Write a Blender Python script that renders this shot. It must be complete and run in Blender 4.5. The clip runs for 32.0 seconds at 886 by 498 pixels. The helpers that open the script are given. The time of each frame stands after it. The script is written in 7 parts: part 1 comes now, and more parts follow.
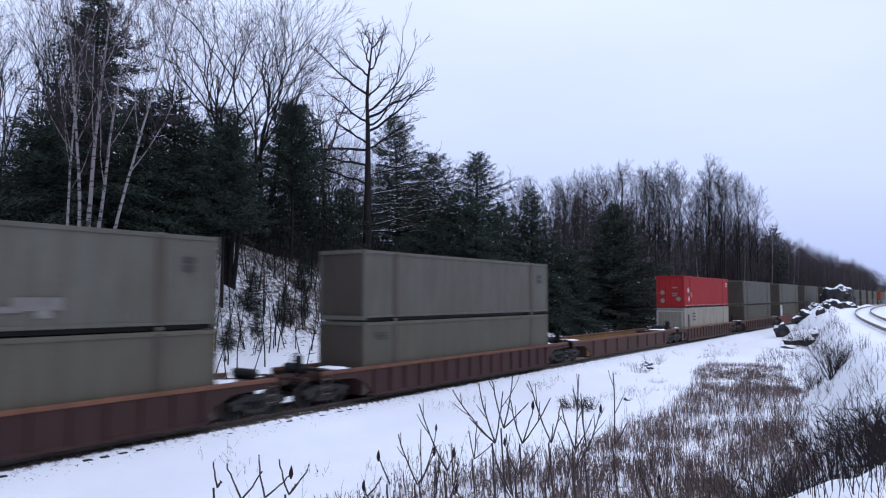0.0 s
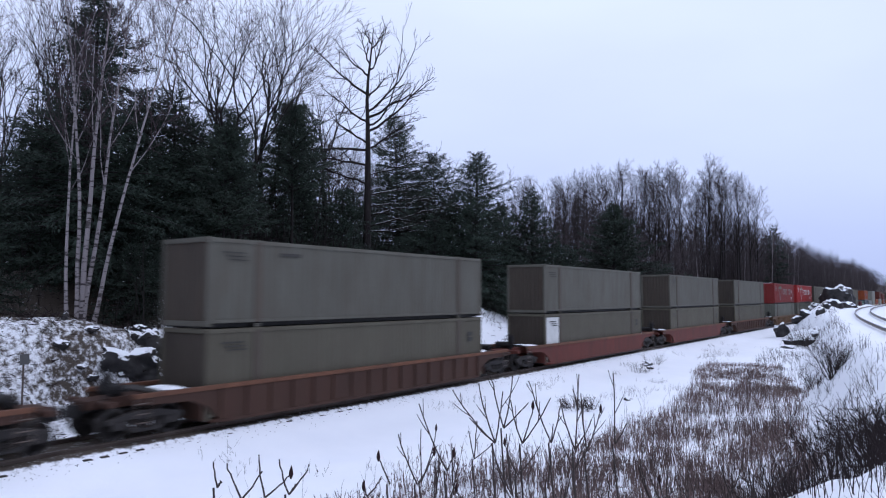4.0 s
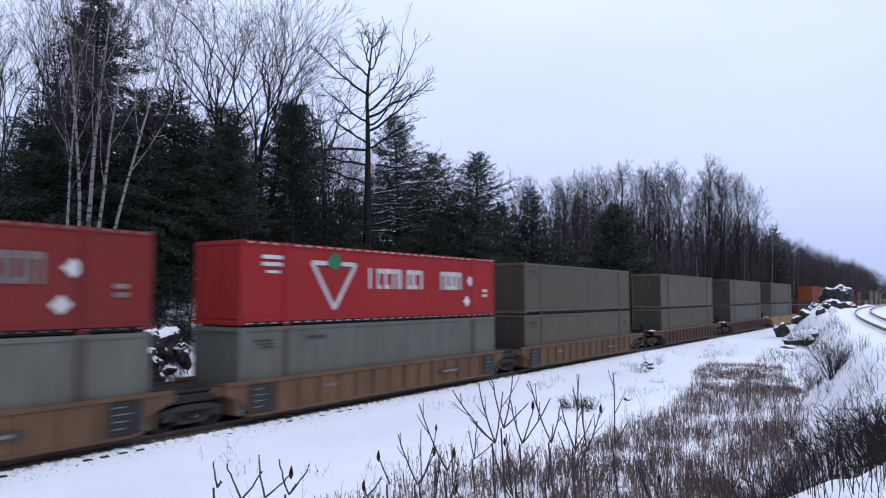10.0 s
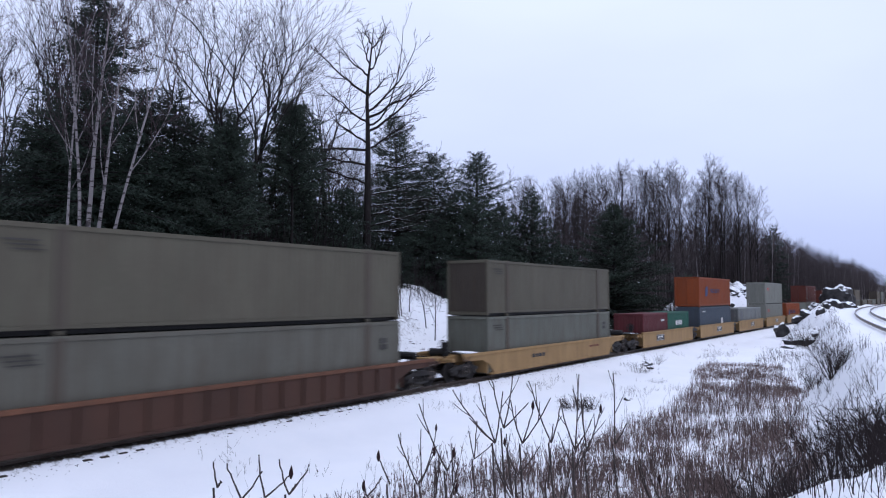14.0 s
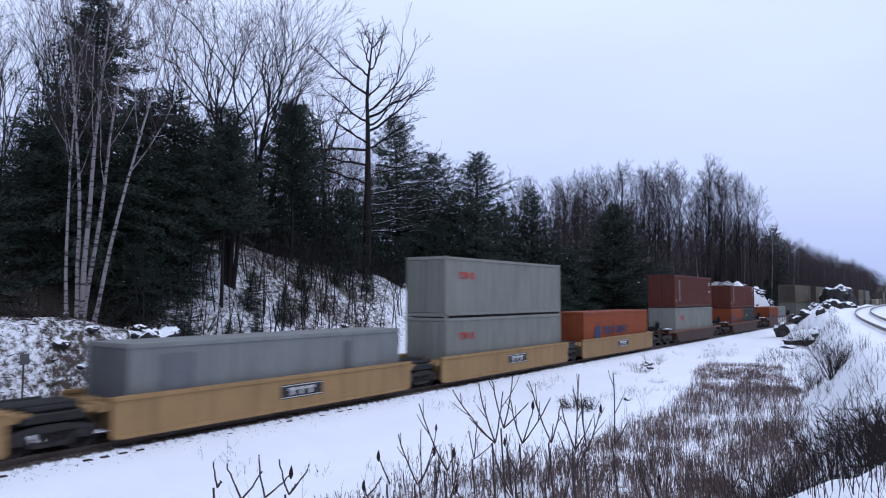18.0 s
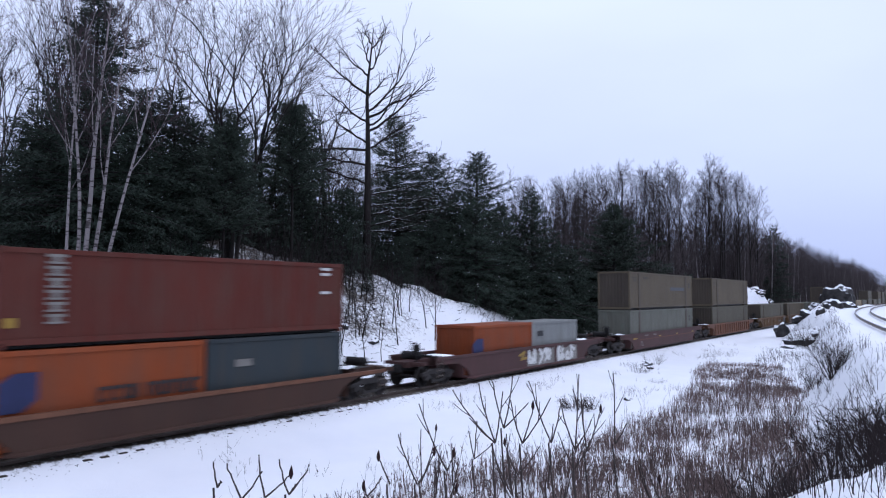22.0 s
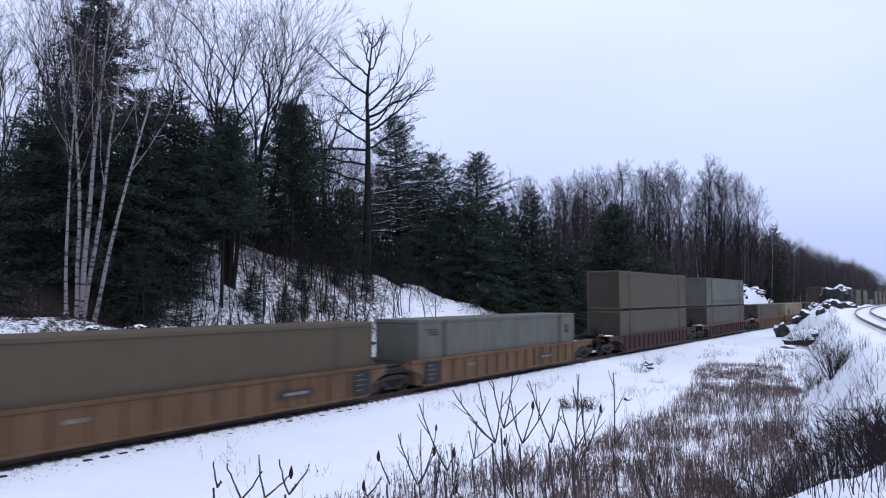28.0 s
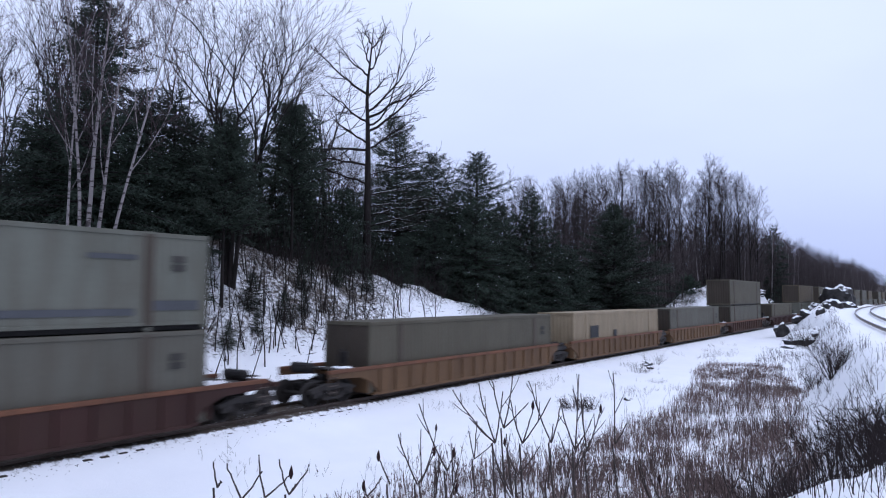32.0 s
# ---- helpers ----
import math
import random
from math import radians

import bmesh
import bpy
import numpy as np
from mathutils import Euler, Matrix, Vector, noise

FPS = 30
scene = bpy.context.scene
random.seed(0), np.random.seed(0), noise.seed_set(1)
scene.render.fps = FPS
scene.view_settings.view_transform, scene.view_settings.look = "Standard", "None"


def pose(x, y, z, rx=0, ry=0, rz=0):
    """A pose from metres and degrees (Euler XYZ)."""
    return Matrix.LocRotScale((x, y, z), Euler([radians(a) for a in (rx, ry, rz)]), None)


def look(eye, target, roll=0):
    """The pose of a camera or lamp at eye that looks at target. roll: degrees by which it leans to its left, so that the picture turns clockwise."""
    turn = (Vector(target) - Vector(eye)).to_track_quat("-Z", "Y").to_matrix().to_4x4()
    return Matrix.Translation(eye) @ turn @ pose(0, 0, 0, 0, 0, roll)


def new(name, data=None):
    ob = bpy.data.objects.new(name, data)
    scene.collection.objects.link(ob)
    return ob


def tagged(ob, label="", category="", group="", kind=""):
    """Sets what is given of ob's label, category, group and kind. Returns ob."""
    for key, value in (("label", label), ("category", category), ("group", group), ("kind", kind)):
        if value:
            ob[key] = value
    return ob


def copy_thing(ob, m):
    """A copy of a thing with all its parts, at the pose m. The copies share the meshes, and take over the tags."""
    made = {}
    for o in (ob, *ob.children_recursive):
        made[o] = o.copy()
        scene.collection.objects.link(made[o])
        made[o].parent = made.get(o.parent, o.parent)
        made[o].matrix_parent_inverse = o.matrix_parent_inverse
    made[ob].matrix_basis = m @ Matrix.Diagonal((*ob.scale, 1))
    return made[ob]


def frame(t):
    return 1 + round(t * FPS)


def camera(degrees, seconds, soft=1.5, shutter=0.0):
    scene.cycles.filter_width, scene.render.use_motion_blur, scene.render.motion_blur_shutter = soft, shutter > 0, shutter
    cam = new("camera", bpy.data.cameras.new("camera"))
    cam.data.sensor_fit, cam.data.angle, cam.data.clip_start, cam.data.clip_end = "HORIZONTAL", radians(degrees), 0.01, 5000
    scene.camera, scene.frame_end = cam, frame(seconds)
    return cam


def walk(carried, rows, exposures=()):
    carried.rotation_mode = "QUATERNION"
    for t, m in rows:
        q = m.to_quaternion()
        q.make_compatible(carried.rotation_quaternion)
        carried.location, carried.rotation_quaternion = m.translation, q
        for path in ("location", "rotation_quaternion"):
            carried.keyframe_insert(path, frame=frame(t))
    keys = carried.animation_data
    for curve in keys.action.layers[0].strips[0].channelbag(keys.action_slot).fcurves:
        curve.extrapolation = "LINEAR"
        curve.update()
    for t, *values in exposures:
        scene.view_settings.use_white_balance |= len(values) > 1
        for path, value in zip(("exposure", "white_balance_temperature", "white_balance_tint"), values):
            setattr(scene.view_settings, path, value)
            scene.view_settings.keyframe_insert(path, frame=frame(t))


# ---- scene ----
# ---------------------------------------------------------------- camera
EYE = Vector((0.0, 0.0, 4.18))
YAW, PITCH = radians(35.54), radians(3.94)
AIM = EYE + 40.0 * Vector((-math.sin(YAW) * math.cos(PITCH), math.cos(YAW) * math.cos(PITCH), math.sin(PITCH)))
cam = camera(65.27, 32.0, soft=1.15, shutter=0.5)
walk(cam, [(0.0, look(EYE, AIM)), (32.0, look(EYE, AIM))], exposures=[
    (0.0, 0.0, 5570, 18), (1.5, -0.05, 5450, 18), (3.0, -0.05, 5550, 18), (6.0, 0.0, 5590, 18), (8.0, 0.0, 5670, 18), (14.0, 0.0, 5670, 18), (17.5, -0.07, 5470, 18),
    (20.0, -0.04, 5520, 18), (22.0, 0.0, 5590, 18), (24.0, 0.0, 5490, 18), (25.5, 0.0, 5570, 18), (32.0, 0.0, 5590, 18)])

SPEED = 18.854          # metres per second, towards the camera's side
RAIL_X = -20.4          # centre line of the main track, rail tops at z = 0

# ---------------------------------------------------------------- light: an overcast winter sky
world = bpy.data.worlds.new("overcast_sky")
scene.world = world
world.use_nodes = True
wt = world.node_tree
wt.nodes.clear()
w_out = wt.nodes.new("ShaderNodeOutputWorld")
w_bg = wt.nodes.new("ShaderNodeBackground")
w_sky = wt.nodes.new("ShaderNodeTexSky")
w_sky.sky_type = "NISHITA"
w_sky.sun_disc = False
w_sky.sun_elevation = radians(60)
w_sky.sun_rotation = radians(70)
w_sky.air_density, w_sky.dust_density = 1.0, 4.0
w_co = wt.nodes.new("ShaderNodeTexCoord")
w_sep = wt.nodes.new("ShaderNodeSeparateXYZ")
w_ramp = wt.nodes.new("ShaderNodeValToRGB")
w_ramp.color_ramp.elements[0].position, w_ramp.color_ramp.elements[0].color = 0.0, (5.7, 6.4, 8.5, 1)
w_ramp.color_ramp.elements[1].position, w_ramp.color_ramp.elements[1].color = 0.5, (9.8, 10.3, 11.2, 1)
e = w_ramp.color_ramp.elements.new(0.16)
e.color = (7.25, 7.85, 9.5, 1)
w_map = wt.nodes.new("ShaderNodeMapping")
w_map.inputs["Scale"].default_value = (1.0, 1.0, 3.0)
w_noise = wt.nodes.new("ShaderNodeTexNoise")
w_noise.inputs["Scale"].default_value, w_noise.inputs["Detail"].default_value = 1.6, 4.0
w_rng = wt.nodes.new("ShaderNodeMapRange")
w_rng.inputs["To Min"].default_value, w_rng.inputs["To Max"].default_value = 0.87, 1.13
w_mul = wt.nodes.new("ShaderNodeVectorMath")
w_mul.operation = "MULTIPLY"
w_mix = wt.nodes.new("ShaderNodeMix")
w_mix.data_type = "RGBA"
w_mix.inputs["Factor"].default_value = 0.9
wt.links.new(w_co.outputs["Generated"], w_sep.inputs[0])
wt.links.new(w_sep.outputs["Z"], w_ramp.inputs["Fac"])
wt.links.new(w_co.outputs["Generated"], w_map.inputs["Vector"])
wt.links.new(w_map.outputs["Vector"], w_noise.inputs["Vector"])
wt.links.new(w_noise.outputs[0], w_rng.inputs["Value"])
wt.links.new(w_ramp.outputs["Color"], w_mul.inputs[0])
wt.links.new(w_rng.outputs["Result"], w_mul.inputs[1])
wt.links.new(w_sky.outputs["Color"], w_mix.inputs["A"])
wt.links.new(w_mul.outputs["Vector"], w_mix.inputs["B"])
wt.links.new(w_mix.outputs["Result"], w_bg.inputs["Color"])
w_bg.inputs["Strength"].default_value = 0.1
wt.links.new(w_bg.outputs["Background"], w_out.inputs["Surface"])

sun = new("sun", bpy.data.lights.new("sun", "SUN"))
sun.data.energy, sun.data.angle, sun.data.color = 0.5, radians(40), (1.0, 0.97, 0.93)
sun.matrix_world = look((55, 20, 100), (0, 0, 0))


# ---------------------------------------------------------------- materials
def surface(name, base, dark, scale=3.0, rough=0.8, metal=0.0, bump=0.2, fine=30.0, stretch=(1, 1, 1), spread=0.12, contrast=0.25,
            specular=0.3):
    """Two colours mixed by a broad noise, fine grain in value and relief, and a small change from object to object."""
    m = bpy.data.materials.new(name)
    m.use_nodes = True
    nt = m.node_tree
    b = nt.nodes["Principled BSDF"]
    b.inputs["Roughness"].default_value, b.inputs["Metallic"].default_value = rough, metal
    b.inputs["Specular IOR Level"].default_value = specular
    co = nt.nodes.new("ShaderNodeTexCoord")
    info = nt.nodes.new("ShaderNodeObjectInfo")
    shift = nt.nodes.new("ShaderNodeVectorMath")
    shift.operation = "MULTIPLY_ADD"
    shift.inputs[1].default_value = stretch
    off = nt.nodes.new("ShaderNodeMath")
    off.operation = "MULTIPLY"
    off.inputs[1].default_value = 37.0
    nt.links.new(info.outputs["Random"], off.inputs[0])
    nt.links.new(co.outputs["Object"], shift.inputs[0])
    nt.links.new(off.outputs[0], shift.inputs[2])
    n1 = nt.nodes.new("ShaderNodeTexNoise")
    n1.inputs["Scale"].default_value, n1.inputs["Detail"].default_value = scale, 5.0
    n2 = nt.nodes.new("ShaderNodeTexNoise")
    n2.inputs["Scale"].default_value, n2.inputs["Detail"].default_value = fine, 3.0
    for n in (n1, n2):
        nt.links.new(shift.outputs[0], n.inputs["Vector"])
    ramp = nt.nodes.new("ShaderNodeMapRange")
    ramp.inputs["From Min"].default_value, ramp.inputs["From Max"].default_value = 0.5 - contrast, 0.5 + contrast
    nt.links.new(n1.outputs[0], ramp.inputs["Value"])
    mix = nt.nodes.new("ShaderNodeMix")
    mix.data_type = "RGBA"
    mix.inputs["A"].default_value, mix.inputs["B"].default_value = (*dark, 1), (*base, 1)
    nt.links.new(ramp.outputs[0], mix.inputs["Factor"])
    hsv = nt.nodes.new("ShaderNodeHueSaturation")
    val = nt.nodes.new("ShaderNodeMath")
    val.operation = "MULTIPLY_ADD"
    val.inputs[1].default_value, val.inputs[2].default_value = 0.3, 0.85
    nt.links.new(n2.outputs[0], val.inputs[0])
    rnd = nt.nodes.new("ShaderNodeMath")
    rnd.operation = "MULTIPLY_ADD"
    rnd.inputs[1].default_value, rnd.inputs[2].default_value = 2 * spread, 1 - spread
    nt.links.new(info.outputs["Random"], rnd.inputs[0])
    both = nt.nodes.new("ShaderNodeMath")
    both.operation = "MULTIPLY"
    nt.links.new(val.outputs[0], both.inputs[0])
    nt.links.new(rnd.outputs[0], both.inputs[1])
    nt.links.new(both.outputs[0], hsv.inputs["Value"])
    nt.links.new(mix.outputs["Result"], hsv.inputs["Color"])
    nt.links.new(hsv.outputs["Color"], b.inputs["Base Color"])
    if bump:
        bp = nt.nodes.new("ShaderNodeBump")
        bp.inputs["Strength"].default_value, bp.inputs["Distance"].default_value = bump, 0.02
        nt.links.new(n2.outputs[0], bp.inputs["Height"])
        nt.links.new(bp.outputs["Normal"], b.inputs["Normal"])
    return m


def painted(name, base, dark, dirt=(0.07, 0.057, 0.042), amount=0.6, rough=0.68, spread=0.1, rust=0.35):
    """Painted steel with downward streaks of road dirt and a grimy film."""
    m = surface(name, base, dark, 0.5, rough, 0.0, 0.05, 14.0, (1, 1, 0.6), spread, 0.35, 0.2)
    nt = m.node_tree
    b = nt.nodes["Principled BSDF"]
    hsv = next(n for n in nt.nodes if n.bl_idname == "ShaderNodeHueSaturation")
    co = next(n for n in nt.nodes if n.bl_idname == "ShaderNodeTexCoord")
    mp = nt.nodes.new("ShaderNodeMapping")
    mp.inputs["Scale"].default_value = (1.3, 1.3, 0.3)
    nz = nt.nodes.new("ShaderNodeTexNoise")
    nz.inputs["Scale"].default_value, nz.inputs["Detail"].default_value = 1.5, 6.0
    rg = nt.nodes.new("ShaderNodeMapRange")
    rg.inputs["From Min"].default_value, rg.inputs["From Max"].default_value = 0.38, 0.85
    rg.inputs["To Max"].default_value = amount
    mx = nt.nodes.new("ShaderNodeMix")
    mx.data_type = "RGBA"
    mx.inputs["B"].default_value = (*dirt, 1)
    nt.links.new(co.outputs["Object"], mp.inputs["Vector"])
    nt.links.new(mp.outputs["Vector"], nz.inputs["Vector"])
    nt.links.new(nz.outputs[0], rg.inputs["Value"])
    nt.links.new(rg.outputs[0], mx.inputs["Factor"])
    nt.links.new(hsv.outputs["Color"], mx.inputs["A"])
    # rust stains, in thin runs below scratches
    mp2 = nt.nodes.new("ShaderNodeMapping")
    mp2.inputs["Scale"].default_value = (3.0, 3.0, 0.5)
    nz2 = nt.nodes.new("ShaderNodeTexNoise")
    nz2.inputs["Scale"].default_value, nz2.inputs["Detail"].default_value, nz2.inputs["Roughness"].default_value = 1.1, 7.0, 0.65
    rg2 = nt.nodes.new("ShaderNodeMapRange")
    rg2.inputs["From Min"].default_value, rg2.inputs["From Max"].default_value, rg2.inputs["To Max"].default_value = 0.58, 0.78, rust
    mx2 = nt.nodes.new("ShaderNodeMix")
    mx2.data_type = "RGBA"
    mx2.inputs["B"].default_value = (0.075, 0.042, 0.024, 1)
    shift = next(n for n in nt.nodes if n.bl_idname == "ShaderNodeVectorMath")
    nt.links.new(shift.outputs[0], mp2.inputs["Vector"])
    nt.links.new(mp2.outputs["Vector"], nz2.inputs["Vector"])
    nt.links.new(nz2.outputs[0], rg2.inputs["Value"])
    nt.links.new(rg2.outputs[0], mx2.inputs["Factor"])
    nt.links.new(mx.outputs["Result"], mx2.inputs["A"])
    nt.links.new(mx2.outputs["Result"], b.inputs["Base Color"])
    return m


def snowy_rock():
    """Granite whose upward faces carry snow, with a ragged edge."""
    m = surface("snowy_granite", (0.062, 0.058, 0.057), (0.012, 0.012, 0.013), 1.3, 0.85, bump=0.6, fine=9, contrast=0.2)
    nt = m.node_tree
    b = nt.nodes["Principled BSDF"]
    hsv = next(n for n in nt.nodes if n.bl_idname == "ShaderNodeHueSaturation")
    geo = nt.nodes.new("ShaderNodeNewGeometry")
    sep = nt.nodes.new("ShaderNodeSeparateXYZ")
    nz = nt.nodes.new("ShaderNodeTexNoise")
    nz.inputs["Scale"].default_value, nz.inputs["Detail"].default_value = 2.6, 8.0
    add = nt.nodes.new("ShaderNodeMath")
    add.operation = "MULTIPLY_ADD"
    add.inputs[1].default_value = 0.75
    rg = nt.nodes.new("ShaderNodeMapRange")
    rg.inputs["From Min"].default_value, rg.inputs["From Max"].default_value = 0.86, 0.98
    mx = nt.nodes.new("ShaderNodeMix")
    mx.data_type = "RGBA"
    mx.inputs["B"].default_value = (0.82, 0.84, 0.87, 1)
    nt.links.new(geo.outputs["Normal"], sep.inputs[0])
    nt.links.new(geo.outputs["Position"], nz.inputs["Vector"])
    nt.links.new(nz.outputs[0], add.inputs[0])
    nt.links.new(sep.outputs["Z"], add.inputs[2])
    nt.links.new(add.outputs[0], rg.inputs["Value"])
    nt.links.new(rg.outputs[0], mx.inputs["Factor"])
    nt.links.new(hsv.outputs["Color"], mx.inputs["A"])
    nt.links.new(mx.outputs["Result"], b.inputs["Base Color"])
    return m


def snow_ground():
    """Old snow, with leaf litter and dead grass showing through where a patchy noise and the slope let it, and shade
    painted by the same mask.
    """
    m = bpy.data.materials.new("snow_and_litter")
    m.use_nodes = True
    nt = m.node_tree
    b = nt.nodes["Principled BSDF"]
    b.inputs["Roughness"].default_value = 0.75
    b.inputs["Specular IOR Level"].default_value = 0.25
    co = nt.nodes.new("ShaderNodeTexCoord")
    att = nt.nodes.new("ShaderNodeAttribute")
    att.attribute_name = "litter"
    n1 = nt.nodes.new("ShaderNodeTexNoise")
    n1.inputs["Scale"].default_value, n1.inputs["Detail"].default_value, n1.inputs["Roughness"].default_value = 4.2, 9.0, 0.74
    n2 = nt.nodes.new("ShaderNodeTexNoise")
    n2.inputs["Scale"].default_value, n2.inputs["Detail"].default_value = 14.0, 4.0
    n3 = nt.nodes.new("ShaderNodeTexNoise")
    n3.inputs["Scale"].default_value, n3.inputs["Detail"].default_value = 0.6, 3.0
    for n in (n1, n2, n3):
        nt.links.new(co.outputs["Object"], n.inputs["Vector"])
    add = nt.nodes.new("ShaderNodeMath")
    add.operation = "ADD"
    nt.links.new(n1.outputs[0], add.inputs[0])
    nt.links.new(att.outputs["Fac"], add.inputs[1])
    rg = nt.nodes.new("ShaderNodeMapRange")
    rg.inputs["From Min"].default_value, rg.inputs["From Max"].default_value = 0.74, 0.9
    nt.links.new(add.outputs[0], rg.inputs["Value"])
    snow = nt.nodes.new("ShaderNodeMix")
    snow.data_type = "RGBA"
    snow.inputs["A"].default_value, snow.inputs["B"].default_value = (0.78, 0.805, 0.85, 1), (0.88, 0.89, 0.915, 1)
    nt.links.new(n3.outputs[0], snow.inputs["Factor"])
    soil = nt.nodes.new("ShaderNodeMix")
    soil.data_type = "RGBA"
    soil.inputs["A"].default_value, soil.inputs["B"].default_value = (0.03, 0.024, 0.019, 1), (0.1, 0.08, 0.063, 1)
    nt.links.new(n2.outputs[0], soil.inputs["Factor"])
    mx = nt.nodes.new("ShaderNodeMix")
    mx.data_type = "RGBA"
    nt.links.new(rg.outputs[0], mx.inputs["Factor"])
    nt.links.new(snow.outputs["Result"], mx.inputs["A"])
    nt.links.new(soil.outputs["Result"], mx.inputs["B"])
    nt.links.new(mx.outputs["Result"], b.inputs["Base Color"])
    bp = nt.nodes.new("ShaderNodeBump")
    bp.inputs["Strength"].default_value, bp.inputs["Distance"].default_value = 0.35, 0.08
    nt.links.new(n1.outputs[0], bp.inputs["Height"])
    nt.links.new(bp.outputs["Normal"], b.inputs["Normal"])
    return m


SNOW_GROUND = snow_ground()
SNOW = surface("snow", (0.9, 0.91, 0.93), (0.78, 0.81, 0.85), 2.0, 0.75, bump=0.3, fine=12)
STEEL = surface("rail_steel", (0.16, 0.13, 0.11), (0.08, 0.06, 0.05), 2.0, 0.45, 0.7)
SHINY = surface("worn_rail_head", (0.45, 0.44, 0.43), (0.3, 0.29, 0.28), 2.0, 0.25, 0.9)
TIE = surface("tarred_sleeper", (0.05, 0.042, 0.036), (0.025, 0.02, 0.017), 6.0, 0.9)
BLACK = surface("grimy_black_steel", (0.024, 0.022, 0.021), (0.012, 0.011, 0.011), 4.0, 0.6, 0.3)
ROCK = snowy_rock()
GREY = [painted("container_grey_green", (0.11, 0.107, 0.087), (0.08, 0.077, 0.061), amount=0.7),
        painted("container_warm_grey", (0.1, 0.092, 0.066), (0.071, 0.065, 0.046), amount=0.7),
        painted("container_brown_grey", (0.102, 0.082, 0.052), (0.072, 0.057, 0.036), amount=0.7, rust=0.5),
        painted("container_cool_grey", (0.134, 0.138, 0.113), (0.098, 0.101, 0.082), amount=0.65)]
RED = painted("container_red", (0.285, 0.0136, 0.0136), (0.223, 0.0112, 0.0112), amount=0.25)
RED_DULL = painted("container_dull_red", (0.174, 0.0168, 0.0152), (0.137, 0.0134, 0.0123), amount=0.35)
MAROON = painted("container_oxide_red", (0.094, 0.02, 0.0125), (0.066, 0.015, 0.0098), amount=0.45)
WINE = painted("container_wine", (0.1, 0.02, 0.024), (0.075, 0.017, 0.02), amount=0.35)
ORANGE = painted("container_orange", (0.24, 0.054, 0.0135), (0.17, 0.038, 0.0105), amount=0.45)
GREEN = painted("container_green", (0.02, 0.085, 0.06), (0.016, 0.065, 0.045), amount=0.3)
SLATE = painted("container_slate_blue", (0.06, 0.076, 0.096), (0.044, 0.056, 0.072), amount=0.35)
SEA = painted("container_dark_slate", (0.031, 0.042, 0.047), (0.024, 0.032, 0.036), amount=0.4)
WHITE = painted("container_white", (0.33, 0.3, 0.235), (0.25, 0.222, 0.17), amount=0.5)
PALE = painted("container_pale_grey", (0.214, 0.218, 0.186), (0.171, 0.174, 0.15), amount=0.4)
LIGHT = painted("container_light_blue_grey", (0.212, 0.221, 0.212), (0.17, 0.178, 0.17), amount=0.4)
POST = painted("rust_stained_post", (0.08, 0.068, 0.054), (0.055, 0.043, 0.033), amount=0.7, rust=0.7)
# End walls browned by grime, with some of their shade in the colour too.
END_GRIME_SHADE = painted("sooty_end_wall", (0.062, 0.05, 0.038), (0.034, 0.028, 0.022), amount=0.6, rust=0.6)
TAN = painted("container_tan", (0.288, 0.232, 0.152), (0.224, 0.176, 0.112), amount=0.4)
C_BROWN = painted("car_brown", (0.066, 0.032, 0.021), (0.038, 0.019, 0.014), dirt=(0.042, 0.027, 0.019), amount=0.6, rust=0.6)
C_MAROON = painted("car_maroon", (0.047, 0.02, 0.017), (0.029, 0.0135, 0.0115), dirt=(0.042, 0.027, 0.019), amount=0.6, rust=0.6)
C_RUST = painted("car_rust", (0.17, 0.074, 0.04), (0.1, 0.046, 0.028), dirt=(0.042, 0.027, 0.019), amount=0.6)
C_REDOX = painted("car_oxide_red", (0.135, 0.0358, 0.0253), (0.0863, 0.0254, 0.0196), dirt=(0.042, 0.027, 0.019), amount=0.55)
C_OCHRE = painted("car_ochre", (0.146, 0.0847, 0.0422), (0.101, 0.0583, 0.0298), dirt=(0.042, 0.027, 0.019), amount=0.6)
C_YELLOW = painted("car_yellow", (0.308, 0.194, 0.081), (0.248, 0.152, 0.0647), dirt=(0.042, 0.027, 0.019), amount=0.35)
LINER = painted("rust_orange_liner", (0.27, 0.15, 0.05), (0.2, 0.1, 0.035), dirt=(0.06, 0.035, 0.02), amount=0.45)
C_PLUM = painted("car_plum", (0.08, 0.038, 0.036), (0.052, 0.026, 0.025), dirt=(0.042, 0.027, 0.019), amount=0.55, rust=0.5)
DECAL_WHITE = surface("decal_white", (0.55, 0.55, 0.53), (0.42, 0.42, 0.4), 2.0, 0.6, bump=0)
DECAL_BLACK = surface("decal_black", (0.02, 0.02, 0.022), (0.015, 0.015, 0.015), 2.0, 0.6, bump=0)
DECAL_GREEN = surface("decal_green", (0.02, 0.17, 0.06), (0.015, 0.12, 0.04), 2.0, 0.6, bump=0)
DECAL_RED = surface("decal_red", (0.42, 0.035, 0.03), (0.34, 0.03, 0.025), 2.0, 0.6, bump=0)
DECAL_BLUE = surface("decal_blue", (0.02, 0.026, 0.085), (0.015, 0.02, 0.06), 2.0, 0.6, bump=0)
DECAL_YELLOW = surface("decal_yellow", (0.3, 0.19, 0.03), (0.2, 0.13, 0.02), 2.0, 0.6, bump=0)
PATCH_SHADED_END = painted("repair_panel_grey", (0.13, 0.135, 0.14), (0.1, 0.104, 0.108), amount=0.4)
DECAL_DIM = surface("worn_marking", (0.05, 0.046, 0.04), (0.03, 0.028, 0.025), 2.0, 0.7, bump=0)
DECAL_FADED = surface("faded_blue_marking", (0.07, 0.074, 0.082), (0.052, 0.055, 0.06), 2.0, 0.7, bump=0)
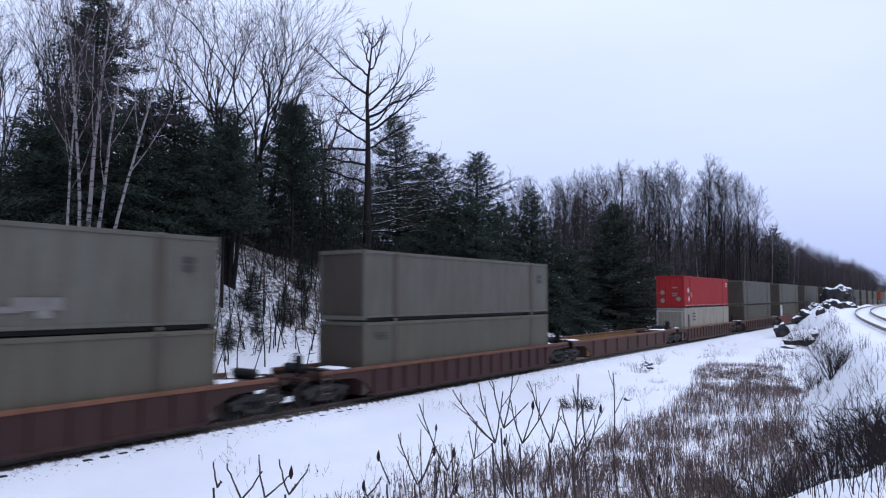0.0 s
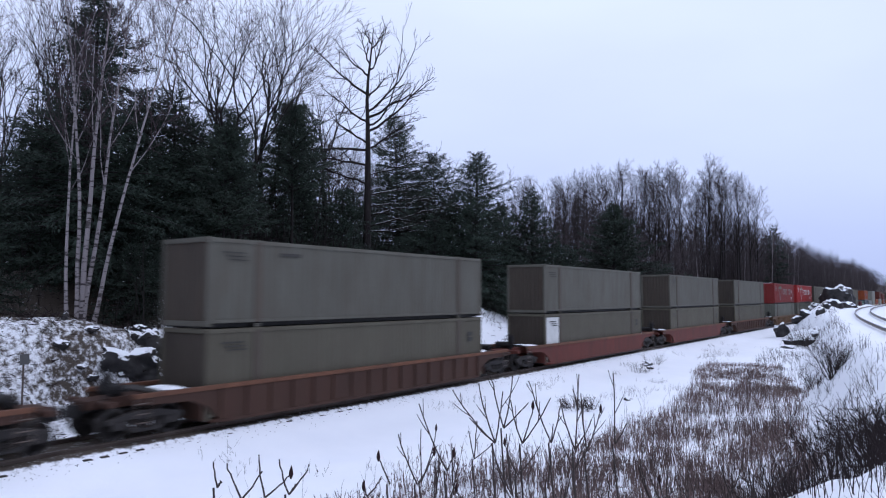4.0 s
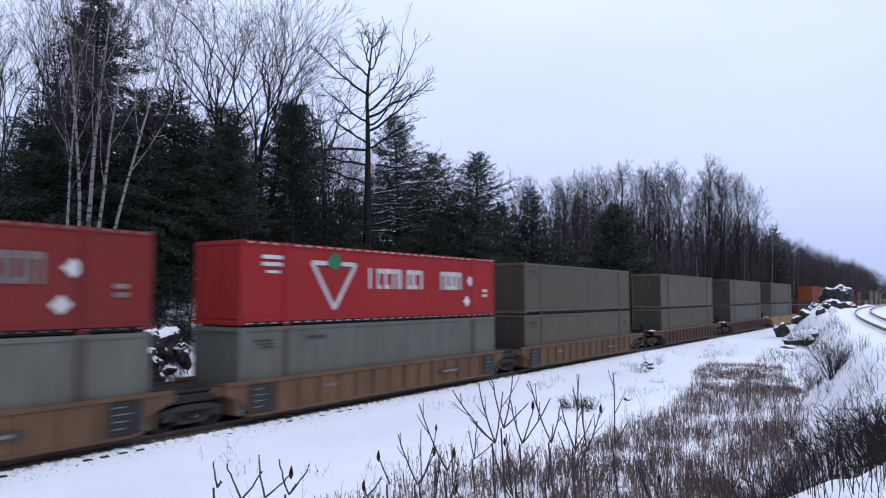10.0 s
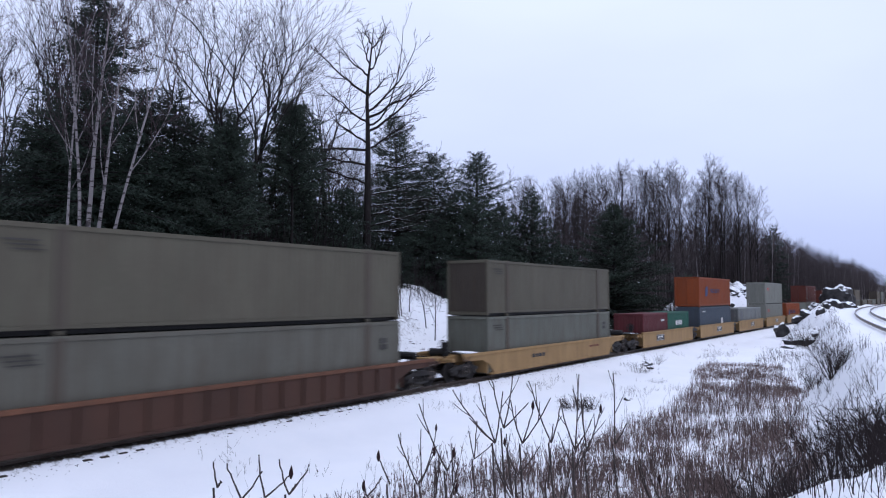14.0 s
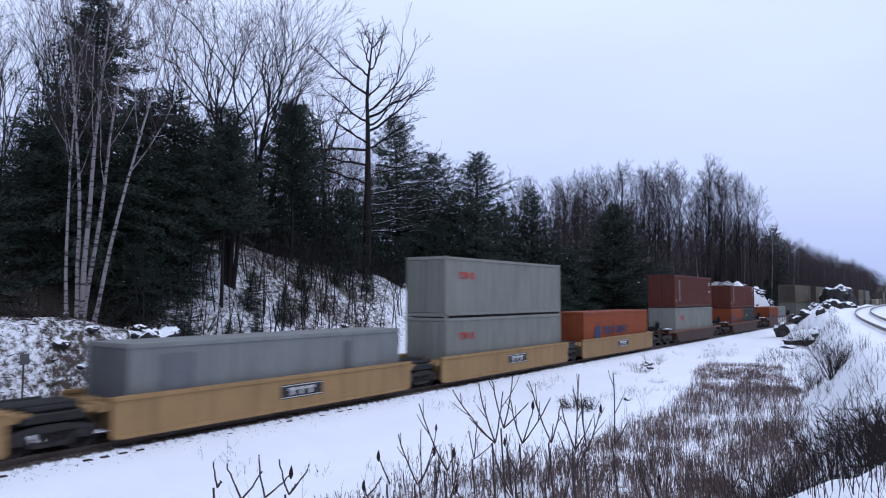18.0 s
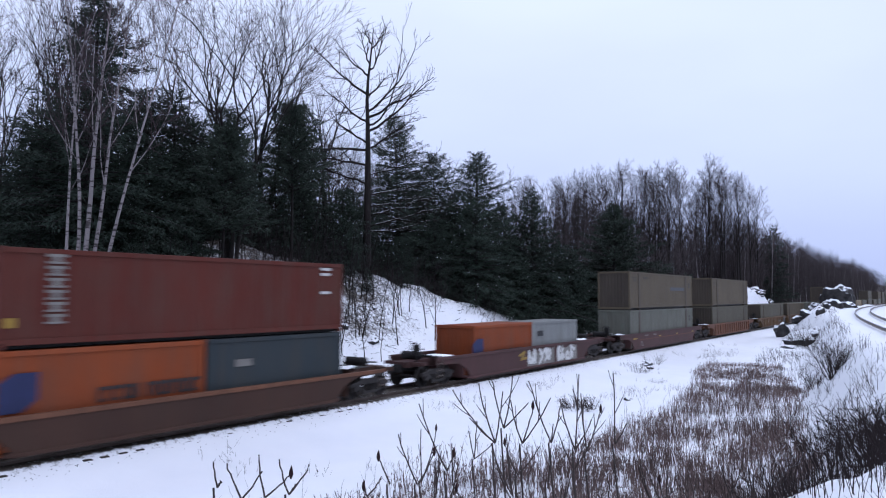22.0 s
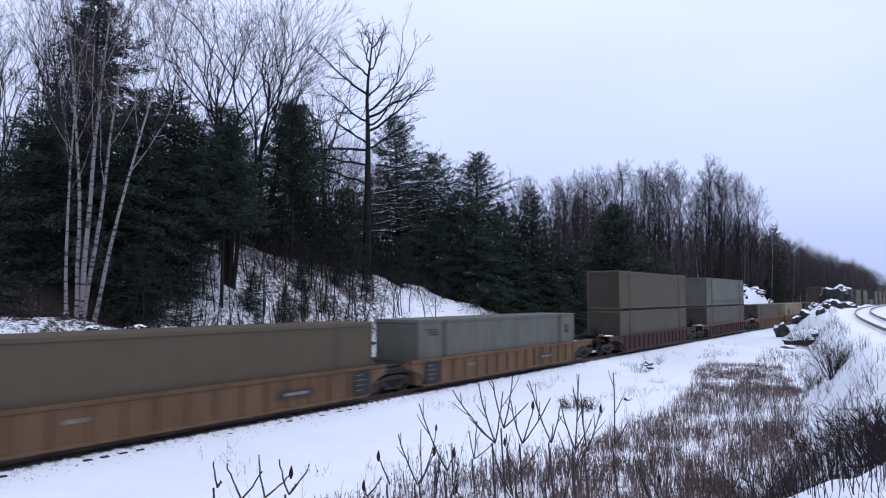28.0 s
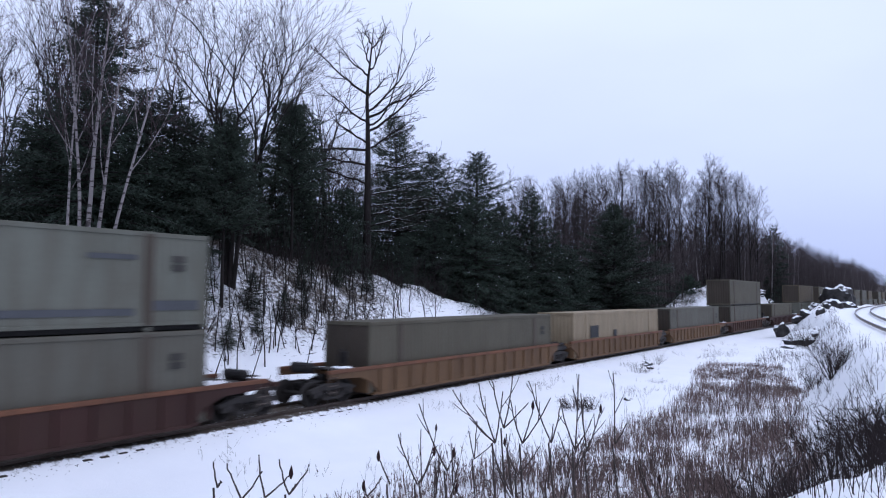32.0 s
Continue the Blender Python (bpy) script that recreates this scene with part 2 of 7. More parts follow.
DECAL_GREY = surface("dull_white_marking", (0.2, 0.19, 0.17), (0.12, 0.11, 0.1), 4.0, 0.7, bump=0)
WHEEL = surface("grimy_wheel_steel", (0.035, 0.03, 0.027), (0.016, 0.014, 0.013), 4.0, 0.7)
GRATE = surface("dark_steel_grating", (0.06, 0.055, 0.05), (0.03, 0.027, 0.025), 5.0, 0.8)
GALV = surface("galvanised_steel", (0.4, 0.4, 0.4), (0.3, 0.3, 0.3), 3.0, 0.5, 0.6)


# ---------------------------------------------------------------- mesh helpers
def mesh_from(name, verts, faces, material=None, smooth=False):
    me = bpy.data.meshes.new(name)
    me.from_pydata([tuple(v) for v in verts], [], faces)
    if material:
        me.materials.append(material)
    if smooth:
        me.polygons.foreach_set("use_smooth", [True] * len(me.polygons))
    me.update()
    return me


def piece(name, me, parent, at=(0, 0, 0), label="", m=None):
    ob = new(name, me)
    ob.parent = parent
    ob.matrix_basis = m if m else Matrix.Translation(at)
    return tagged(ob, label)


class Shape:
    """Collects chamfered bars, plates and tubes into one mesh."""

    def __init__(self):
        self.v, self.f = [], []

    def add(self, verts, faces):
        n = len(self.v)
        self.v += [tuple(v) for v in verts]
        self.f += [tuple(i + n for i in f) for f in faces]
        return self

    def bar(self, x0, x1, y0, y1, z0, z1, c=0.012):
        """A bar with chamfered edges."""
        c = min(c, (x1 - x0) * 0.3, (y1 - y0) * 0.3, (z1 - z0) * 0.3)
        lo, hi = (x0, y0, z0), (x1, y1, z1)
        verts, index = [], {}
        for s in [(a, b, d) for a in (0, 1) for b in (0, 1) for d in (0, 1)]:
            for k in range(3):
                p = [(hi if s[j] else lo)[j] + (0 if j == k else (-c if s[j] else c)) for j in range(3)]
                index[s, k] = len(verts)
                verts.append(p)
        faces = []
        for k in range(3):
            i, j = (k + 1) % 3, (k + 2) % 3
            for side in (0, 1):
                loop = []
                for a, b in ((0, 0), (1, 0), (1, 1), (0, 1)):
                    s = [0, 0, 0]
                    s[k], s[i], s[j] = side, a, b
                    loop.append(index[tuple(s), k])
                faces.append(loop if side else loop[::-1])
            for a in (0, 1):
                for b in (0, 1):
                    s0, s1 = [0, 0, 0], [0, 0, 0]
                    s0[k], s0[i], s0[j] = 0, a, b
                    s1[k], s1[i], s1[j] = 1, a, b
                    s0, s1 = tuple(s0), tuple(s1)
                    loop = [index[s0, i], index[s1, i], index[s1, j], index[s0, j]]
                    faces.append(loop if (a == b) else loop[::-1])
        for s in [(a, b, d) for a in (0, 1) for b in (0, 1) for d in (0, 1)]:
            loop = [index[s, k] for k in range(3)]
            faces.append(loop if sum(s) % 2 else loop[::-1])
        return self.add(verts, faces)

    def tube(self, points, radii, n=8, caps=True):
        pts = [Vector(p) for p in points]
        rings = []
        for i, p in enumerate(pts):
            d = (pts[min(i + 1, len(pts) - 1)] - pts[max(i - 1, 0)]).normalized()
            a = d.cross(Vector((0, 0, 1)) if abs(d.z) < 0.9 else Vector((1, 0, 0))).normalized()
            b = d.cross(a)
            rings.append([p + radii[i] * (math.cos(t) * a + math.sin(t) * b) for t in (2 * math.pi * k / n for k in range(n))])
        verts = [v for r in rings for v in r]
        faces = [(i * n + k, i * n + (k + 1) % n, (i + 1) * n + (k + 1) % n, (i + 1) * n + k) for i in range(len(pts) - 1) for k in range(n)]
        if caps:
            faces += [tuple(range(n))[::-1], tuple((len(pts) - 1) * n + k for k in range(n))]
        return self.add(verts, faces)

    def prism(self, outline, x0, x1):
        """An outline of (y, z) points pushed from x0 to x1."""
        n = len(outline)
        verts = [(x, y, z) for x in (x0, x1) for y, z in outline]
        faces = [tuple(range(n))[::-1], tuple(range(n, 2 * n))]
        faces += [(k, (k + 1) % n, n + (k + 1) % n, n + k) for k in range(n)]
        return self.add(verts, faces)

    def mesh(self, name, material, smooth=False):
        me = mesh_from(name, self.v, self.f, material, smooth)
        b = bmesh.new()
        b.from_mesh(me)
        bmesh.ops.recalc_face_normals(b, faces=b.faces)
        b.to_mesh(me)
        b.free()
        return me


MESHES = {}


def cached(key, make):
    if key not in MESHES:
        MESHES[key] = make()
    return MESHES[key]


def value_noise(x, y, seed=0):
    """Smooth noise of -1 to 1 over arrays."""
    xi, yi = np.floor(x).astype(np.int64), np.floor(y).astype(np.int64)
    fx, fy = x - xi, y - yi
    fx, fy = fx * fx * (3 - 2 * fx), fy * fy * (3 - 2 * fy)

    def h(a, b):
        n = (a * 374761393 + b * 668265263 + seed * 982451653) & 0x7FFFFFFF
        n = ((n ^ (n >> 13)) * 1274126177) & 0x7FFFFFFF
        n = (n ^ (n >> 16)) & 0xFFFF
        return n / 32767.5 - 1
    return (h(xi, yi) * (1 - fx) + h(xi + 1, yi) * fx) * (1 - fy) + (h(xi, yi + 1) * (1 - fx) + h(xi + 1, yi + 1) * fx) * fy


def fbm(x, y, seed=0, octaves=4):
    return sum(value_noise(x * 2 ** k, y * 2 ** k, seed + k) / 2 ** k for k in range(octaves)) / 1.9


def ramp(a, b, x):
    t = np.clip((x - a) / (b - a), 0, 1)
    return t * t * (3 - 2 * t)


# ---------------------------------------------------------------- the lie of the land
def siding_x(y):
    """Centre line of the second, curved track."""
    return -9.26 + (y - 148.4) ** 2 / 1438.0


SIDING_Z = 2.5


def ground_z(x, y):
    x, y = np.asarray(x, float), np.asarray(y, float)
    d = np.abs(x - RAIL_X)
    z = -0.135 - 0.11 * ramp(1.2, 1.42, d) - 0.45 * ramp(1.4, 3.4, d) + 0.0 * y
    # meadow on the near side, a shallow ditch
    near = ramp(RAIL_X + 3, RAIL_X + 6, x)
    z = z - 0.1 * near + near * 0.14 * fbm(x * 0.35, y * 0.35, 3)
    # bank of the second track
    yy = np.clip(y, -60, 330)
    s = siding_x(yy) - x
    width = 4.0 - 1.2 * ramp(16, 30, y) + 1.7 * ramp(78, 95, y)
    edge = 2.3 + 4.5 * ramp(16, 3, y) + 2.2 * ramp(78, 95, y)
    bank = 1 - ramp(edge, edge + width, s)
    rough = fbm(x * 0.5, y * 0.5, 11)
    z = z * (1 - bank) + bank * (SIDING_Z - 0.25 + (0.3 * rough + 0.2 * fbm(x * 1.4, y * 1.4, 12)) * ramp(2.2, 4, s))
    z = np.where(s < -3.5, z + 0.14 * (np.clip(-s - 3.5, 0, 60)) * ramp(3.5, 9, -s), z)
    # spoil and rock between the tracks
    z = z + 0.5 * np.exp(-(((x + 12.5) / 2.6) ** 2 + ((y - 100) / 16.0) ** 2)) * (1 + rough)
    # far side: the cutting's shelf, the knoll and the wooded rise behind it
    far = RAIL_X - x
    crest = np.interp(y, [8, 14, 20, 28, 35, 41, 50, 58, 68], [3.6, 4.1, 6.5, 7.8, 6.8, 6.0, 4.8, 2.9, 0.0])
    knoll = crest * ramp(5, 17, far)
    shelf = ramp(3.0, 6.5, far) * np.interp(y, [13, 17.2, 18.6], [3.5, 2.75, 0.0])
    rise = 4.0 * ramp(12, 45, far) + 5 * ramp(30, 110, far) + 5.0 * ramp(10, 40, far) * ramp(70, 120, y)
    outcrop = (6.3 + 1.5 * fbm(x * 0.4, y * 0.4, 35)) * np.exp(-(((x + 31.5) / 6.0) ** 4 + ((y - 132) / 20.0) ** 4))
    side = np.maximum(np.maximum(knoll, shelf), np.maximum(rise, outcrop + 0.6 * rise))
    lump = fbm(x * 0.45, y * 0.45, 21) * 0.55 + fbm(x * 1.3, y * 1.3, 22) * 0.18
    z = z + ramp(2.8, 6.5, far) * (side + lump * ramp(0.3, 2.5, side) + 0.5)
    # distant hills
    z = z + 30 * ramp(150, 900, far) + 14 * ramp(250, 700, y) * ramp(10, 60, far)
    return z


def zat(x, y):
    return float(ground_z(x, y))


def litter_and_shade_at(x, y):
    """How far the snow is broken by litter and dead grass and darkened as shade, 0 to about 0.4."""
    far = RAIL_X - x
    # Slope and shelf litter, laid on thicker to paint in the wood's shade.
    wood = ramp(6, 10, far) * (0.27 - 0.02 * ramp(17, 20, y) * ramp(48, 42, y) * ramp(17, 13, far) + 0.16 * fbm(x * 0.2, y * 0.2, 31)) * (1 - 0.65 * ramp(34, 41, y) * ramp(76, 66, y) * ramp(13.5, 10.5, far)) + 0.14 * ramp(15, 22, far) * ramp(10, 30, y)
    stony = (0.34 + 0.22 * fbm(x * 0.8, y * 0.8, 36)) * ramp(3.0, 4.5, far) * ramp(20, 16, y) + 0.06 * np.exp(-(((x + 31) / 7) ** 4 + ((y - 128) / 22) ** 4)) * (1 + 0.6 * fbm(x * 0.3, y * 0.3, 33)) + (0.1 + 0.14 * fbm(x * 0.7, y * 0.7, 34)) * ramp(7.0, 10.5, far) * ramp(44, 38, y) * ramp(14, 19, y)
    d = np.abs(x - RAIL_X)
    # Bare dirty ballast, with the train's shade painted into the bed and its edge.
    bed = 0.46 * ramp(1.33, 1.13, d) + 0.21 * ramp(1.1, 1.3, d) * ramp(2.3, 1.4, d)
    bankside = 0.12 * ramp(0.0, 0.5, fbm(x * 0.35, y * 0.35, 8)) * ramp(-1.5, -4, x) * ramp(-16, -13, x) * ramp(30, 60, y)
    meadow = 0.13 * ramp(-15, -11, x) * ramp(0.4, -0.2, np.abs(y - 33) / 40 - 0.4) * ramp(0.05, 0.4, fbm(x * 0.3, y * 0.3, 5) + 0.3)
    return wood + stony + bed + bankside + meadow + 0.35 * ramp(22, 60, far) + 0.3 * ramp(90, 160, y) * ramp(15, 21, far)


def axis(lo, dense_lo, dense_hi, hi, step):
    out = [dense_lo + step * i for i in range(int((dense_hi - dense_lo) / step) + 1)]
    s = step
    while out[-1] < hi:
        s *= 1.16
        out.append(out[-1] + s)
    s = step
    while out[0] > lo:
        s *= 1.16
        out.insert(0, out[0] - s)
    return np.array(out)


def build_ground():
    bed = np.array([RAIL_X + k * q for q in (1.2, 1.3, 1.4) for k in (-1, 1)])
    xs = np.unique(np.concatenate([axis(-2500, -52, 10, 2500, 0.5), bed]))
    ys = axis(-2500, -4, 150, 2800, 0.6)
    gx, gy = np.meshgrid(xs, ys)
    gz = ground_z(gx, gy)
    nx, ny = len(xs), len(ys)
    v = np.stack([gx.ravel(), gy.ravel(), gz.ravel()], -1)
    i = (np.arange(ny - 1)[:, None] * nx + np.arange(nx - 1)[None, :]).ravel()
    faces = np.stack([i, i + 1, i + nx + 1, i + nx], -1)
    me = mesh_from("ground", v.tolist(), faces.tolist(), SNOW_GROUND, True)
    att = me.attributes.new("litter", "FLOAT", "POINT")
    att.data.foreach_set("value", litter_and_shade_at(gx, gy).ravel().astype(np.float32))
    return tagged(new("ground", me), "snow-covered ground with leaf litter showing through and painted shade along the track", "ground", kind="structure")


build_ground()

# ---------------------------------------------------------------- the tracks
def rail_mesh(path, name="rail"):
    """A flat-bottomed rail swept along (x, y, z) points of its head."""
    prof = [(-0.035, 0), (0.035, 0), (0.035, -0.04), (0.009, -0.055), (0.009, -0.14), (0.07, -0.16), (0.07, -0.17), (-0.07, -0.17), (-0.07, -0.16),
            (-0.009, -0.14), (-0.009, -0.055), (-0.035, -0.04)]
    n, verts, faces = len(prof), [], []
    for i, p in enumerate(path):
        a, b = path[max(i - 1, 0)], path[min(i + 1, len(path) - 1)]
        d = Vector((b[0] - a[0], b[1] - a[1], 0)).normalized()
        s = Vector((d.y, -d.x, 0))
        verts += [Vector(p) + s * q + Vector((0, 0, r)) for q, r in prof]
    for i in range(len(path) - 1):
        faces += [(i * n + k, i * n + (k + 1) % n, (i + 1) * n + (k + 1) % n, (i + 1) * n + k) for k in range(n)]
    me = mesh_from(name, verts, faces, STEEL)
    me.materials.append(SHINY)
    for i, p in enumerate(me.polygons):
        p.material_index = 1 if i % n == 0 else 0
    return me


def build_tracks():
    main = tagged(new("railway_track"), "straight railway track on snowy sleepers and ballast", "railway track", kind="structure")
    side = tagged(new("curved_track"), "curved railway track half buried in snow", "railway track", kind="structure")
    for s in (-0.7525, 0.7525):
        piece("rail", rail_mesh([(RAIL_X + s, y, 0.0) for y in (-800, -200, 0, 40, 100, 300, 1200)]), main)
        path = []
        for i in range(90):
            y = -40 + i * 5.0
            slope = 2 * (y - 148.4) / 1438.0
            path.append((siding_x(y) + s, y - s * slope, SIDING_Z + 0.04))
        piece("rail", rail_mesh(path), side)
    tie = Shape().bar(-1.5, 1.5, -0.125, 0.125, -0.36, -0.135, 0.02).mesh("sleeper", TIE)
    rng = random.Random(4)
    for i in range(110):
        piece("sleeper", tie, main, m=pose(RAIL_X + rng.uniform(-0.04, 0.04), -3 + 0.517 * i, rng.uniform(-0.135, -0.09) - 0.04 * (i > 46), 0, 0, rng.uniform(-1, 1)))
    rest = Shape()
    for i in range(700):
        y = 54 + 0.517 * i
        rest.bar(RAIL_X - 1.3, RAIL_X + 1.3, y - 0.12, y + 0.12, -0.36, -0.17)
    tagged(piece("sleepers", rest.mesh("sleepers", TIE), main), kind="stuff")
    stones = Shape()
    for i in range(520):
        y, r = 3 + 60 * rng.random() ** 1.3, rng.uniform(0.004, 0.011)
        x = RAIL_X + 1.35 + 0.75 * rng.random() ** 1.6 + (0.35 if i % 5 == 0 else 0.0)
        z = zat(x, y) + r * 0.1
        stones.bar(x - r, x + r, y - r * 1.6, y + r * 1.6, z - r, z + r * 0.6, r * 0.5)
    tagged(new("ballast_stones", stones.mesh("ballast_stones", TIE)), "scattered dark ballast stones in trackside snow", "gravel", kind="stuff")


build_tracks()


# ---------------------------------------------------------------- containers
def corrugated(length, height, depth, period):
    """One pressed side panel in the yz plane, its ribs standing out along +x."""
    n = int(length / period)
    p = length / n
    ys, xs = [-length / 2], [0.0]
    for i in range(n):
        a = -length / 2 + i * p
        for f, x in ((0.16, 0.0), (0.32, depth), (0.68, depth), (0.84, 0.0)):
            ys.append(a + f * p)
            xs.append(x)
    ys.append(length / 2)
    xs.append(0.0)
    k = len(ys)
    verts = [(x, y, z) for z in (0, height) for x, y in zip(xs, ys)]
    return verts, [(i, i + 1, k + i + 1, k + i) for i in range(k - 1)]


def container(length, height, paint, doors=False, name="shipping_container", wide=2.59, trim=None, ends=None):
    """A box container with its floor at z = 0 and its middle at the origin; -y is the end that leads."""
    thing = new(name)
    trim = trim or paint
    w, hl, k = wide / 2, length / 2, (length, height, wide, paint.name, trim.name, ends.name if ends else "")
    long53 = length > 13
    inner = length - 0.24
    grimy_grey = paint.name.split("_")[-1] in ("green", "grey") and long53

    def shape(key, make, mat=trim):
        return cached((key, *k), lambda: make(Shape()).mesh(key, mat))

    def side(s):
        v, f = corrugated(inner, height - 0.3, -0.012 if long53 else -0.028, 0.26 if long53 else 0.28)
        return s.add([(x, y, z + 0.16) for x, y, z in v], f)

    def end_wall(s):
        v, f = corrugated(wide - 0.24, height - 0.3, -0.03, 0.24)
        return s.add([(y, x, z + 0.16) for x, y, z in v], f)
    sp = shape("side_panel", side, paint)
    piece("side_panel", sp, thing, (w - 0.03, 0, 0))
    piece("side_panel", sp, thing, m=pose(-w + 0.03, 0, 0, 0, 0, 180))
    piece("roof", shape("roof", lambda s: s.bar(-w + 0.05, w - 0.05, -hl + 0.05, hl - 0.05, height - 0.06, height - 0.015), paint), thing)
    # Underframe, carried down as a black filler that stands for the stacking gap's shade.
    piece("underframe", shape("underframe", lambda s: s.bar(-w + 0.22, w - 0.22, -hl + 0.06, hl - 0.06, -0.055, 0.17), BLACK), thing)
    post = shape("corner_post", lambda s: s.bar(-0.06, 0.06, -0.07, 0.07, 0.1, height - 0.1, 0.02))
    top = shape("top_rail", lambda s: s.bar(-0.05, 0.05, -hl + 0.14, hl - 0.14, height - 0.16, height - 0.02))
    low = shape("bottom_rail", lambda s: s.bar(-0.05, 0.05, -hl + 0.14, hl - 0.14, 0.1 if long53 else 0.05, 0.21))
    cast = shape("corner_casting", lambda s: s.bar(-0.085, 0.085, -0.09, 0.09, -0.06, 0.06, 0.015))
    header = shape("end_header", lambda s: s.bar(-w + 0.12, w - 0.12, -0.05, 0.05, height - 0.16, height - 0.005))
    sill = shape("end_sill", lambda s: s.bar(-w + 0.12, w - 0.12, -0.05, 0.05, 0.0, 0.17))
    for sx in (-1, 1):
        piece("top_rail", top, thing, (sx * (w - 0.045), 0, 0))
        piece("bottom_rail", low, thing, (sx * (w - 0.045), 0, 0))
        for sy in (-1, 1):
            piece("corner_post", post, thing, (sx * (w - 0.06), sy * (hl - 0.07), 0))
            for z in (0.0 if not long53 else 0.06, height - 0.06):
                piece("corner_casting", cast, thing, (sx * (w - 0.08), sy * (hl - 0.085), z))
            if long53:
                piece("stacking_post", shape("stacking_post", lambda s: s.bar(-0.05, 0.055, -0.16, 0.16, 0.1, height - 0.06, 0.02), POST if grimy_grey else trim), thing,
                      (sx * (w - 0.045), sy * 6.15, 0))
                for z in (0.0, height - 0.055):
                    piece("corner_casting", cast, thing, (sx * (w - 0.075), sy * 6.15, z))
    for sy in (-1, 1):
        piece("end_header", header, thing, (0, sy * (hl - 0.05), 0))
        piece("end_sill", sill, thing, (0, sy * (hl - 0.05), 0))
    wall = shape("end_wall", end_wall, ends or (END_GRIME_SHADE if grimy_grey and "cool" not in paint.name else paint))
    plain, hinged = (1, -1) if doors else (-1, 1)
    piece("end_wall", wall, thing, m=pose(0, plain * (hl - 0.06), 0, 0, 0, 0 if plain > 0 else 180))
    leaf = shape("door", lambda s: s.bar(-w / 2 + 0.075, w / 2 - 0.075, -0.03, 0.03, 0.18, height - 0.17, 0.02), ends or paint)
    rod = cached(("lock_rod", height, paint.name), lambda: Shape().tube([(0, 0, 0.12), (0, 0, height - 0.1)], [0.02, 0.02], 6).mesh("lock_rod", paint))
    for sx in (-1, 1):
        d = piece("door", leaf, thing, (sx * (w / 2 - 0.06), hinged * (hl - 0.06), 0))
        for q in (-0.25, 0.25):
            piece("lock_rod", rod, d, (q, hinged * 0.055, 0))
    return thing


def decal(name, bars, material, thing, x, label="", flip=False):
    """Flat painted shapes on a side panel: bars of (y0, y1, z0, z1), seen from +x."""
    if name in ("marking", "mark", "patch"):
        for y0, y1, z0, z1 in bars:
            piece(name, Shape().bar(x, x + 0.006, y0, y1, z0, z1, 0.001).mesh(name, material), thing, label=label)
        return None
    s = Shape()
    for y0, y1, z0, z1 in bars:
        s.bar(x, x + 0.006, y0, y1, z0, z1, 0.001)
    return piece(name, s.mesh(name, material), thing, label=label)


def strokes(name, lines, width, material, thing, x, label=""):
    """Painted strokes along (y, z) lines on a side, seen from +x."""
    s = Shape()
    for (y0, z0), (y1, z1) in lines:
        d = Vector((y1 - y0, z1 - z0)).normalized() * width / 2
        s.prism([(y0 - d.y, z0 + d.x), (y0 + d.y, z0 - d.x), (y1 + d.y, z1 - d.x), (y1 - d.y, z1 + d.x)], x, x + 0.006)
    return piece(name, s.mesh(name, material), thing, label=label)


def word_bars(y0, z0, height, widths, gap=0.12):
    out, y = [], y0
    for w in widths:
        if w > 0:
            out.append((y, y + w, z0, z0 + height))
        y += abs(w) + gap
    return out


def letter_blocks(y0, z0, h, n, w, gap, seed):
    """Unreadable lettering as blocks: each an upright with short arms."""
    rng, letters = random.Random(seed), []
    for i in range(n):
        y = y0 + i * (w + gap)
        kind = rng.randrange(4)
        out = [(y, y + w * 0.3, z0, z0 + h)]
        letters.append(out)
        if kind != 3:
            out.append((y + w * 0.31, y + w, z0 + h * 0.76, z0 + h))
        if kind in (0, 1):
            out.append((y + w * 0.72, y + w, z0, z0 + h * 0.755))
        if kind in (0, 2):
            out.append((y + w * 0.31, y + w * 0.715, z0, z0 + h * 0.2))
    return letters


def lettering(letters, material, thing, x):
    for bars in letters:
        decal("letter", bars, material, thing, x)


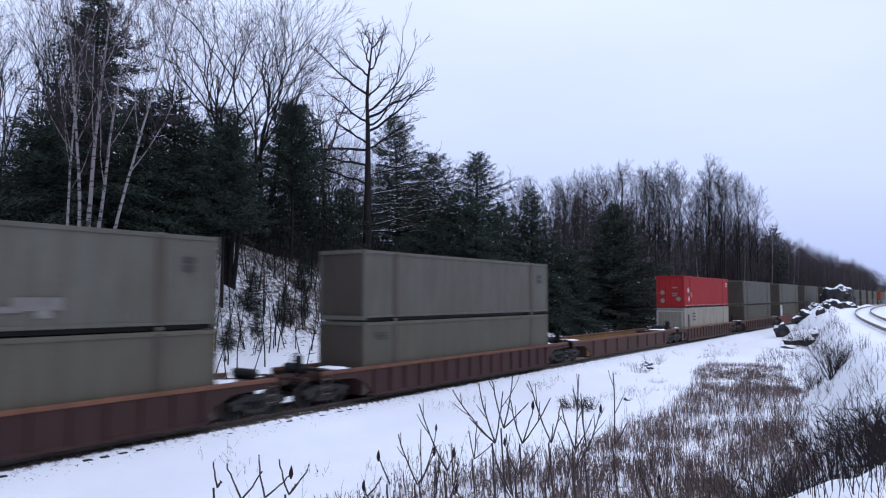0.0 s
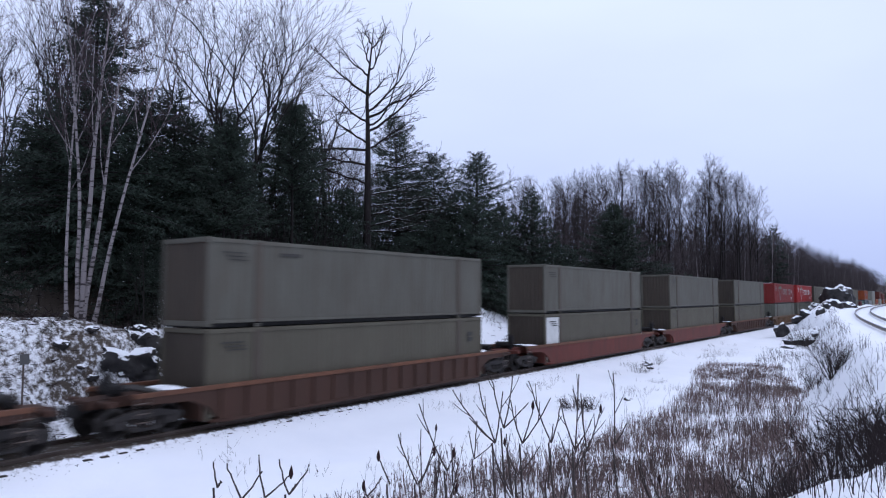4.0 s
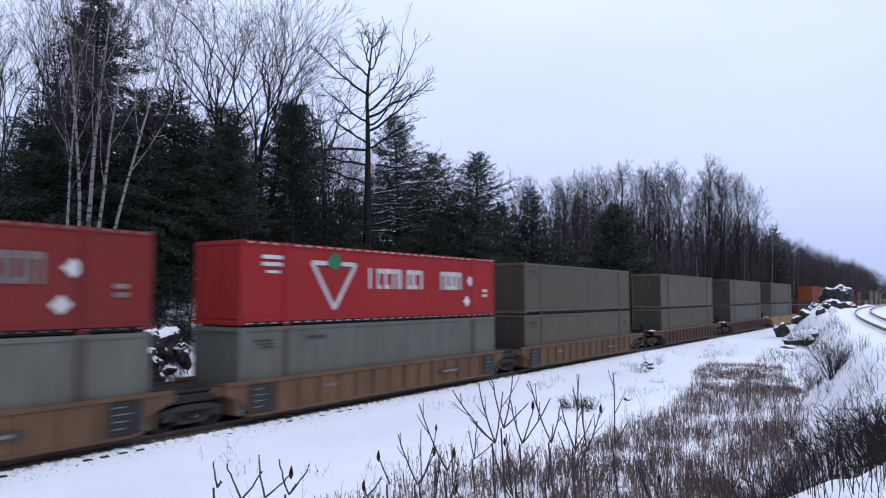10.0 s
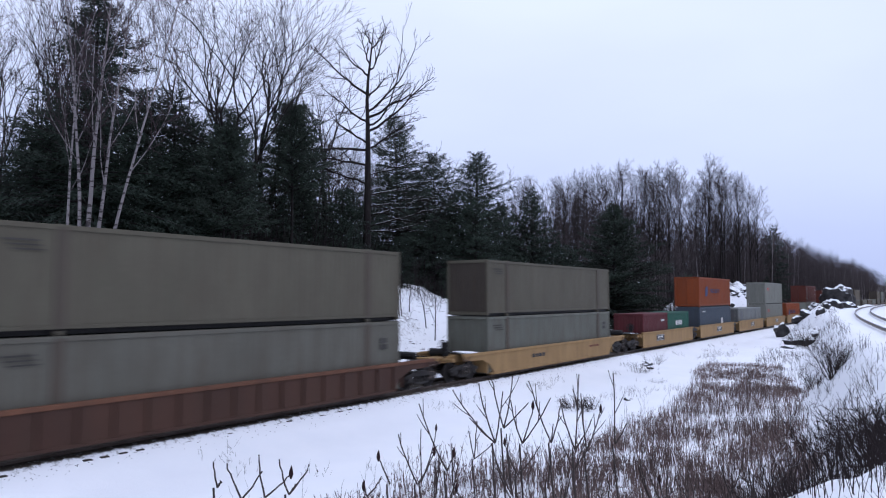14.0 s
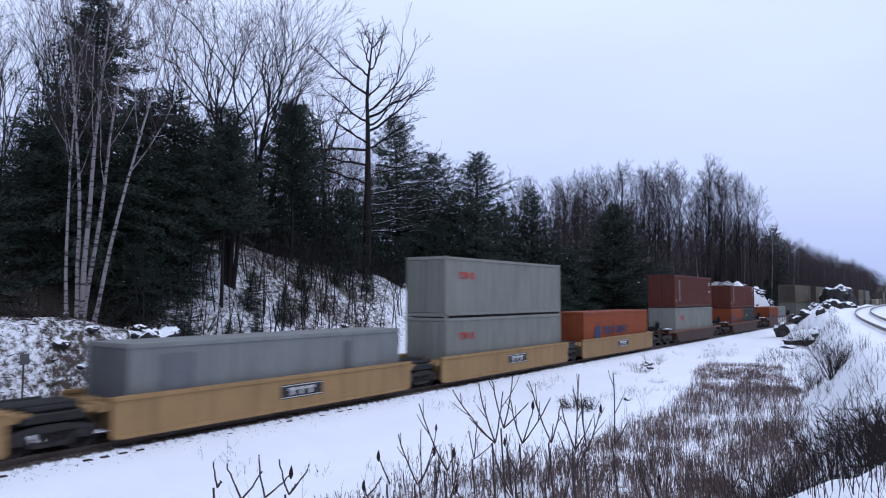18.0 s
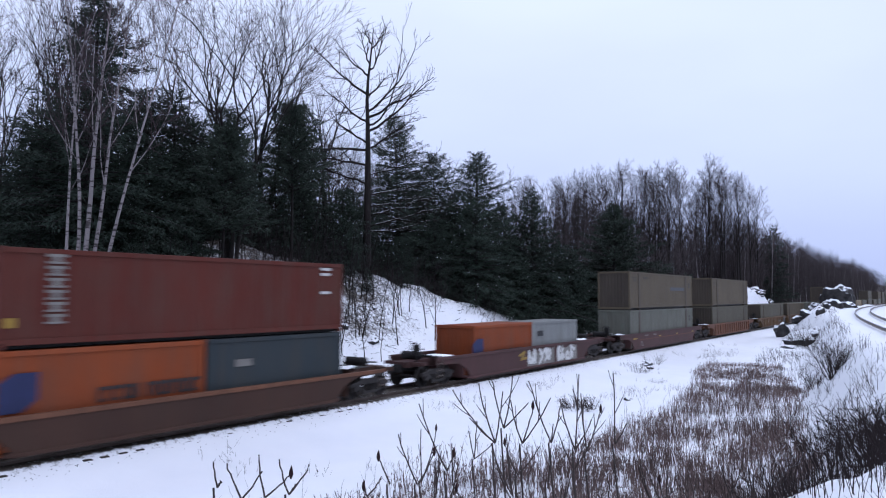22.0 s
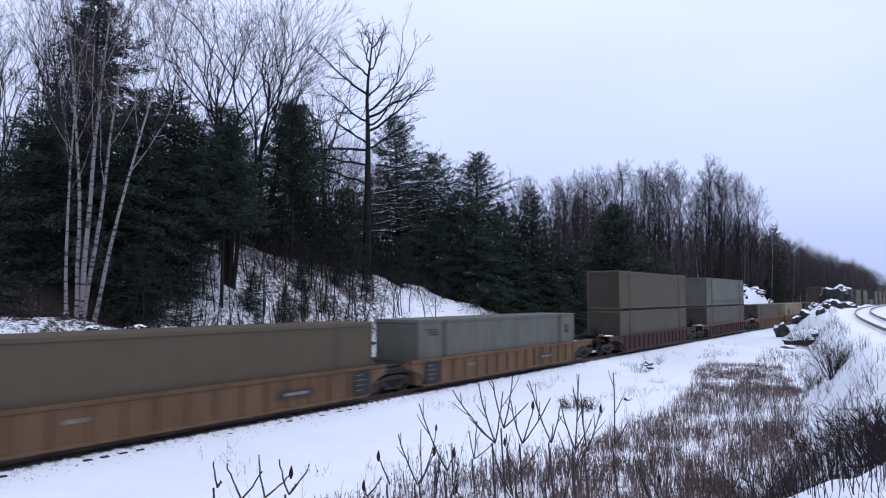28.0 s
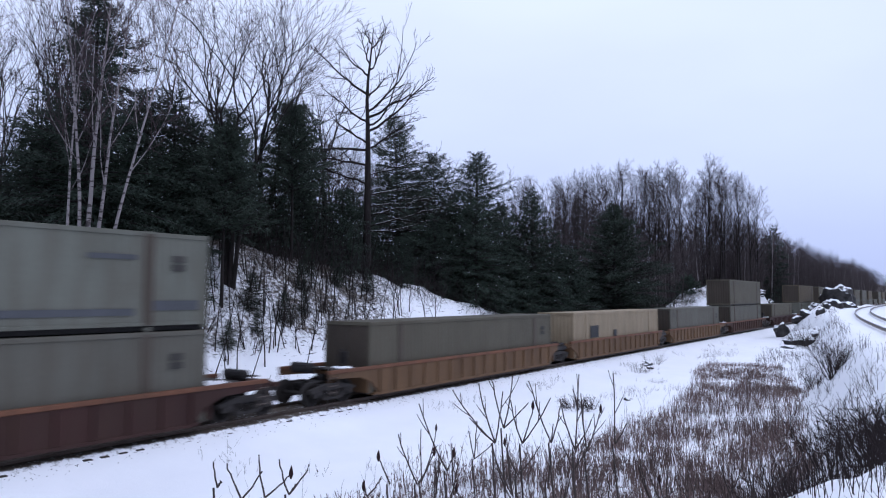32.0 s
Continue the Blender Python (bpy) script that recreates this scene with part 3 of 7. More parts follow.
# ---------------------------------------------------------------- well cars
def truck_proto():
    """A two-axle freight truck, its centre at the origin on rail level."""
    t = Shape().prism([(-1.2, 0.5), (-1.2, 0.64), (-0.75, 0.74), (-0.35, 0.8), (0.35, 0.8), (0.75, 0.74), (1.2, 0.64), (1.2, 0.5), (0.75, 0.6), (-0.75, 0.6)], -0.09, 0.09)
    t.bar(-0.09, 0.09, -0.46, 0.46, 0.2, 0.32, 0.02)
    for q in (-1, 1):
        t.prism([(q * 0.8, 0.6), (q * 0.62, 0.6), (q * 0.36, 0.22), (q * 0.48, 0.22)], -0.08, 0.08)
        t.bar(-0.085, 0.085, q * 0.31 - 0.05, q * 0.31 + 0.05, 0.3, 0.62)
        t.bar(-0.1, 0.1, q * 0.89 - 0.17, q * 0.89 + 0.17, 0.33, 0.58, 0.03)
    frame_me = t.mesh("side_frame", WHEEL)
    b = Shape().bar(-1.05, 1.05, -0.22, 0.22, 0.5, 0.74, 0.04).bar(-0.35, 0.35, -0.3, 0.3, 0.74, 0.84, 0.04).mesh("bolster", BLACK)
    spr = Shape()
    spr.tube([(0, 0, 0.3 + 0.022 * i) for i in range(11)], [0.17 - 0.03 * (i % 2) for i in range(11)], 8)
    spr = spr.mesh("spring", WHEEL)
    ws = Shape().tube([(-1.1, 0, 0), (1.1, 0, 0)], [0.075, 0.075], 10)
    for sx in (-1, 1):
        ws.tube([(sx * 0.68, 0, 0), (sx * 0.7, 0, 0), (sx * 0.715, 0, 0), (sx * 0.73, 0, 0), (sx * 0.82, 0, 0), (sx * 0.82, 0, 0), (sx * 0.76, 0, 0), (sx * 0.76, 0, 0)],
                [0.3, 0.485, 0.485, 0.46, 0.452, 0.37, 0.35, 0.1], 24, False)
        ws.tube([(sx * 1.02, 0, 0), (sx * 1.13, 0, 0)], [0.13, 0.12], 10)
    ws = ws.mesh("wheelset", WHEEL)
    return frame_me, b, spr, ws


TRUCK = truck_proto()
WHEELSETS = []


def add_truck(car, y):
    side_frame, bolster, spring, wheels = TRUCK
    t = piece("truck", bolster, car, (0, y, 0), "black cast-steel freight truck")
    for sx in (-1, 1):
        piece("side_frame", side_frame, t, (sx * 1.0, 0, 0))
        piece("spring", spring, t, (sx * 1.0, 0, 0))
    for sy in (-0.89, 0.89):
        WHEELSETS.append((piece("wheelset", wheels, t, (0, sy, 0.455)), car))
    return t


WELL_TOP, WELL_LOW, WELL_X = 1.34, 0.16, 1.37


def well_car(well, pitch, paint, chord, ribbed=True, front="coupler", back="coupler", rib_step=1.02, inner=None, square=False, well_top=WELL_TOP):
    """A container well car; well is its inner length, pitch its length from joint to joint. Ends: coupler (own truck), joint (shared truck
    carried by the unit ahead) or carry (the shared truck is built with this unit, at its back)."""
    car = new("well_car")
    hw, hp = well / 2, pitch / 2
    k = (well, pitch, paint.name, chord.name, ribbed, square, front, back, well_top, rib_step)

    def shape(key, make, mat=paint):
        return cached((key, *k), lambda: make(Shape()).mesh(key, mat))
    cut = 0.62
    ef, eb = (2.3 if e == "coupler" and not square else 0.55 for e in (front, back))
    if square:
        ef = eb = 0.46
        cut = -0.2
        wall = shape("side_wall", lambda s: s.prism([(-hw - 0.45, well_top), (-hw - 0.45, WELL_LOW + 0.1), (-hw - 0.35, WELL_LOW), (hw + 0.35, WELL_LOW), (hw + 0.45, WELL_LOW + 0.1),
                                                     (hw + 0.45, well_top)], -0.03, 0.03))
    else:
        wall = shape("side_wall", lambda s: s.prism([(-hw - ef, well_top), (-hw - ef, 1.02), (-hw - 0.5, 0.95), (-hw + cut * 0.2, 0.7), (-hw + cut, WELL_LOW), (hw - cut, WELL_LOW),
                                                     (hw - cut * 0.2, 0.7), (hw + 0.5, 0.95), (hw + eb, 1.02), (hw + eb, well_top)], -0.03, 0.03))
    top = shape("top_chord", lambda s: s.bar(-0.09, 0.08, -hw - ef - 0.03, hw + eb + 0.03, well_top - 0.13, well_top + 0.01, 0.02), chord)
    low = shape("bottom_chord", lambda s: s.bar(-0.1, 0.06, -hw + cut, hw - cut, WELL_LOW - 0.03, WELL_LOW + 0.09, 0.02))
    rib = shape("rib", lambda s: s.prism([(-0.06, WELL_LOW + 0.1), (0.06, WELL_LOW + 0.1), (0.05, well_top - 0.14), (-0.05, well_top - 0.14)], 0.03, 0.105))
    n = int((well - 2 * cut) / rib_step)
    for sx in (-1, 1):
        turn = 0 if sx > 0 else 180
        piece("side_wall", wall, car, (sx * WELL_X, 0, 0))
        if inner:
            liner = shape("liner", lambda s: s.bar(-0.01, 0.01, -hw, hw, WELL_LOW + 0.1, well_top - 0.14, 0.004), inner)
            piece("liner", liner, car, (sx * (WELL_X - 0.06), 0, 0), "rust-orange inner wall")
        piece("top_chord", top, car, (sx * WELL_X, 0, 0))
        piece("bottom_chord", low, car, m=pose(sx * WELL_X, 0, 0, 0, 0, turn))
        if ribbed:
            for i in range(n + 1):
                piece("rib", rib, car, m=pose(sx * WELL_X, (i - n / 2) * rib_step, 0, 0, 0, turn))
    beam = shape("floor_beam", lambda s: s.bar(-WELL_X, WELL_X, -0.15, 0.15, WELL_LOW - 0.02, WELL_LOW + 0.1, 0.02))
    for i in range(5):
        piece("floor_beam", beam, car, (0, (i - 2) * (well - 1.0) / 4, 0))
    bulk = shape("bulkhead", lambda s: s.bar(-WELL_X, WELL_X, -0.04, 0.04, WELL_LOW + 0.1, well_top - 0.15, 0.01))
    for sy, kind in ((-1, front), (1, back)):
        turn = 0 if sy > 0 else 180
        room = hp - hw
        piece("bulkhead", bulk, car, (0, sy * (hw + 0.02), 0))
        deck = shape("end_platform", lambda s: s.prism([(0.06, 0.86), (0.06, 1.2), (1.0, 1.26), (room - 0.35, 1.16), (room - 0.35, 0.92)], -0.42, 0.42)
                     .bar(-1.3, 1.3, 0.5, 0.75, 0.95, 1.2, 0.03).bar(-1.2, 1.2, room - 0.85, room - 0.6, 1.0, 1.16, 0.03))
        piece("end_platform", deck, car, m=pose(0, sy * hw, 0, 0, 0, turn))
        if kind == "coupler":
            heap = cached(("heap", sy, kind, round(room, 2)), lambda: snow_mesh(0.8, 1.5, 40 + int(room * 7) + sy))
            piece("snow_cap", heap, car, (0.35, sy * (hw + 0.75), 1.305), "thin cap of snow")
        if kind == "coupler":
            walkway = shape("walkway", lambda s: s.bar(-1.25, 1.25, 0.85, 1.5, 1.285, 1.31, 0.005), GRATE)
            piece("walkway", walkway, car, m=pose(0, sy * hw, 0, 0, 0, turn), label="snow-dusted steel grating walkway")
            tank = cached("brake_cylinder", lambda: Shape().tube([(-0.75, 0, 0), (-0.7, 0, 0), (0.35, 0, 0), (0.4, 0, 0)], [0.1, 0.19, 0.19, 0.1], 10)
                          .bar(-0.6, -0.5, -0.2, 0.2, -0.22, 0.05).bar(0.15, 0.25, -0.2, 0.2, -0.22, 0.05).tube([(0.4, 0, 0), (1.0, 0, 0.02)], [0.035, 0.035], 6).mesh("brake_cylinder", BLACK))
            piece("brake_cylinder", tank, car, (0, sy * (hw + 2.2), 1.4), "black brake cylinder")
            cpl = cached(("coupler", room), lambda: Shape().bar(-0.12, 0.12, room - 1.0, room - 0.3, 0.78, 0.98, 0.03)
                         .prism([(room - 0.3, 0.7), (room - 0.3, 1.05), (room - 0.05, 1.08), (room + 0.02, 0.95), (room + 0.02, 0.72)], -0.16, 0.16).mesh("coupler", BLACK))
            piece("coupler", cpl, car, m=pose(0, sy * hw, 0, 0, 0, turn))
            add_truck(car, sy * (hw + 1.75))
            rung = cached("ladder", lambda: Shape().bar(-0.02, 0.02, -0.2, 0.2, 0.5, 0.53).bar(-0.02, 0.02, -0.2, 0.2, 0.75, 0.78).bar(-0.02, 0.02, -0.2, 0.2, 1.05, 1.08)
                          .bar(-0.02, 0.02, -0.22, -0.19, 0.4, 1.3).bar(-0.02, 0.02, 0.19, 0.22, 0.4, 1.3).mesh("ladder", STEEL))
            for sx in (-1, 1):
                piece("ladder", rung, car, (sx * 1.43, sy * (hw + 2.1), 0))
        elif kind == "carry":
            add_truck(car, hp)
            link = cached("articulation", lambda: Shape().bar(-1.2, 1.2, -0.85, 0.85, 0.86, 1.12, 0.04).bar(-0.5, 0.5, -1.0, 1.0, 1.12, 1.3, 0.05)
                          .tube([(1.0, -0.7, 1.2), (1.0, 0.7, 1.2)], [0.1, 0.1], 8).tube([(-1.0, -0.7, 1.2), (-1.0, 0.7, 1.2)], [0.1, 0.1], 8).mesh("articulation", BLACK))
            piece("articulation", link, car, (0, hp, 0), "black steel joint between two units")
        if front == "coupler" and sy < 0:
            wheel = cached("handbrake", lambda: Shape().tube([(0.3 * math.cos(a * 0.5236), 0, 0.3 * math.sin(a * 0.5236)) for a in range(13)], [0.022] * 13, 6)
                           .bar(-0.28, 0.28, -0.01, 0.01, -0.015, 0.015).bar(-0.015, 0.015, -0.01, 0.01, -0.28, 0.28).bar(-0.16, 0.16, 0.03, 0.2, -0.3, 0.2, 0.03)
                           .bar(-0.05, 0.05, 0.06, 0.14, -0.75, -0.3).mesh("handbrake", BLACK))
            piece("handbrake", wheel, car, (0.55, -hw - room + 0.75, 1.75), "black hand brake wheel")
    return car


def snow_mesh(length, wide, seed, name="snow_patch"):
    """A low ragged cap of snow with its base at z = 0."""
    rng = random.Random(seed)
    nx, ny = 8, max(8, int(length * 4))
    verts, faces = [], []
    for j in range(ny + 1):
        for i in range(nx + 1):
            u, v = i / nx * 2 - 1, j / ny * 2 - 1
            e = max(0.0, 1 - max(abs(u), abs(v)) ** 3) - 0.42 - 0.7 * value_noise(np.array(u * 1.9 + seed), np.array(v * 2.3), seed)
            verts.append((u * wide / 2 * rng.uniform(0.9, 1), v * length / 2, 0.09 * float(e) * rng.uniform(0.5, 1.2)))
    for j in range(ny):
        for i in range(nx):
            a = j * (nx + 1) + i
            faces.append((a, a + 1, a + nx + 2, a + nx + 1))
    return mesh_from(name, verts, faces, SNOW, True)


MOVING = []            # (thing, place along the train, height)
FLOOR = 0.22           # height of a well's floor over the rails


def ride(thing, place, z):
    thing.matrix_basis = pose(RAIL_X, place, z)
    MOVING.append((thing, place, z))


STD, ART, FORTY = 23.8, 19.6, 16.0
GG, WG, BG, CG = GREY
H53 = 2.92
UP = 2.99              # from one floor to the next in a stack
GREY_LABEL = {GG.name: "grey-green steel 53-foot container streaked with road dirt", WG.name: "dirty warm-grey steel 53-foot container",
              BG.name: "dust-browned grey steel 53-foot container", CG.name: "pale cool-grey steel 53-foot container"}


def grey_box(paint, place, z):
    c = container(16.39, H53, paint, trim=paint)
    tagged(c, GREY_LABEL[paint.name], "container", "grey containers")
    x = 1.297
    n = len(MOVING)
    if n % 3 < 2:
        decal("marking", [(-7.65, -6.75, 2.42, 2.47), (-7.5, -6.7, 2.3, 2.34), (-7.4, -6.6, 2.18, 2.22)], DECAL_DIM, c, x)
    if n % 3 != 1:
        decal("marking", [(6.9, 7.35, 2.02, 2.22), (6.9, 7.35, 1.75, 1.95)], DECAL_DIM, c, x)
    if n % 4 == 2:
        decal("marking", [(-5.2, -4.2, 2.4, 2.52)], DECAL_DIM, c, x)
    ride(c, place, z)
    return c


def build_train():
    def car(place, well, pitch, paint, chord, ribbed=True, front="coupler", back="coupler", label="", inner=None, square=False, well_top=WELL_TOP, rib_step=1.02):
        c = well_car(well, pitch, paint, chord, ribbed, front, back, rib_step, inner=inner, square=square, well_top=well_top)
        tagged(c, label, "railway car", "well cars of the train")
        ride(c, place, 0.0)
        return c
    brown = "brown ribbed steel container well car"
    maroon = "maroon ribbed steel container well car"
    ochre = "weathered ochre ribbed steel container well car"
    yellow = "yellow smooth-sided steel container well car"

    # single cars at the head, then the red pair
    singles = [(5.93, C_MAROON, C_RUST, True, maroon, GG, WG), (29.39, C_MAROON, C_RUST, True, maroon, GG, WG), (51.36, C_BROWN, C_RUST, True, brown, None, None),
               (73.33, C_BROWN, C_RUST, True, brown, None, None), (97.35, C_BROWN, C_RUST, True, brown, GG, WG), (120.82, C_REDOX, C_RUST, False, "oxide-red smooth-sided container well car", GG, WG),
               (144.59, C_REDOX, C_RUST, False, "oxide-red smooth-sided container well car", GG, WG), (168.23, C_BROWN, C_RUST, True, brown, GG, WG),
               (255.32, C_BROWN, C_RUST, True, brown, WG, WG), (279.26, C_BROWN, C_RUST, True, brown, WG, GG)]
    for place, paint, chord, ribbed, label, up, down in singles:
        car(place, 16.62, STD, paint, chord, ribbed, label=label, inner=None if up or place > 60 else LINER, rib_step=1.02 if up or place > 60 else 2.1)
        if abs(place - 73.33) < 0.1:
            decal("mark", [(y, y + 0.55, WELL_TOP - 0.1, WELL_TOP - 0.02) for y in (-8.6, -4.4, -0.2, 4.0, 7.8)], DECAL_YELLOW, MOVING[-1][0], WELL_X + 0.081)
        if up:
            grey_box(down, place, FLOOR)
            grey_box(up, place, FLOOR + UP)
    # white patch on one lower box
    patched = next(t for t, p, z in MOVING if abs(p - 120.82) < 0.1 and z == FLOOR)
    decal("white_panel", [(-7.98, -6.25, 0.2, 2.7)], DECAL_WHITE, patched, 1.262, "bare white replacement panel")
    first = next(t for t, p, z in MOVING if abs(p - 5.93) < 0.1 and z > 2)
    decal("patch", [(1.5, 2.3, 0.55, 0.72), (2.0, 3.3, 0.6, 0.95), (2.6, 3.0, 0.4, 0.7)], DECAL_GREY, first, 1.289, "scraped pale patch")
    # the plain red box over a white refrigerated one
    c = container(16.39, H53, WHITE)
    tagged(c, "dirty white insulated container with a guard frame on its end", "container", "white containers")
    # Flat black patch that paints the dark of an opening in the side.
    decal("vent_grille", [(-7.2, -6.75, 0.5, 2.3)], DECAL_BLACK, c, 1.297, "flat black patch for a dark side opening")
    decal("marking", word_bars(-5.6, 2.3, 0.12, (0.9,)) + word_bars(-5.6, 2.0, 0.12, (0.9,)) + word_bars(-5.6, 1.7, 0.12, (0.9,)), DECAL_BLACK, c, 1.297)
    unit = Shape()
    for sx in (-1.15, 1.15):
        unit.bar(sx - 0.05, sx + 0.05, -8.6, -8.5, -0.05, 2.65)
        unit.bar(sx - 0.03, sx + 0.03, -8.52, -8.02, 2.56, 2.62).bar(sx - 0.03, sx + 0.03, -8.52, -8.02, 0.3, 0.36)
    unit.bar(-1.2, 1.2, -8.6, -8.5, 2.55, 2.66)
    piece("guard_frame", unit.mesh("guard_frame", GALV), c, label="pale steel guard frame on the end")
    ride(c, 73.33, FLOOR)
    c = container(16.39, H53, RED)
    tagged(c, "bright red steel container with small white diamond marks", "container", "red containers")
    decal("marking", word_bars(-6.3, 1.2, 0.14, (0.5,)) + word_bars(-6.3, 0.95, 0.14, (0.5,)) + word_bars(7.0, 2.3, 0.14, (0.7,)) + word_bars(7.0, 2.05, 0.1, (0.7,)), DECAL_WHITE, c, 1.297)
    diamonds(c, ((-6.9, 1.55), (-6.75, 0.75)))
    for x0, z0 in ((-0.75, 1.35), (0.75, 0.75), (-0.75, 0.6)):
        front = Shape().prism([(x0 - 0.25, z0), (x0, z0 + 0.24), (x0 + 0.25, z0), (x0, z0 - 0.24)], 0.0, 0.006)
        piece("diamond_mark", front.mesh("diamond_mark", DECAL_GREY), c, m=pose(0, -8.16, 0, 0, 0, -90))
    for z0 in (1.75, 1.2, 1.0):
        piece("marking", Shape().bar(0.15, 0.65, -8.166, -8.16, z0, z0 + 0.12, 0.001).mesh("marking", DECAL_GREY), c)
    dashes = Shape()
    for i in range(15):
        y = -7.75 + 1.09 * i
        dashes.bar(1.297, 1.303, y, y + 0.36, 0.13, 0.18, 0.001)
    tagged(piece("reflective_strip", dashes.mesh("reflective_strip", DECAL_WHITE), c), kind="stuff")
    ride(c, 73.33, FLOOR + UP)

    # three-unit car: two red boxes with big white lettering, then grey
    for place, f, b in ((192.15, "coupler", "carry"), (211.77, "joint", "carry"), (231.5, "joint", "coupler")):
        u = car(place, 16.62, ART, C_OCHRE, C_OCHRE, True, f, b, ochre)
        placards(u, (7.35,) if f == "coupler" else (-7.35,) if b == "coupler" else (-7.35, 7.35))
    for place, paint in ((192.15, RED_DULL), (211.77, RED)):
        grey_box(CG, place, FLOOR)
        c = container(16.39, H53, paint, True)
        tagged(c, "red steel container with white lettering and a white triangle mark", "container", "red containers")
        triangle_mark(c, DECAL_GREY if paint is RED_DULL else DECAL_WHITE)
        ride(c, place, FLOOR + UP)
        if paint is RED_DULL:
            s = tagged(new("snow_patch", snow_mesh(1.3, 2.3, 5)), "small ragged patch of snow on a container roof", "snow")
            ride(s, place - 7.3, FLOOR + UP + H53 - 0.01)
    grey_box(WG, 231.5, FLOOR)
    grey_box(WG, 231.5, FLOOR + UP)

    # yellow single car
    u = car(302.9, 16.62, STD, C_YELLOW, C_YELLOW, False, label=yellow)
    decal("marking", word_bars(-3.6, 0.72, 0.2, (0.35, 0.3, 0.4, 0.3), 0.08), DECAL_BLACK, u, WELL_X + 0.032)
    decal("marking", word_bars(4.4, 0.85, 0.12, (0.5, 0.3, 0.5), 0.12), C_REDOX, u, WELL_X + 0.032)
    grey_box(CG, 302.9, FLOOR)
    grey_box(WG, 302.9, FLOOR + UP)

    # five-unit yellow car of forty-foot wells
    places = (324.37, 340.53, 356.75, 372.65, 388.41)
    for i, place in enumerate(places):
        f, b = ("coupler" if i == 0 else "joint"), ("coupler" if i == 4 else "carry")
        u = car(place, 12.62, FORTY, C_YELLOW, C_YELLOW, False, f, b, yellow, square=True)
        plate(u, 0.4 if i else -2.6, 2.0)
    for place, paint in ((321.25, WINE), (327.46, GREEN)):
        c = container(6.12, 2.59, paint, wide=2.44, name="short_container")
        tagged(c, "dark wine-red 20-foot container" if paint is WINE else "dark green 20-foot container with white lettering", "container", "20-foot containers")
        if paint is GREEN:
            decal("lettering", word_bars(-0.9, 1.45, 0.4, (0.4, 0.25, 0.5, 0.35)), DECAL_WHITE, c, 1.222)
        else:
            decal("marking", word_bars(1.3, 1.9, 0.15, (0.8,)) + word_bars(1.5, 0.6, 0.5, (0.5,)), DECAL_WHITE, c, 1.222)
        ride(c, place, FLOOR)

    def forty(place, z, paint, label, doors=True, height=2.93, ends=None):
        c = container(12.35, height, paint, doors, wide=2.44, ends=ends)
        tagged(c, label, "container", "40-foot containers")
        ride(c, place, z)
        return c
    c = forty(340.53, FLOOR, SLATE, "dirty slate-blue 40-foot container with a pale patch")
    decal("patch", [(1.9, 2.6, 0.95, 1.7)], DECAL_WHITE, c, 1.222, "pale repair patch")
    decal("marking", word_bars(-5.3, 2.4, 0.12, (0.4, 0.5)), DECAL_WHITE, c, 1.222)
    c = forty(340.53, FLOOR + UP, ORANGE, "orange 40-foot container with dark lettering")
    hex_mark(c, -3.6, 1.0)
    lettering(letter_blocks(-2.1, 1.35, 0.42, 9, 0.33, 0.08, 3), DECAL_BLUE, c, 1.222)
    # The door end takes a darker grey, its shading put into the colour.
    c = forty(356.75, FLOOR, LIGHT, "light grey 40-foot container, its door end coloured darker for shade", height=2.59, ends=PATCH_SHADED_END)
    for patch in ((-5.2, -4.0, 0.7, 2.2), (2.8, 3.2, 1.0, 2.2)):
        decal("patch", [patch], PATCH_SHADED_END, c, 1.222, "darker grey repair panel")
    for z in (FLOOR, FLOOR + UP):
        c = forty(372.65, z, PALE, "pale grey 40-foot container with red lettering")
        lettering(letter_blocks(-5.0, 1.85, 0.34, 4, 0.27, 0.07, 7), DECAL_RED, c, 1.222)
    c = forty(388.41, FLOOR, ORANGE, "orange 40-foot container with dark lettering")
    hex_mark(c, -3.9, 0.95)
    lettering(letter_blocks(-2.9, 1.35, 0.5, 11, 0.36, 0.09, 4), DECAL_BLUE, c, 1.222)

    # three brown cars with mixed boxes
    car(408.1, 12.62, 20.0, C_BROWN, C_RUST, False, label="dark brown smooth-sided container well car", well_top=1.16)
    c = forty(408.1, FLOOR, PALE, "pale grey 40-foot container with red lettering")
    lettering(letter_blocks(-4.9, 1.85, 0.34, 4, 0.27, 0.07, 7), DECAL_RED, c, 1.222)
    c = forty(408.1, FLOOR + UP, MAROON, "oxide-red 40-foot container with white upright lettering")
    upright_letters(c, -5.0)
    car(428.61, 12.62, 20.0, C_BROWN, C_RUST, False, label="dark brown smooth-sided container well car", well_top=1.16)
    for place, paint, lab in ((425.49, ORANGE, "orange 20-foot container with a blue mark"), (431.71, SEA, "dark slate-grey 20-foot steel container with a pale mark")):
        c = container(6.12, 2.59, paint, wide=2.44, name="short_container")
        tagged(c, lab, "container", "20-foot containers")
        if paint is ORANGE:
            hex_mark(c, -2.5, 1.0)
            lettering(letter_blocks(-0.4, 1.02, 0.42, 9, 0.31, 0.06, 5), DECAL_BLACK, c, 1.222)
        else:
            decal("marking", [(-2.0, -1.3, 1.62, 1.86)], DECAL_GREY, c, 1.222)
        ride(c, place, FLOOR)
    c = forty(428.61, FLOOR + 2.66, MAROON, "oxide-red 40-foot container with white upright lettering", height=2.59)
    upright_letters(c, -5.0)
    u = car(450.52, 14.6, 21.9, C_PLUM, C_PLUM, False, label="faded maroon well car with white painted scrawl")
    graffiti(u)
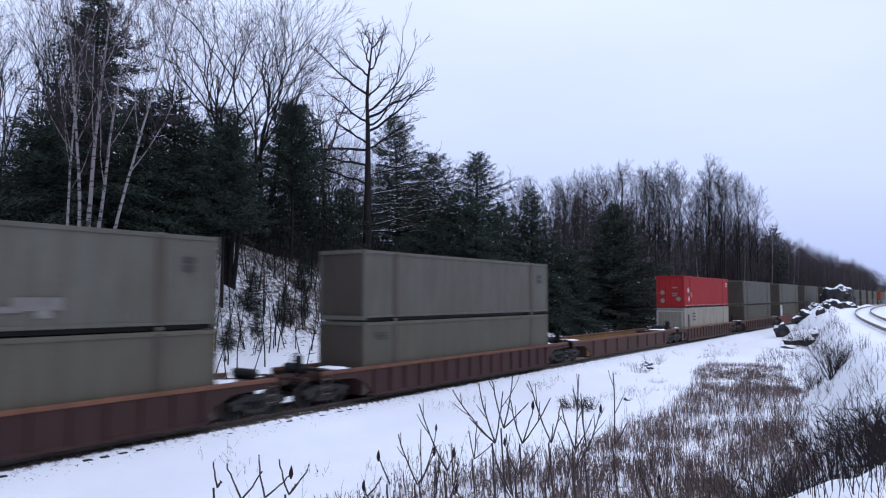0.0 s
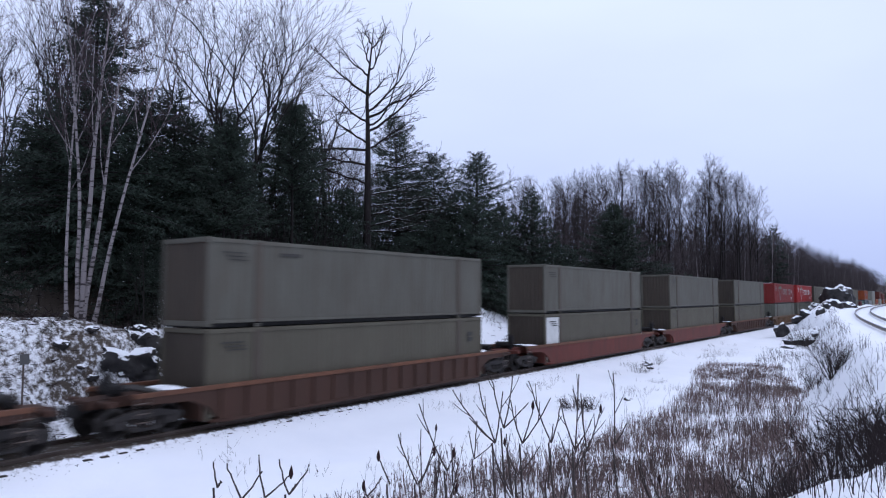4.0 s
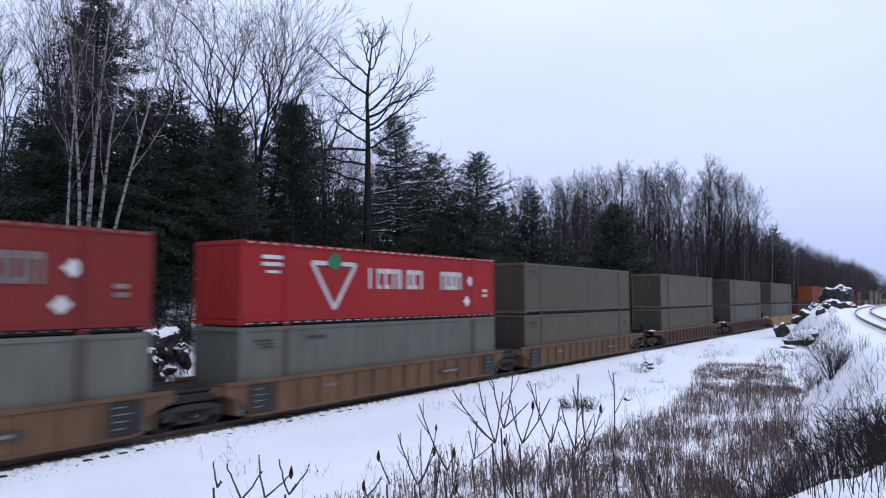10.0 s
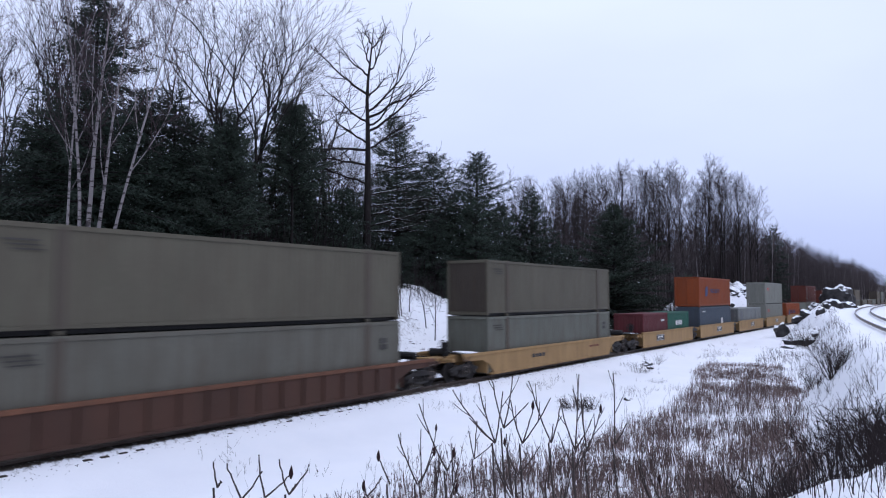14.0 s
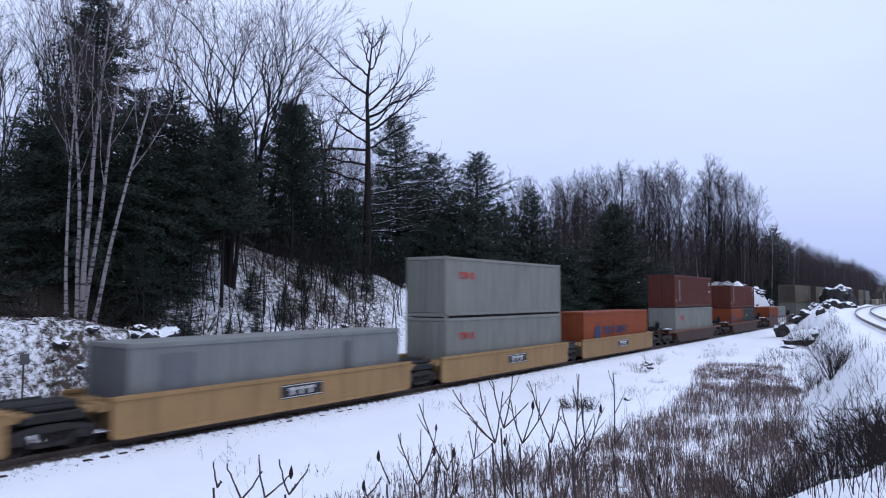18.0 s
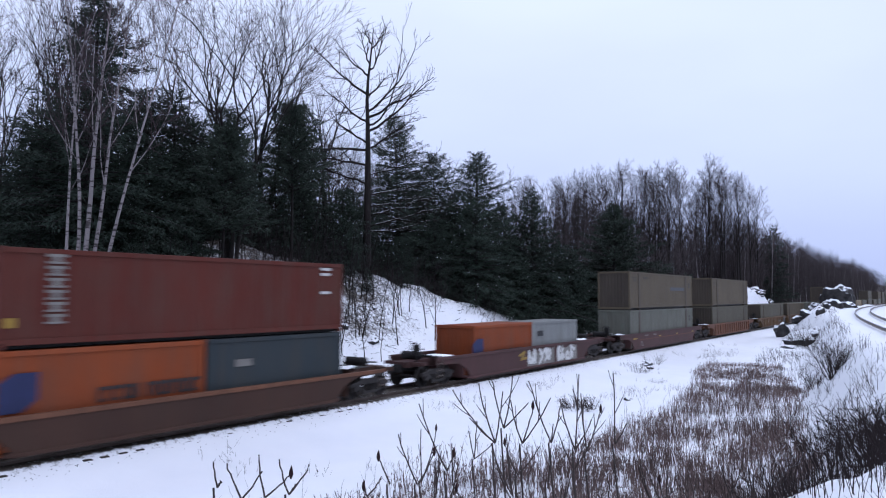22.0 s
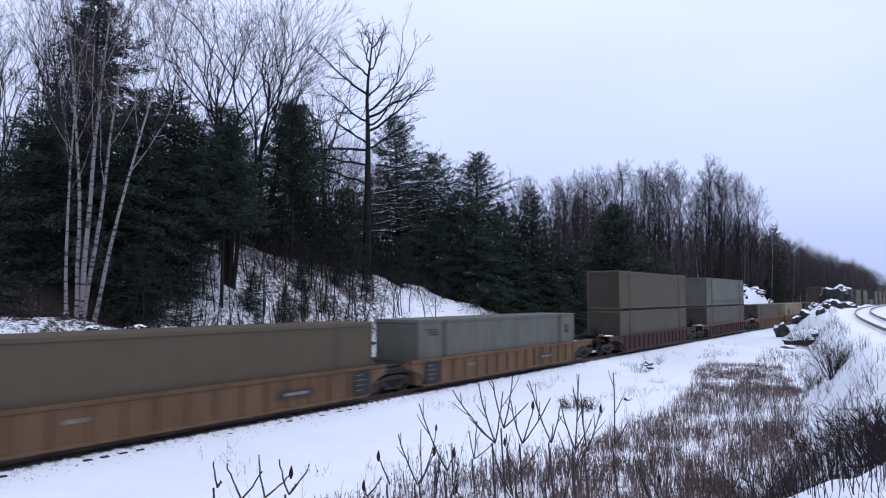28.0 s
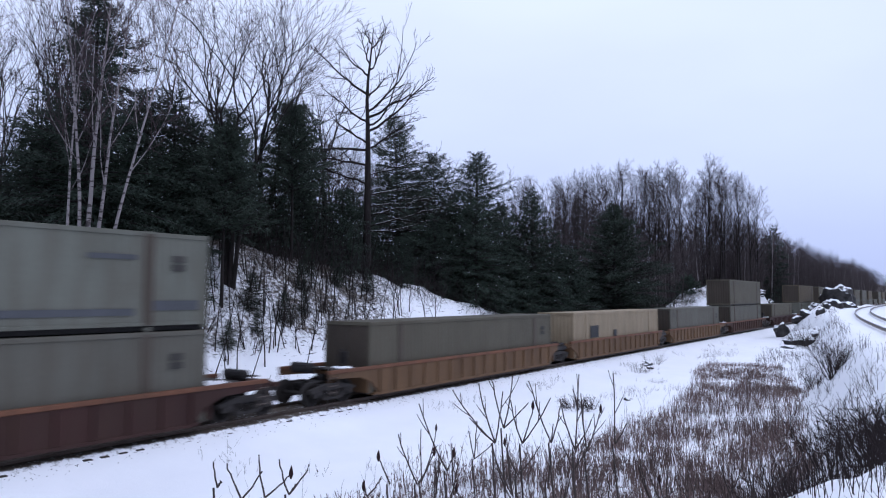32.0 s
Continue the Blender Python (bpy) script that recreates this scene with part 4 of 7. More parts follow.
    for place, paint, lab in ((447.42, ORANGE, "orange 20-foot container with a blue mark"), (453.57, LIGHT, "light grey 20-foot container")):
        c = container(6.12, 2.59, paint, wide=2.44, name="short_container")
        tagged(c, lab, "container", "20-foot containers")
        if paint is ORANGE:
            hex_mark(c, -2.7, 0.9)
            lettering(letter_blocks(-1.0, 0.85, 0.4, 8, 0.3, 0.06, 5), DECAL_BLACK, c, 1.222)
        else:
            decal("marking", [(-2.4, -1.7, 1.75, 2.05)], DECAL_BLACK, c, 1.222)
        ride(c, place, FLOOR - 0.1)

    # plum and rust singles, then the low ochre three-unit car
    u = car(474.22, 16.62, STD, C_PLUM, C_PLUM, False, label="faded maroon smooth-sided well car with yellow marks")
    decal("mark", [(-7.9, -7.1, 0.9, 1.0), (-2.0, -1.5, 0.9, 1.0), (2.6, 3.1, 0.9, 1.0), (7.4, 7.9, 0.9, 1.0)], DECAL_YELLOW, u, WELL_X + 0.032)
    decal("stripe", [(-6.6, 7.2, 0.8, 0.86)], C_RUST, u, WELL_X + 0.032, "thin orange painted line")
    decal("mark", [(-6.3, -6.15, 0.35, 0.7), (-6.05, -5.75, 0.35, 0.42), (-6.05, -5.9, 0.48, 0.7), (-3.4, -2.6, 1.08, 1.16), (-5.4, -4.6, 1.08, 1.16)], DECAL_GREY, u, WELL_X + 0.032)
    grey_box(CG, 474.22, FLOOR)
    c = grey_box(BG, 474.22, FLOOR + UP)
    decal("marking", [(1.6, 5.7, 1.5, 1.78)], DECAL_FADED, c, 1.287)
    car(497.8, 16.62, STD, C_RUST, C_RUST, True, label="rust-orange ribbed steel container well car")
    grey_box(WG, 497.8, FLOOR)
    grey_box(BG, 497.8, FLOOR + UP)
    for place, f, b, paint in ((521.7, "coupler", "carry", WG), (541.5, "joint", "carry", BG), (560.96, "joint", "coupler", CG)):
        u = car(place, 16.62, ART, C_OCHRE, C_OCHRE, True, f, b, ochre)
        placards(u, (7.35,) if f == "coupler" else (-7.35,) if b == "coupler" else (-7.35, 7.35))
        grey_box(paint, place, FLOOR)
    for place, up, down in ((585.32, BG, WG), (608.87, CG, GG)):
        car(place, 16.62, STD, C_MAROON, C_MAROON if up is BG else C_RUST, True, label=maroon)
        grey_box(down, place, FLOOR)
        c = grey_box(up, place, FLOOR + UP)
        if up is CG:
            decal("marking", [(4.3, 5.75, 2.05, 2.2), (6.3, 7.85, 0.55, 0.85), (-6.0, 5.7, 0.42, 0.62)], DECAL_FADED, c, 1.287)
    # ochre three-unit car and the tail, which never comes near
    for place, f, b, paint in ((633.08, "coupler", "carry", WG), (652.7, "joint", "carry", TAN), (672.43, "joint", "coupler", GG)):
        car(place, 16.62, ART, C_OCHRE, C_RUST, True, f, b, ochre)
        if paint is TAN:
            c = tagged(container(16.39, H53, TAN), "tan steel container with dark marks", "container", "tan containers")
            decal("marking", [(-5.6, -4.2, 1.2, 2.0), (-1.5, -0.9, 0.9, 1.6)], DECAL_BLACK, c, 1.297)
            ride(c, place, FLOOR)
        else:
            grey_box(paint, place, FLOOR)
    for i in range(12):
        place = 694.0 + 23.85 * i
        car(place, 16.62, STD, (C_BROWN, C_MAROON, C_RUST)[i % 3], (C_RUST, C_MAROON)[i % 2], True, label=(brown, maroon)[i % 2])
        grey_box((GG, WG, CG)[i % 3], place, FLOOR)
        if i % 4 != 1:
            grey_box((WG, GG, BG)[i % 3], place, FLOOR + UP)


def diamonds(c, spots):
    for y, z in spots:
        s = Shape().prism([(y - 0.3, z), (y, z + 0.28), (y + 0.3, z), (y, z - 0.28)], 1.297, 1.303)
        piece("diamond_mark", s.mesh("diamond_mark", DECAL_WHITE), c)


def triangle_mark(c, ink):
    x = 1.297
    strokes("triangle_mark", (((-4.95, 2.25), (-3.75, 0.5)), ((-3.75, 0.5), (-2.55, 2.25)), ((-4.95, 2.25), (-4.15, 2.25)), ((-3.35, 2.25), (-2.55, 2.25))), 0.17, ink, c, x)
    s = Shape().prism([(-3.75, 2.75), (-3.5, 2.5), (-3.3, 2.3), (-3.55, 2.1), (-3.75, 2.0), (-3.95, 2.1), (-4.2, 2.3), (-4.0, 2.5)], x, x + 0.008)
    piece("leaf_mark", s.mesh("leaf_mark", DECAL_GREEN), c)
    lettering(letter_blocks(-1.75, 1.3, 0.85, 8, 0.44, 0.06, 12) + letter_blocks(3.3, 1.3, 0.85, 4, 0.4, 0.06, 15), ink, c, x)
    decal("marking", word_bars(-7.3, 2.3, 0.14, (0.9,)) + word_bars(-7.3, 2.05, 0.14, (0.9,)) + word_bars(-7.1, 1.8, 0.1, (0.6,)) + word_bars(7.0, 1.2, 0.14, (0.45,))
          + word_bars(7.0, 0.95, 0.14, (0.45,)), ink, c, x)
    diamonds(c, ((5.85, 1.75), (5.55, 0.75)))
    s = Shape()
    for i in range(30):
        s.bar(x, x + 0.006, -7.9 + i * 0.54, -7.72 + i * 0.54, 2.82, 2.87, 0.001).bar(x, x + 0.006, -7.9 + i * 0.54, -7.72 + i * 0.54, 0.03, 0.07, 0.001)
    tagged(piece("reflective_strip", s.mesh("reflective_strip", ink), c), kind="stuff")
    yend = -8.062
    e = Shape().bar(-0.25, 0.05, yend, yend + 0.01, 2.2, 2.5, 0.002)
    piece("leaf_mark", e.mesh("leaf_mark", DECAL_GREEN), c)
    e = Shape()
    for z, w in ((1.95, 0.6), (1.75, 0.4), (1.55, 0.2)):
        e.bar(-w, w, yend, yend + 0.008, z, z + 0.1, 0.002)
    piece("end_mark", e.mesh("end_mark", ink), c)


def hex_mark(c, y, z):
    s = Shape().prism([(y - 0.5, z), (y - 0.5, z + 0.75), (y - 0.1, z + 1.0), (y + 0.5, z + 1.0), (y + 0.5, z + 0.3), (y + 0.1, z)], 1.222, 1.23)
    piece("emblem", s.mesh("emblem", DECAL_BLUE), c, label="dark blue emblem")


def upright_letters(c, y):
    s = Shape()
    for i in range(6):
        z = 2.18 - i * 0.32
        s.bar(1.222, 1.228, y, y + 0.5, z, z + 0.06, 0.001).bar(1.222, 1.228, y, y + 0.5, z + 0.18, z + 0.26, 0.001).bar(1.222, 1.228, y + 0.15, y + 0.35, z + 0.065, z + 0.175, 0.001)
    piece("lettering", s.mesh("lettering", DECAL_GREY), c)
    decal("warning_label", [(-6.0, -5.75, 0.5, 0.75)], DECAL_YELLOW, c, 1.224)
    decal("marking", word_bars(5.0, 2.3, 0.1, (0.5,)) + word_bars(5.0, 2.1, 0.1, (0.5,)) + word_bars(5.0, 1.4, 0.1, (0.5,)), DECAL_WHITE, c, 1.222)


def plate(u, y, w):
    x = WELL_X + 0.032
    decal("name_plate", [(y - w / 2, y + w / 2, 0.55, 1.05)], DECAL_BLACK, u, x, "black plate with white marks")
    decal("plate_border", [(y - w / 2 + 0.04, y + w / 2 - 0.04, 0.58, 0.61), (y - w / 2 + 0.04, y + w / 2 - 0.04, 0.99, 1.02)], DECAL_WHITE, u, x + 0.007)
    s = Shape()
    for i in range(3):
        a = y - w * 0.32 + i * w * 0.22
        s.bar(x + 0.007, x + 0.011, a, a + w * 0.18, 0.83, 0.93, 0.001).bar(x + 0.007, x + 0.011, a + w * 0.05, a + w * 0.12, 0.66, 0.825, 0.001)
    piece("plate_mark", s.mesh("plate_mark", DECAL_WHITE), u)


def placards(u, ends):
    x = WELL_X + 0.11
    for y in ends:
        decal("placard", [(y - 0.5, y + 0.5, 0.28, 1.18)], DECAL_BLACK, u, x, "black data placard")
        decal("placard_text", [(y - 0.36, y + 0.1 * (i % 3), 0.44 + 0.2 * i, 0.47 + 0.2 * i) for i in range(4)], DECAL_GREY, u, x + 0.007)
    decal("marking", [(-4.3, -4.0, 0.78, 0.9), (-3.9, -3.5, 0.78, 0.9)], DECAL_GREY, u, WELL_X + 0.032)
    decal("label_plate", [(3.0, 4.7, 0.6, 0.82)], DECAL_DIM, u, x, "dark label strip with a pale middle")
    decal("label_stripe", [(3.3, 4.4, 0.66, 0.76)], DECAL_GREY, u, x + 0.007)


def graffiti(u):
    rng = random.Random(8)
    x = WELL_X + 0.035
    lines = []
    for g in range(9):
        y = -0.6 + g * 0.62 + 0.5 * (g > 4)
        pts = [(y + rng.uniform(-0.28, 0.38), 0.25 + 0.95 * rng.random()) for _ in range(7)]
        lines += list(zip(pts, pts[1:]))
    for y0, y1 in ((-0.85, 2.35), (2.95, 5.5)):
        body = Shape()
        for k in range(9):
            y = y0 + (y1 - y0) * (k + 0.5) / 9
            a, c, h = rng.uniform(0.22, 0.34), rng.uniform(-0.06, 0.06), rng.uniform(0.95, 1.24)
            body.prism([(y - a, 0.24 + c), (y + a, 0.22), (y + a * 0.9, h), (y - a * 0.8, h - 0.08)], x - 0.003 - 0.0004 * k, x - 0.001 - 0.0004 * k)
        tagged(piece("scrawl", body.mesh("scrawl", DECAL_GREY), u), "pale grey spray-painted fill", kind="stuff")
    tagged(strokes("scrawl", lines, 0.2, DECAL_WHITE, u, x, "white spray-painted scrawl"), kind="stuff")
    strokes("scrawl", [((-1.9, 0.9), (-1.2, 1.1)), ((-1.2, 1.1), (-1.6, 0.7)), ((-1.7, 0.7), (-1.0, 0.75))], 0.14, DECAL_YELLOW, u, x, "yellow spray-painted scrawl")


build_train()

# ---------------------------------------------------------------- plants: materials
def bark(name, base, dark, scale, stretch=(1, 1, 0.25)):
    return surface(name, base, dark, scale, 0.9, 0, 0.7, scale * 6, stretch, 0.2, 0.22, 0.15)


BARK = bark("grey_brown_bark", (0.06, 0.051, 0.047), (0.026, 0.022, 0.021), 5.0)
BARK_DARK = bark("dark_bark", (0.032, 0.027, 0.025), (0.014, 0.012, 0.012), 5.0)
BIRCH = surface("white_birch_bark", (0.24, 0.215, 0.215), (0.05, 0.042, 0.042), 2.2, 0.7, 0, 0.3, 14.0, (1.0, 1.0, 4.0), 0.1, 0.1)
BIRCH.node_tree.nodes["Map Range"].inputs["From Min"].default_value = 0.4
BIRCH.node_tree.nodes["Map Range"].inputs["From Max"].default_value = 0.47
TWIG = surface("bare_twigs", (0.066, 0.053, 0.056), (0.036, 0.029, 0.031), 1.0, 0.9, 0, 0, 8.0, spread=0.2, specular=0.1)
TWIG_PALE = surface("birch_twigs", (0.095, 0.07, 0.075), (0.05, 0.038, 0.041), 1.0, 0.9, 0, 0, 8.0, spread=0.2, specular=0.1)
# Far twigs lightened and greyed: the haze of distance is in their colour.
TWIG_HAZED = surface("distant_twigs", (0.085, 0.07, 0.07), (0.05, 0.042, 0.043), 0.05, 0.9, 0, 0, 4.0, specular=0.1)
NEEDLES = surface("spruce_needles", (0.045, 0.061, 0.046), (0.021, 0.03, 0.023), 0.9, 0.8, 0, 0, 6.0, spread=0.2, specular=0.15)
PINE = surface("pine_needles", (0.055, 0.071, 0.054), (0.027, 0.037, 0.028), 0.9, 0.8, 0, 0, 6.0, spread=0.2, specular=0.15)
WEED = surface("dead_weeds", (0.215, 0.158, 0.142), (0.092, 0.068, 0.063), 0.7, 0.95, 0, 0, 5.0, spread=0.1, specular=0.1)
SUMAC = surface("sumac_stems", (0.075, 0.06, 0.055), (0.04, 0.032, 0.03), 4.0, 0.9, 0, 0.4, 30.0, specular=0.1)
SEED = surface("dark_seed_heads", (0.03, 0.016, 0.016), (0.018, 0.011, 0.011), 9.0, 0.95, 0, 0.5, 30.0, specular=0.1)
SHRUB = surface("shrub_stems", (0.045, 0.034, 0.033), (0.02, 0.016, 0.016), 1.0, 0.9, 0, 0, 8.0, spread=0.15, specular=0.1)


# ---------------------------------------------------------------- plants: building blocks
def fast_mesh(name, verts, faces, material, smooth=False):
    """A mesh of arrays; faces all have the same number of corners."""
    me = bpy.data.meshes.new(name)
    nf, k = faces.shape
    me.vertices.add(len(verts))
    me.vertices.foreach_set("co", np.ascontiguousarray(verts, np.float32).ravel())
    me.loops.add(nf * k)
    me.loops.foreach_set("vertex_index", np.ascontiguousarray(faces, np.int32).ravel())
    me.polygons.add(nf)
    me.polygons.foreach_set("loop_start", np.arange(0, nf * k, k, dtype=np.int32))
    if smooth:
        me.polygons.foreach_set("use_smooth", np.ones(nf, bool))
    me.materials.append(material)
    me.update(calc_edges=True)
    return me


def tube_arrays(lines, sides):
    """Vertices and quads of tapered tubes; lines are (points, radii) arrays, grouped by their number of points."""
    groups = {}
    for p, r in lines:
        groups.setdefault(len(p), []).append((p, r))
    vs, fs, base = [], [], 0
    for m, items in groups.items():
        P = np.array([i[0] for i in items], float)
        R = np.array([i[1] for i in items], float)
        K = len(P)
        T = np.empty_like(P)
        T[:, 1:-1] = P[:, 2:] - P[:, :-2]
        T[:, 0], T[:, -1] = P[:, 1] - P[:, 0], P[:, -1] - P[:, -2]
        T /= np.linalg.norm(T, axis=-1, keepdims=True) + 1e-9
        ref = np.where(np.abs(T[..., 2:3]) < 0.9, np.array([0, 0, 1.0]), np.array([1.0, 0, 0]))
        A = np.cross(T, ref)
        A /= np.linalg.norm(A, axis=-1, keepdims=True) + 1e-9
        B = np.cross(T, A)
        a = np.arange(sides) * 2 * np.pi / sides
        V = P[:, :, None] + R[:, :, None, None] * (np.cos(a)[:, None] * A[:, :, None] + np.sin(a)[:, None] * B[:, :, None])
        vs.append(V.reshape(-1, 3))
        i = base + (np.arange(K)[:, None, None] * m + np.arange(m - 1)[None, :, None]) * sides
        j = np.arange(sides)[None, None, :]
        k = (j + 1) % sides
        fs.append(np.stack([i + j, i + k, i + sides + k, i + sides + j], -1).reshape(-1, 4))
        base += K * m * sides
    return np.concatenate(vs), np.concatenate(fs)


def tubes(name, lines, material, sides):
    return fast_mesh(name, *tube_arrays(lines, sides), material, True)


def joined(name, sets):
    """One mesh out of (vertices, quads, material) sets."""
    vs, fs, ms, base, mats = [], [], [], 0, []
    for v, f, m in sets:
        if m not in mats:
            mats.append(m)
        vs.append(v)
        fs.append(f + base)
        ms.append(np.full(len(f), mats.index(m), np.int32))
        base += len(v)
    me = fast_mesh(name, np.concatenate(vs), np.concatenate(fs), mats[0], False)
    for m in mats[1:]:
        me.materials.append(m)
    me.polygons.foreach_set("material_index", np.concatenate(ms))
    me.update()
    return me


def bend(rng, start, way, length, steps, wobble, lift):
    """A crooked line that starts off along way and turns up (or down) by lift."""
    pts, p, d = [np.array(start, float)], np.array(start, float), np.array(way, float)
    for i in range(steps):
        d = d + rng.normal(0, wobble, 3) + np.array((0, 0, lift))
        d /= np.linalg.norm(d)
        p = p + d * length / steps
        pts.append(p)
    return np.array(pts)


def offshoots(rng, line, radii, n, t0, t1, angle, length, taper, steps, wobble, lift, thin, rmin):
    """Side branches of one line: at places from t0 to t1, at an angle to it."""
    out = []
    m = len(line) - 1
    turn = rng.uniform(0, 6.28)
    for i in range(n):
        t = t0 + (t1 - t0) * (i + rng.uniform(0.1, 0.9)) / n
        k = min(int(t * m), m - 1)
        f = t * m - k
        p = line[k] * (1 - f) + line[k + 1] * f
        d = line[k + 1] - line[k]
        d = d / (np.linalg.norm(d) + 1e-9)
        a = np.cross(d, (0, 0, 1.0) if abs(d[2]) < 0.9 else (1.0, 0, 0))
        a /= np.linalg.norm(a) + 1e-9
        b = np.cross(d, a)
        turn += 2.4 + rng.uniform(-0.5, 0.5)
        ang = angle * rng.uniform(0.75, 1.25)
        way = math.cos(ang) * d + math.sin(ang) * (math.cos(turn) * a + math.sin(turn) * b)
        L = length * (1 - taper * (t - t0) / max(t1 - t0, 1e-6)) * rng.uniform(0.7, 1.2)
        r = max((radii[k] * (1 - f) + radii[k + 1] * f) * thin, rmin)
        pts = bend(rng, p, way, L, steps, wobble, lift)
        out.append((pts, np.linspace(r, max(r * 0.3, rmin * 0.7), steps + 1)))
    return out


def bare_tree(name, seed, height, radius, trunks=((0, 0),), crown_from=0.3, l1=12, l2=7, l3=6, l4=4, spread=0.36, angle=0.85, lift=0.1, bark_mat=None, twig_mat=None,
              twig_r=0.008, taper=0.55, gnarl=0.07, top=0.25):
    """A leafless broad-leaved tree: trunk(s), limbs and a haze of twigs. trunks: the lean of each stem, in x and y per metre of height."""
    rng = np.random.default_rng(seed)
    bark_mat, twig_mat = bark_mat or BARK, twig_mat or TWIG
    thing = new(name)
    limbs, boughs, twigs = [], [], []
    for i, (lx, ly) in enumerate(trunks):
        h = height * (1 if i == 0 else rng.uniform(0.85, 1.0))
        r = radius * (1 if i == 0 else rng.uniform(0.7, 0.95))
        off = np.array((0, 0, -0.3)) if len(trunks) == 1 else np.array((lx * 1.6 + rng.uniform(-0.12, 0.12), ly * 1.6 + rng.uniform(-0.12, 0.12), -0.3))
        way = np.array((lx, ly, 1.0))
        line = bend(rng, off, way / np.linalg.norm(way), h + 0.3, 12, gnarl * 0.45, 0.02)
        rad = r * (1 - 0.9 * np.linspace(0, 1, 13) ** 0.9)
        rad[0] *= 1.35
        piece("trunk", tubes("trunk", [(line, rad)], bark_mat, 9), thing)
        first = offshoots(rng, line, rad, l1, crown_from, 0.97, angle, height * spread, taper, 6, gnarl, lift, 0.38 if bark_mat is BIRCH else 0.58, 0.02)
        limbs += first
        second = []
        for p, q in first:
            second += offshoots(rng, p, q, l2, 0.2, 1.0, 0.75, np.linalg.norm(p[-1] - p[0]) * 0.5, 0.45, 5, gnarl * 1.3, lift * 0.8, 0.6, 0.012)
        second += offshoots(rng, line, rad, max(3, l1 // 3), 0.8, 1.0, 0.5, height * top * 0.5, 0.3, 5, gnarl, lift, 0.7, 0.012)
        boughs += second
        third = []
        for p, q in second:
            third += offshoots(rng, p, q, l3, 0.15, 1.0, 0.7, np.linalg.norm(p[-1] - p[0]) * 0.5, 0.4, 3, gnarl * 1.6, lift * 0.7, 0.6, twig_r * 1.3)
        twigs += third
        for p, q in third:
            if l4:
                twigs += offshoots(rng, p, q, l4, 0.15, 1.0, 0.65, np.linalg.norm(p[-1] - p[0]) * 0.55, 0.3, 2, gnarl * 1.6, 0.05, 0.7, twig_r)
    sets = [(*tube_arrays(limbs, 6), bark_mat)]
    piece("crown", joined("crown", sets + [(*tube_arrays(boughs, 4), twig_mat if bark_mat is BIRCH else bark_mat), (*tube_arrays(twigs, 3), twig_mat)]), thing)
    return thing


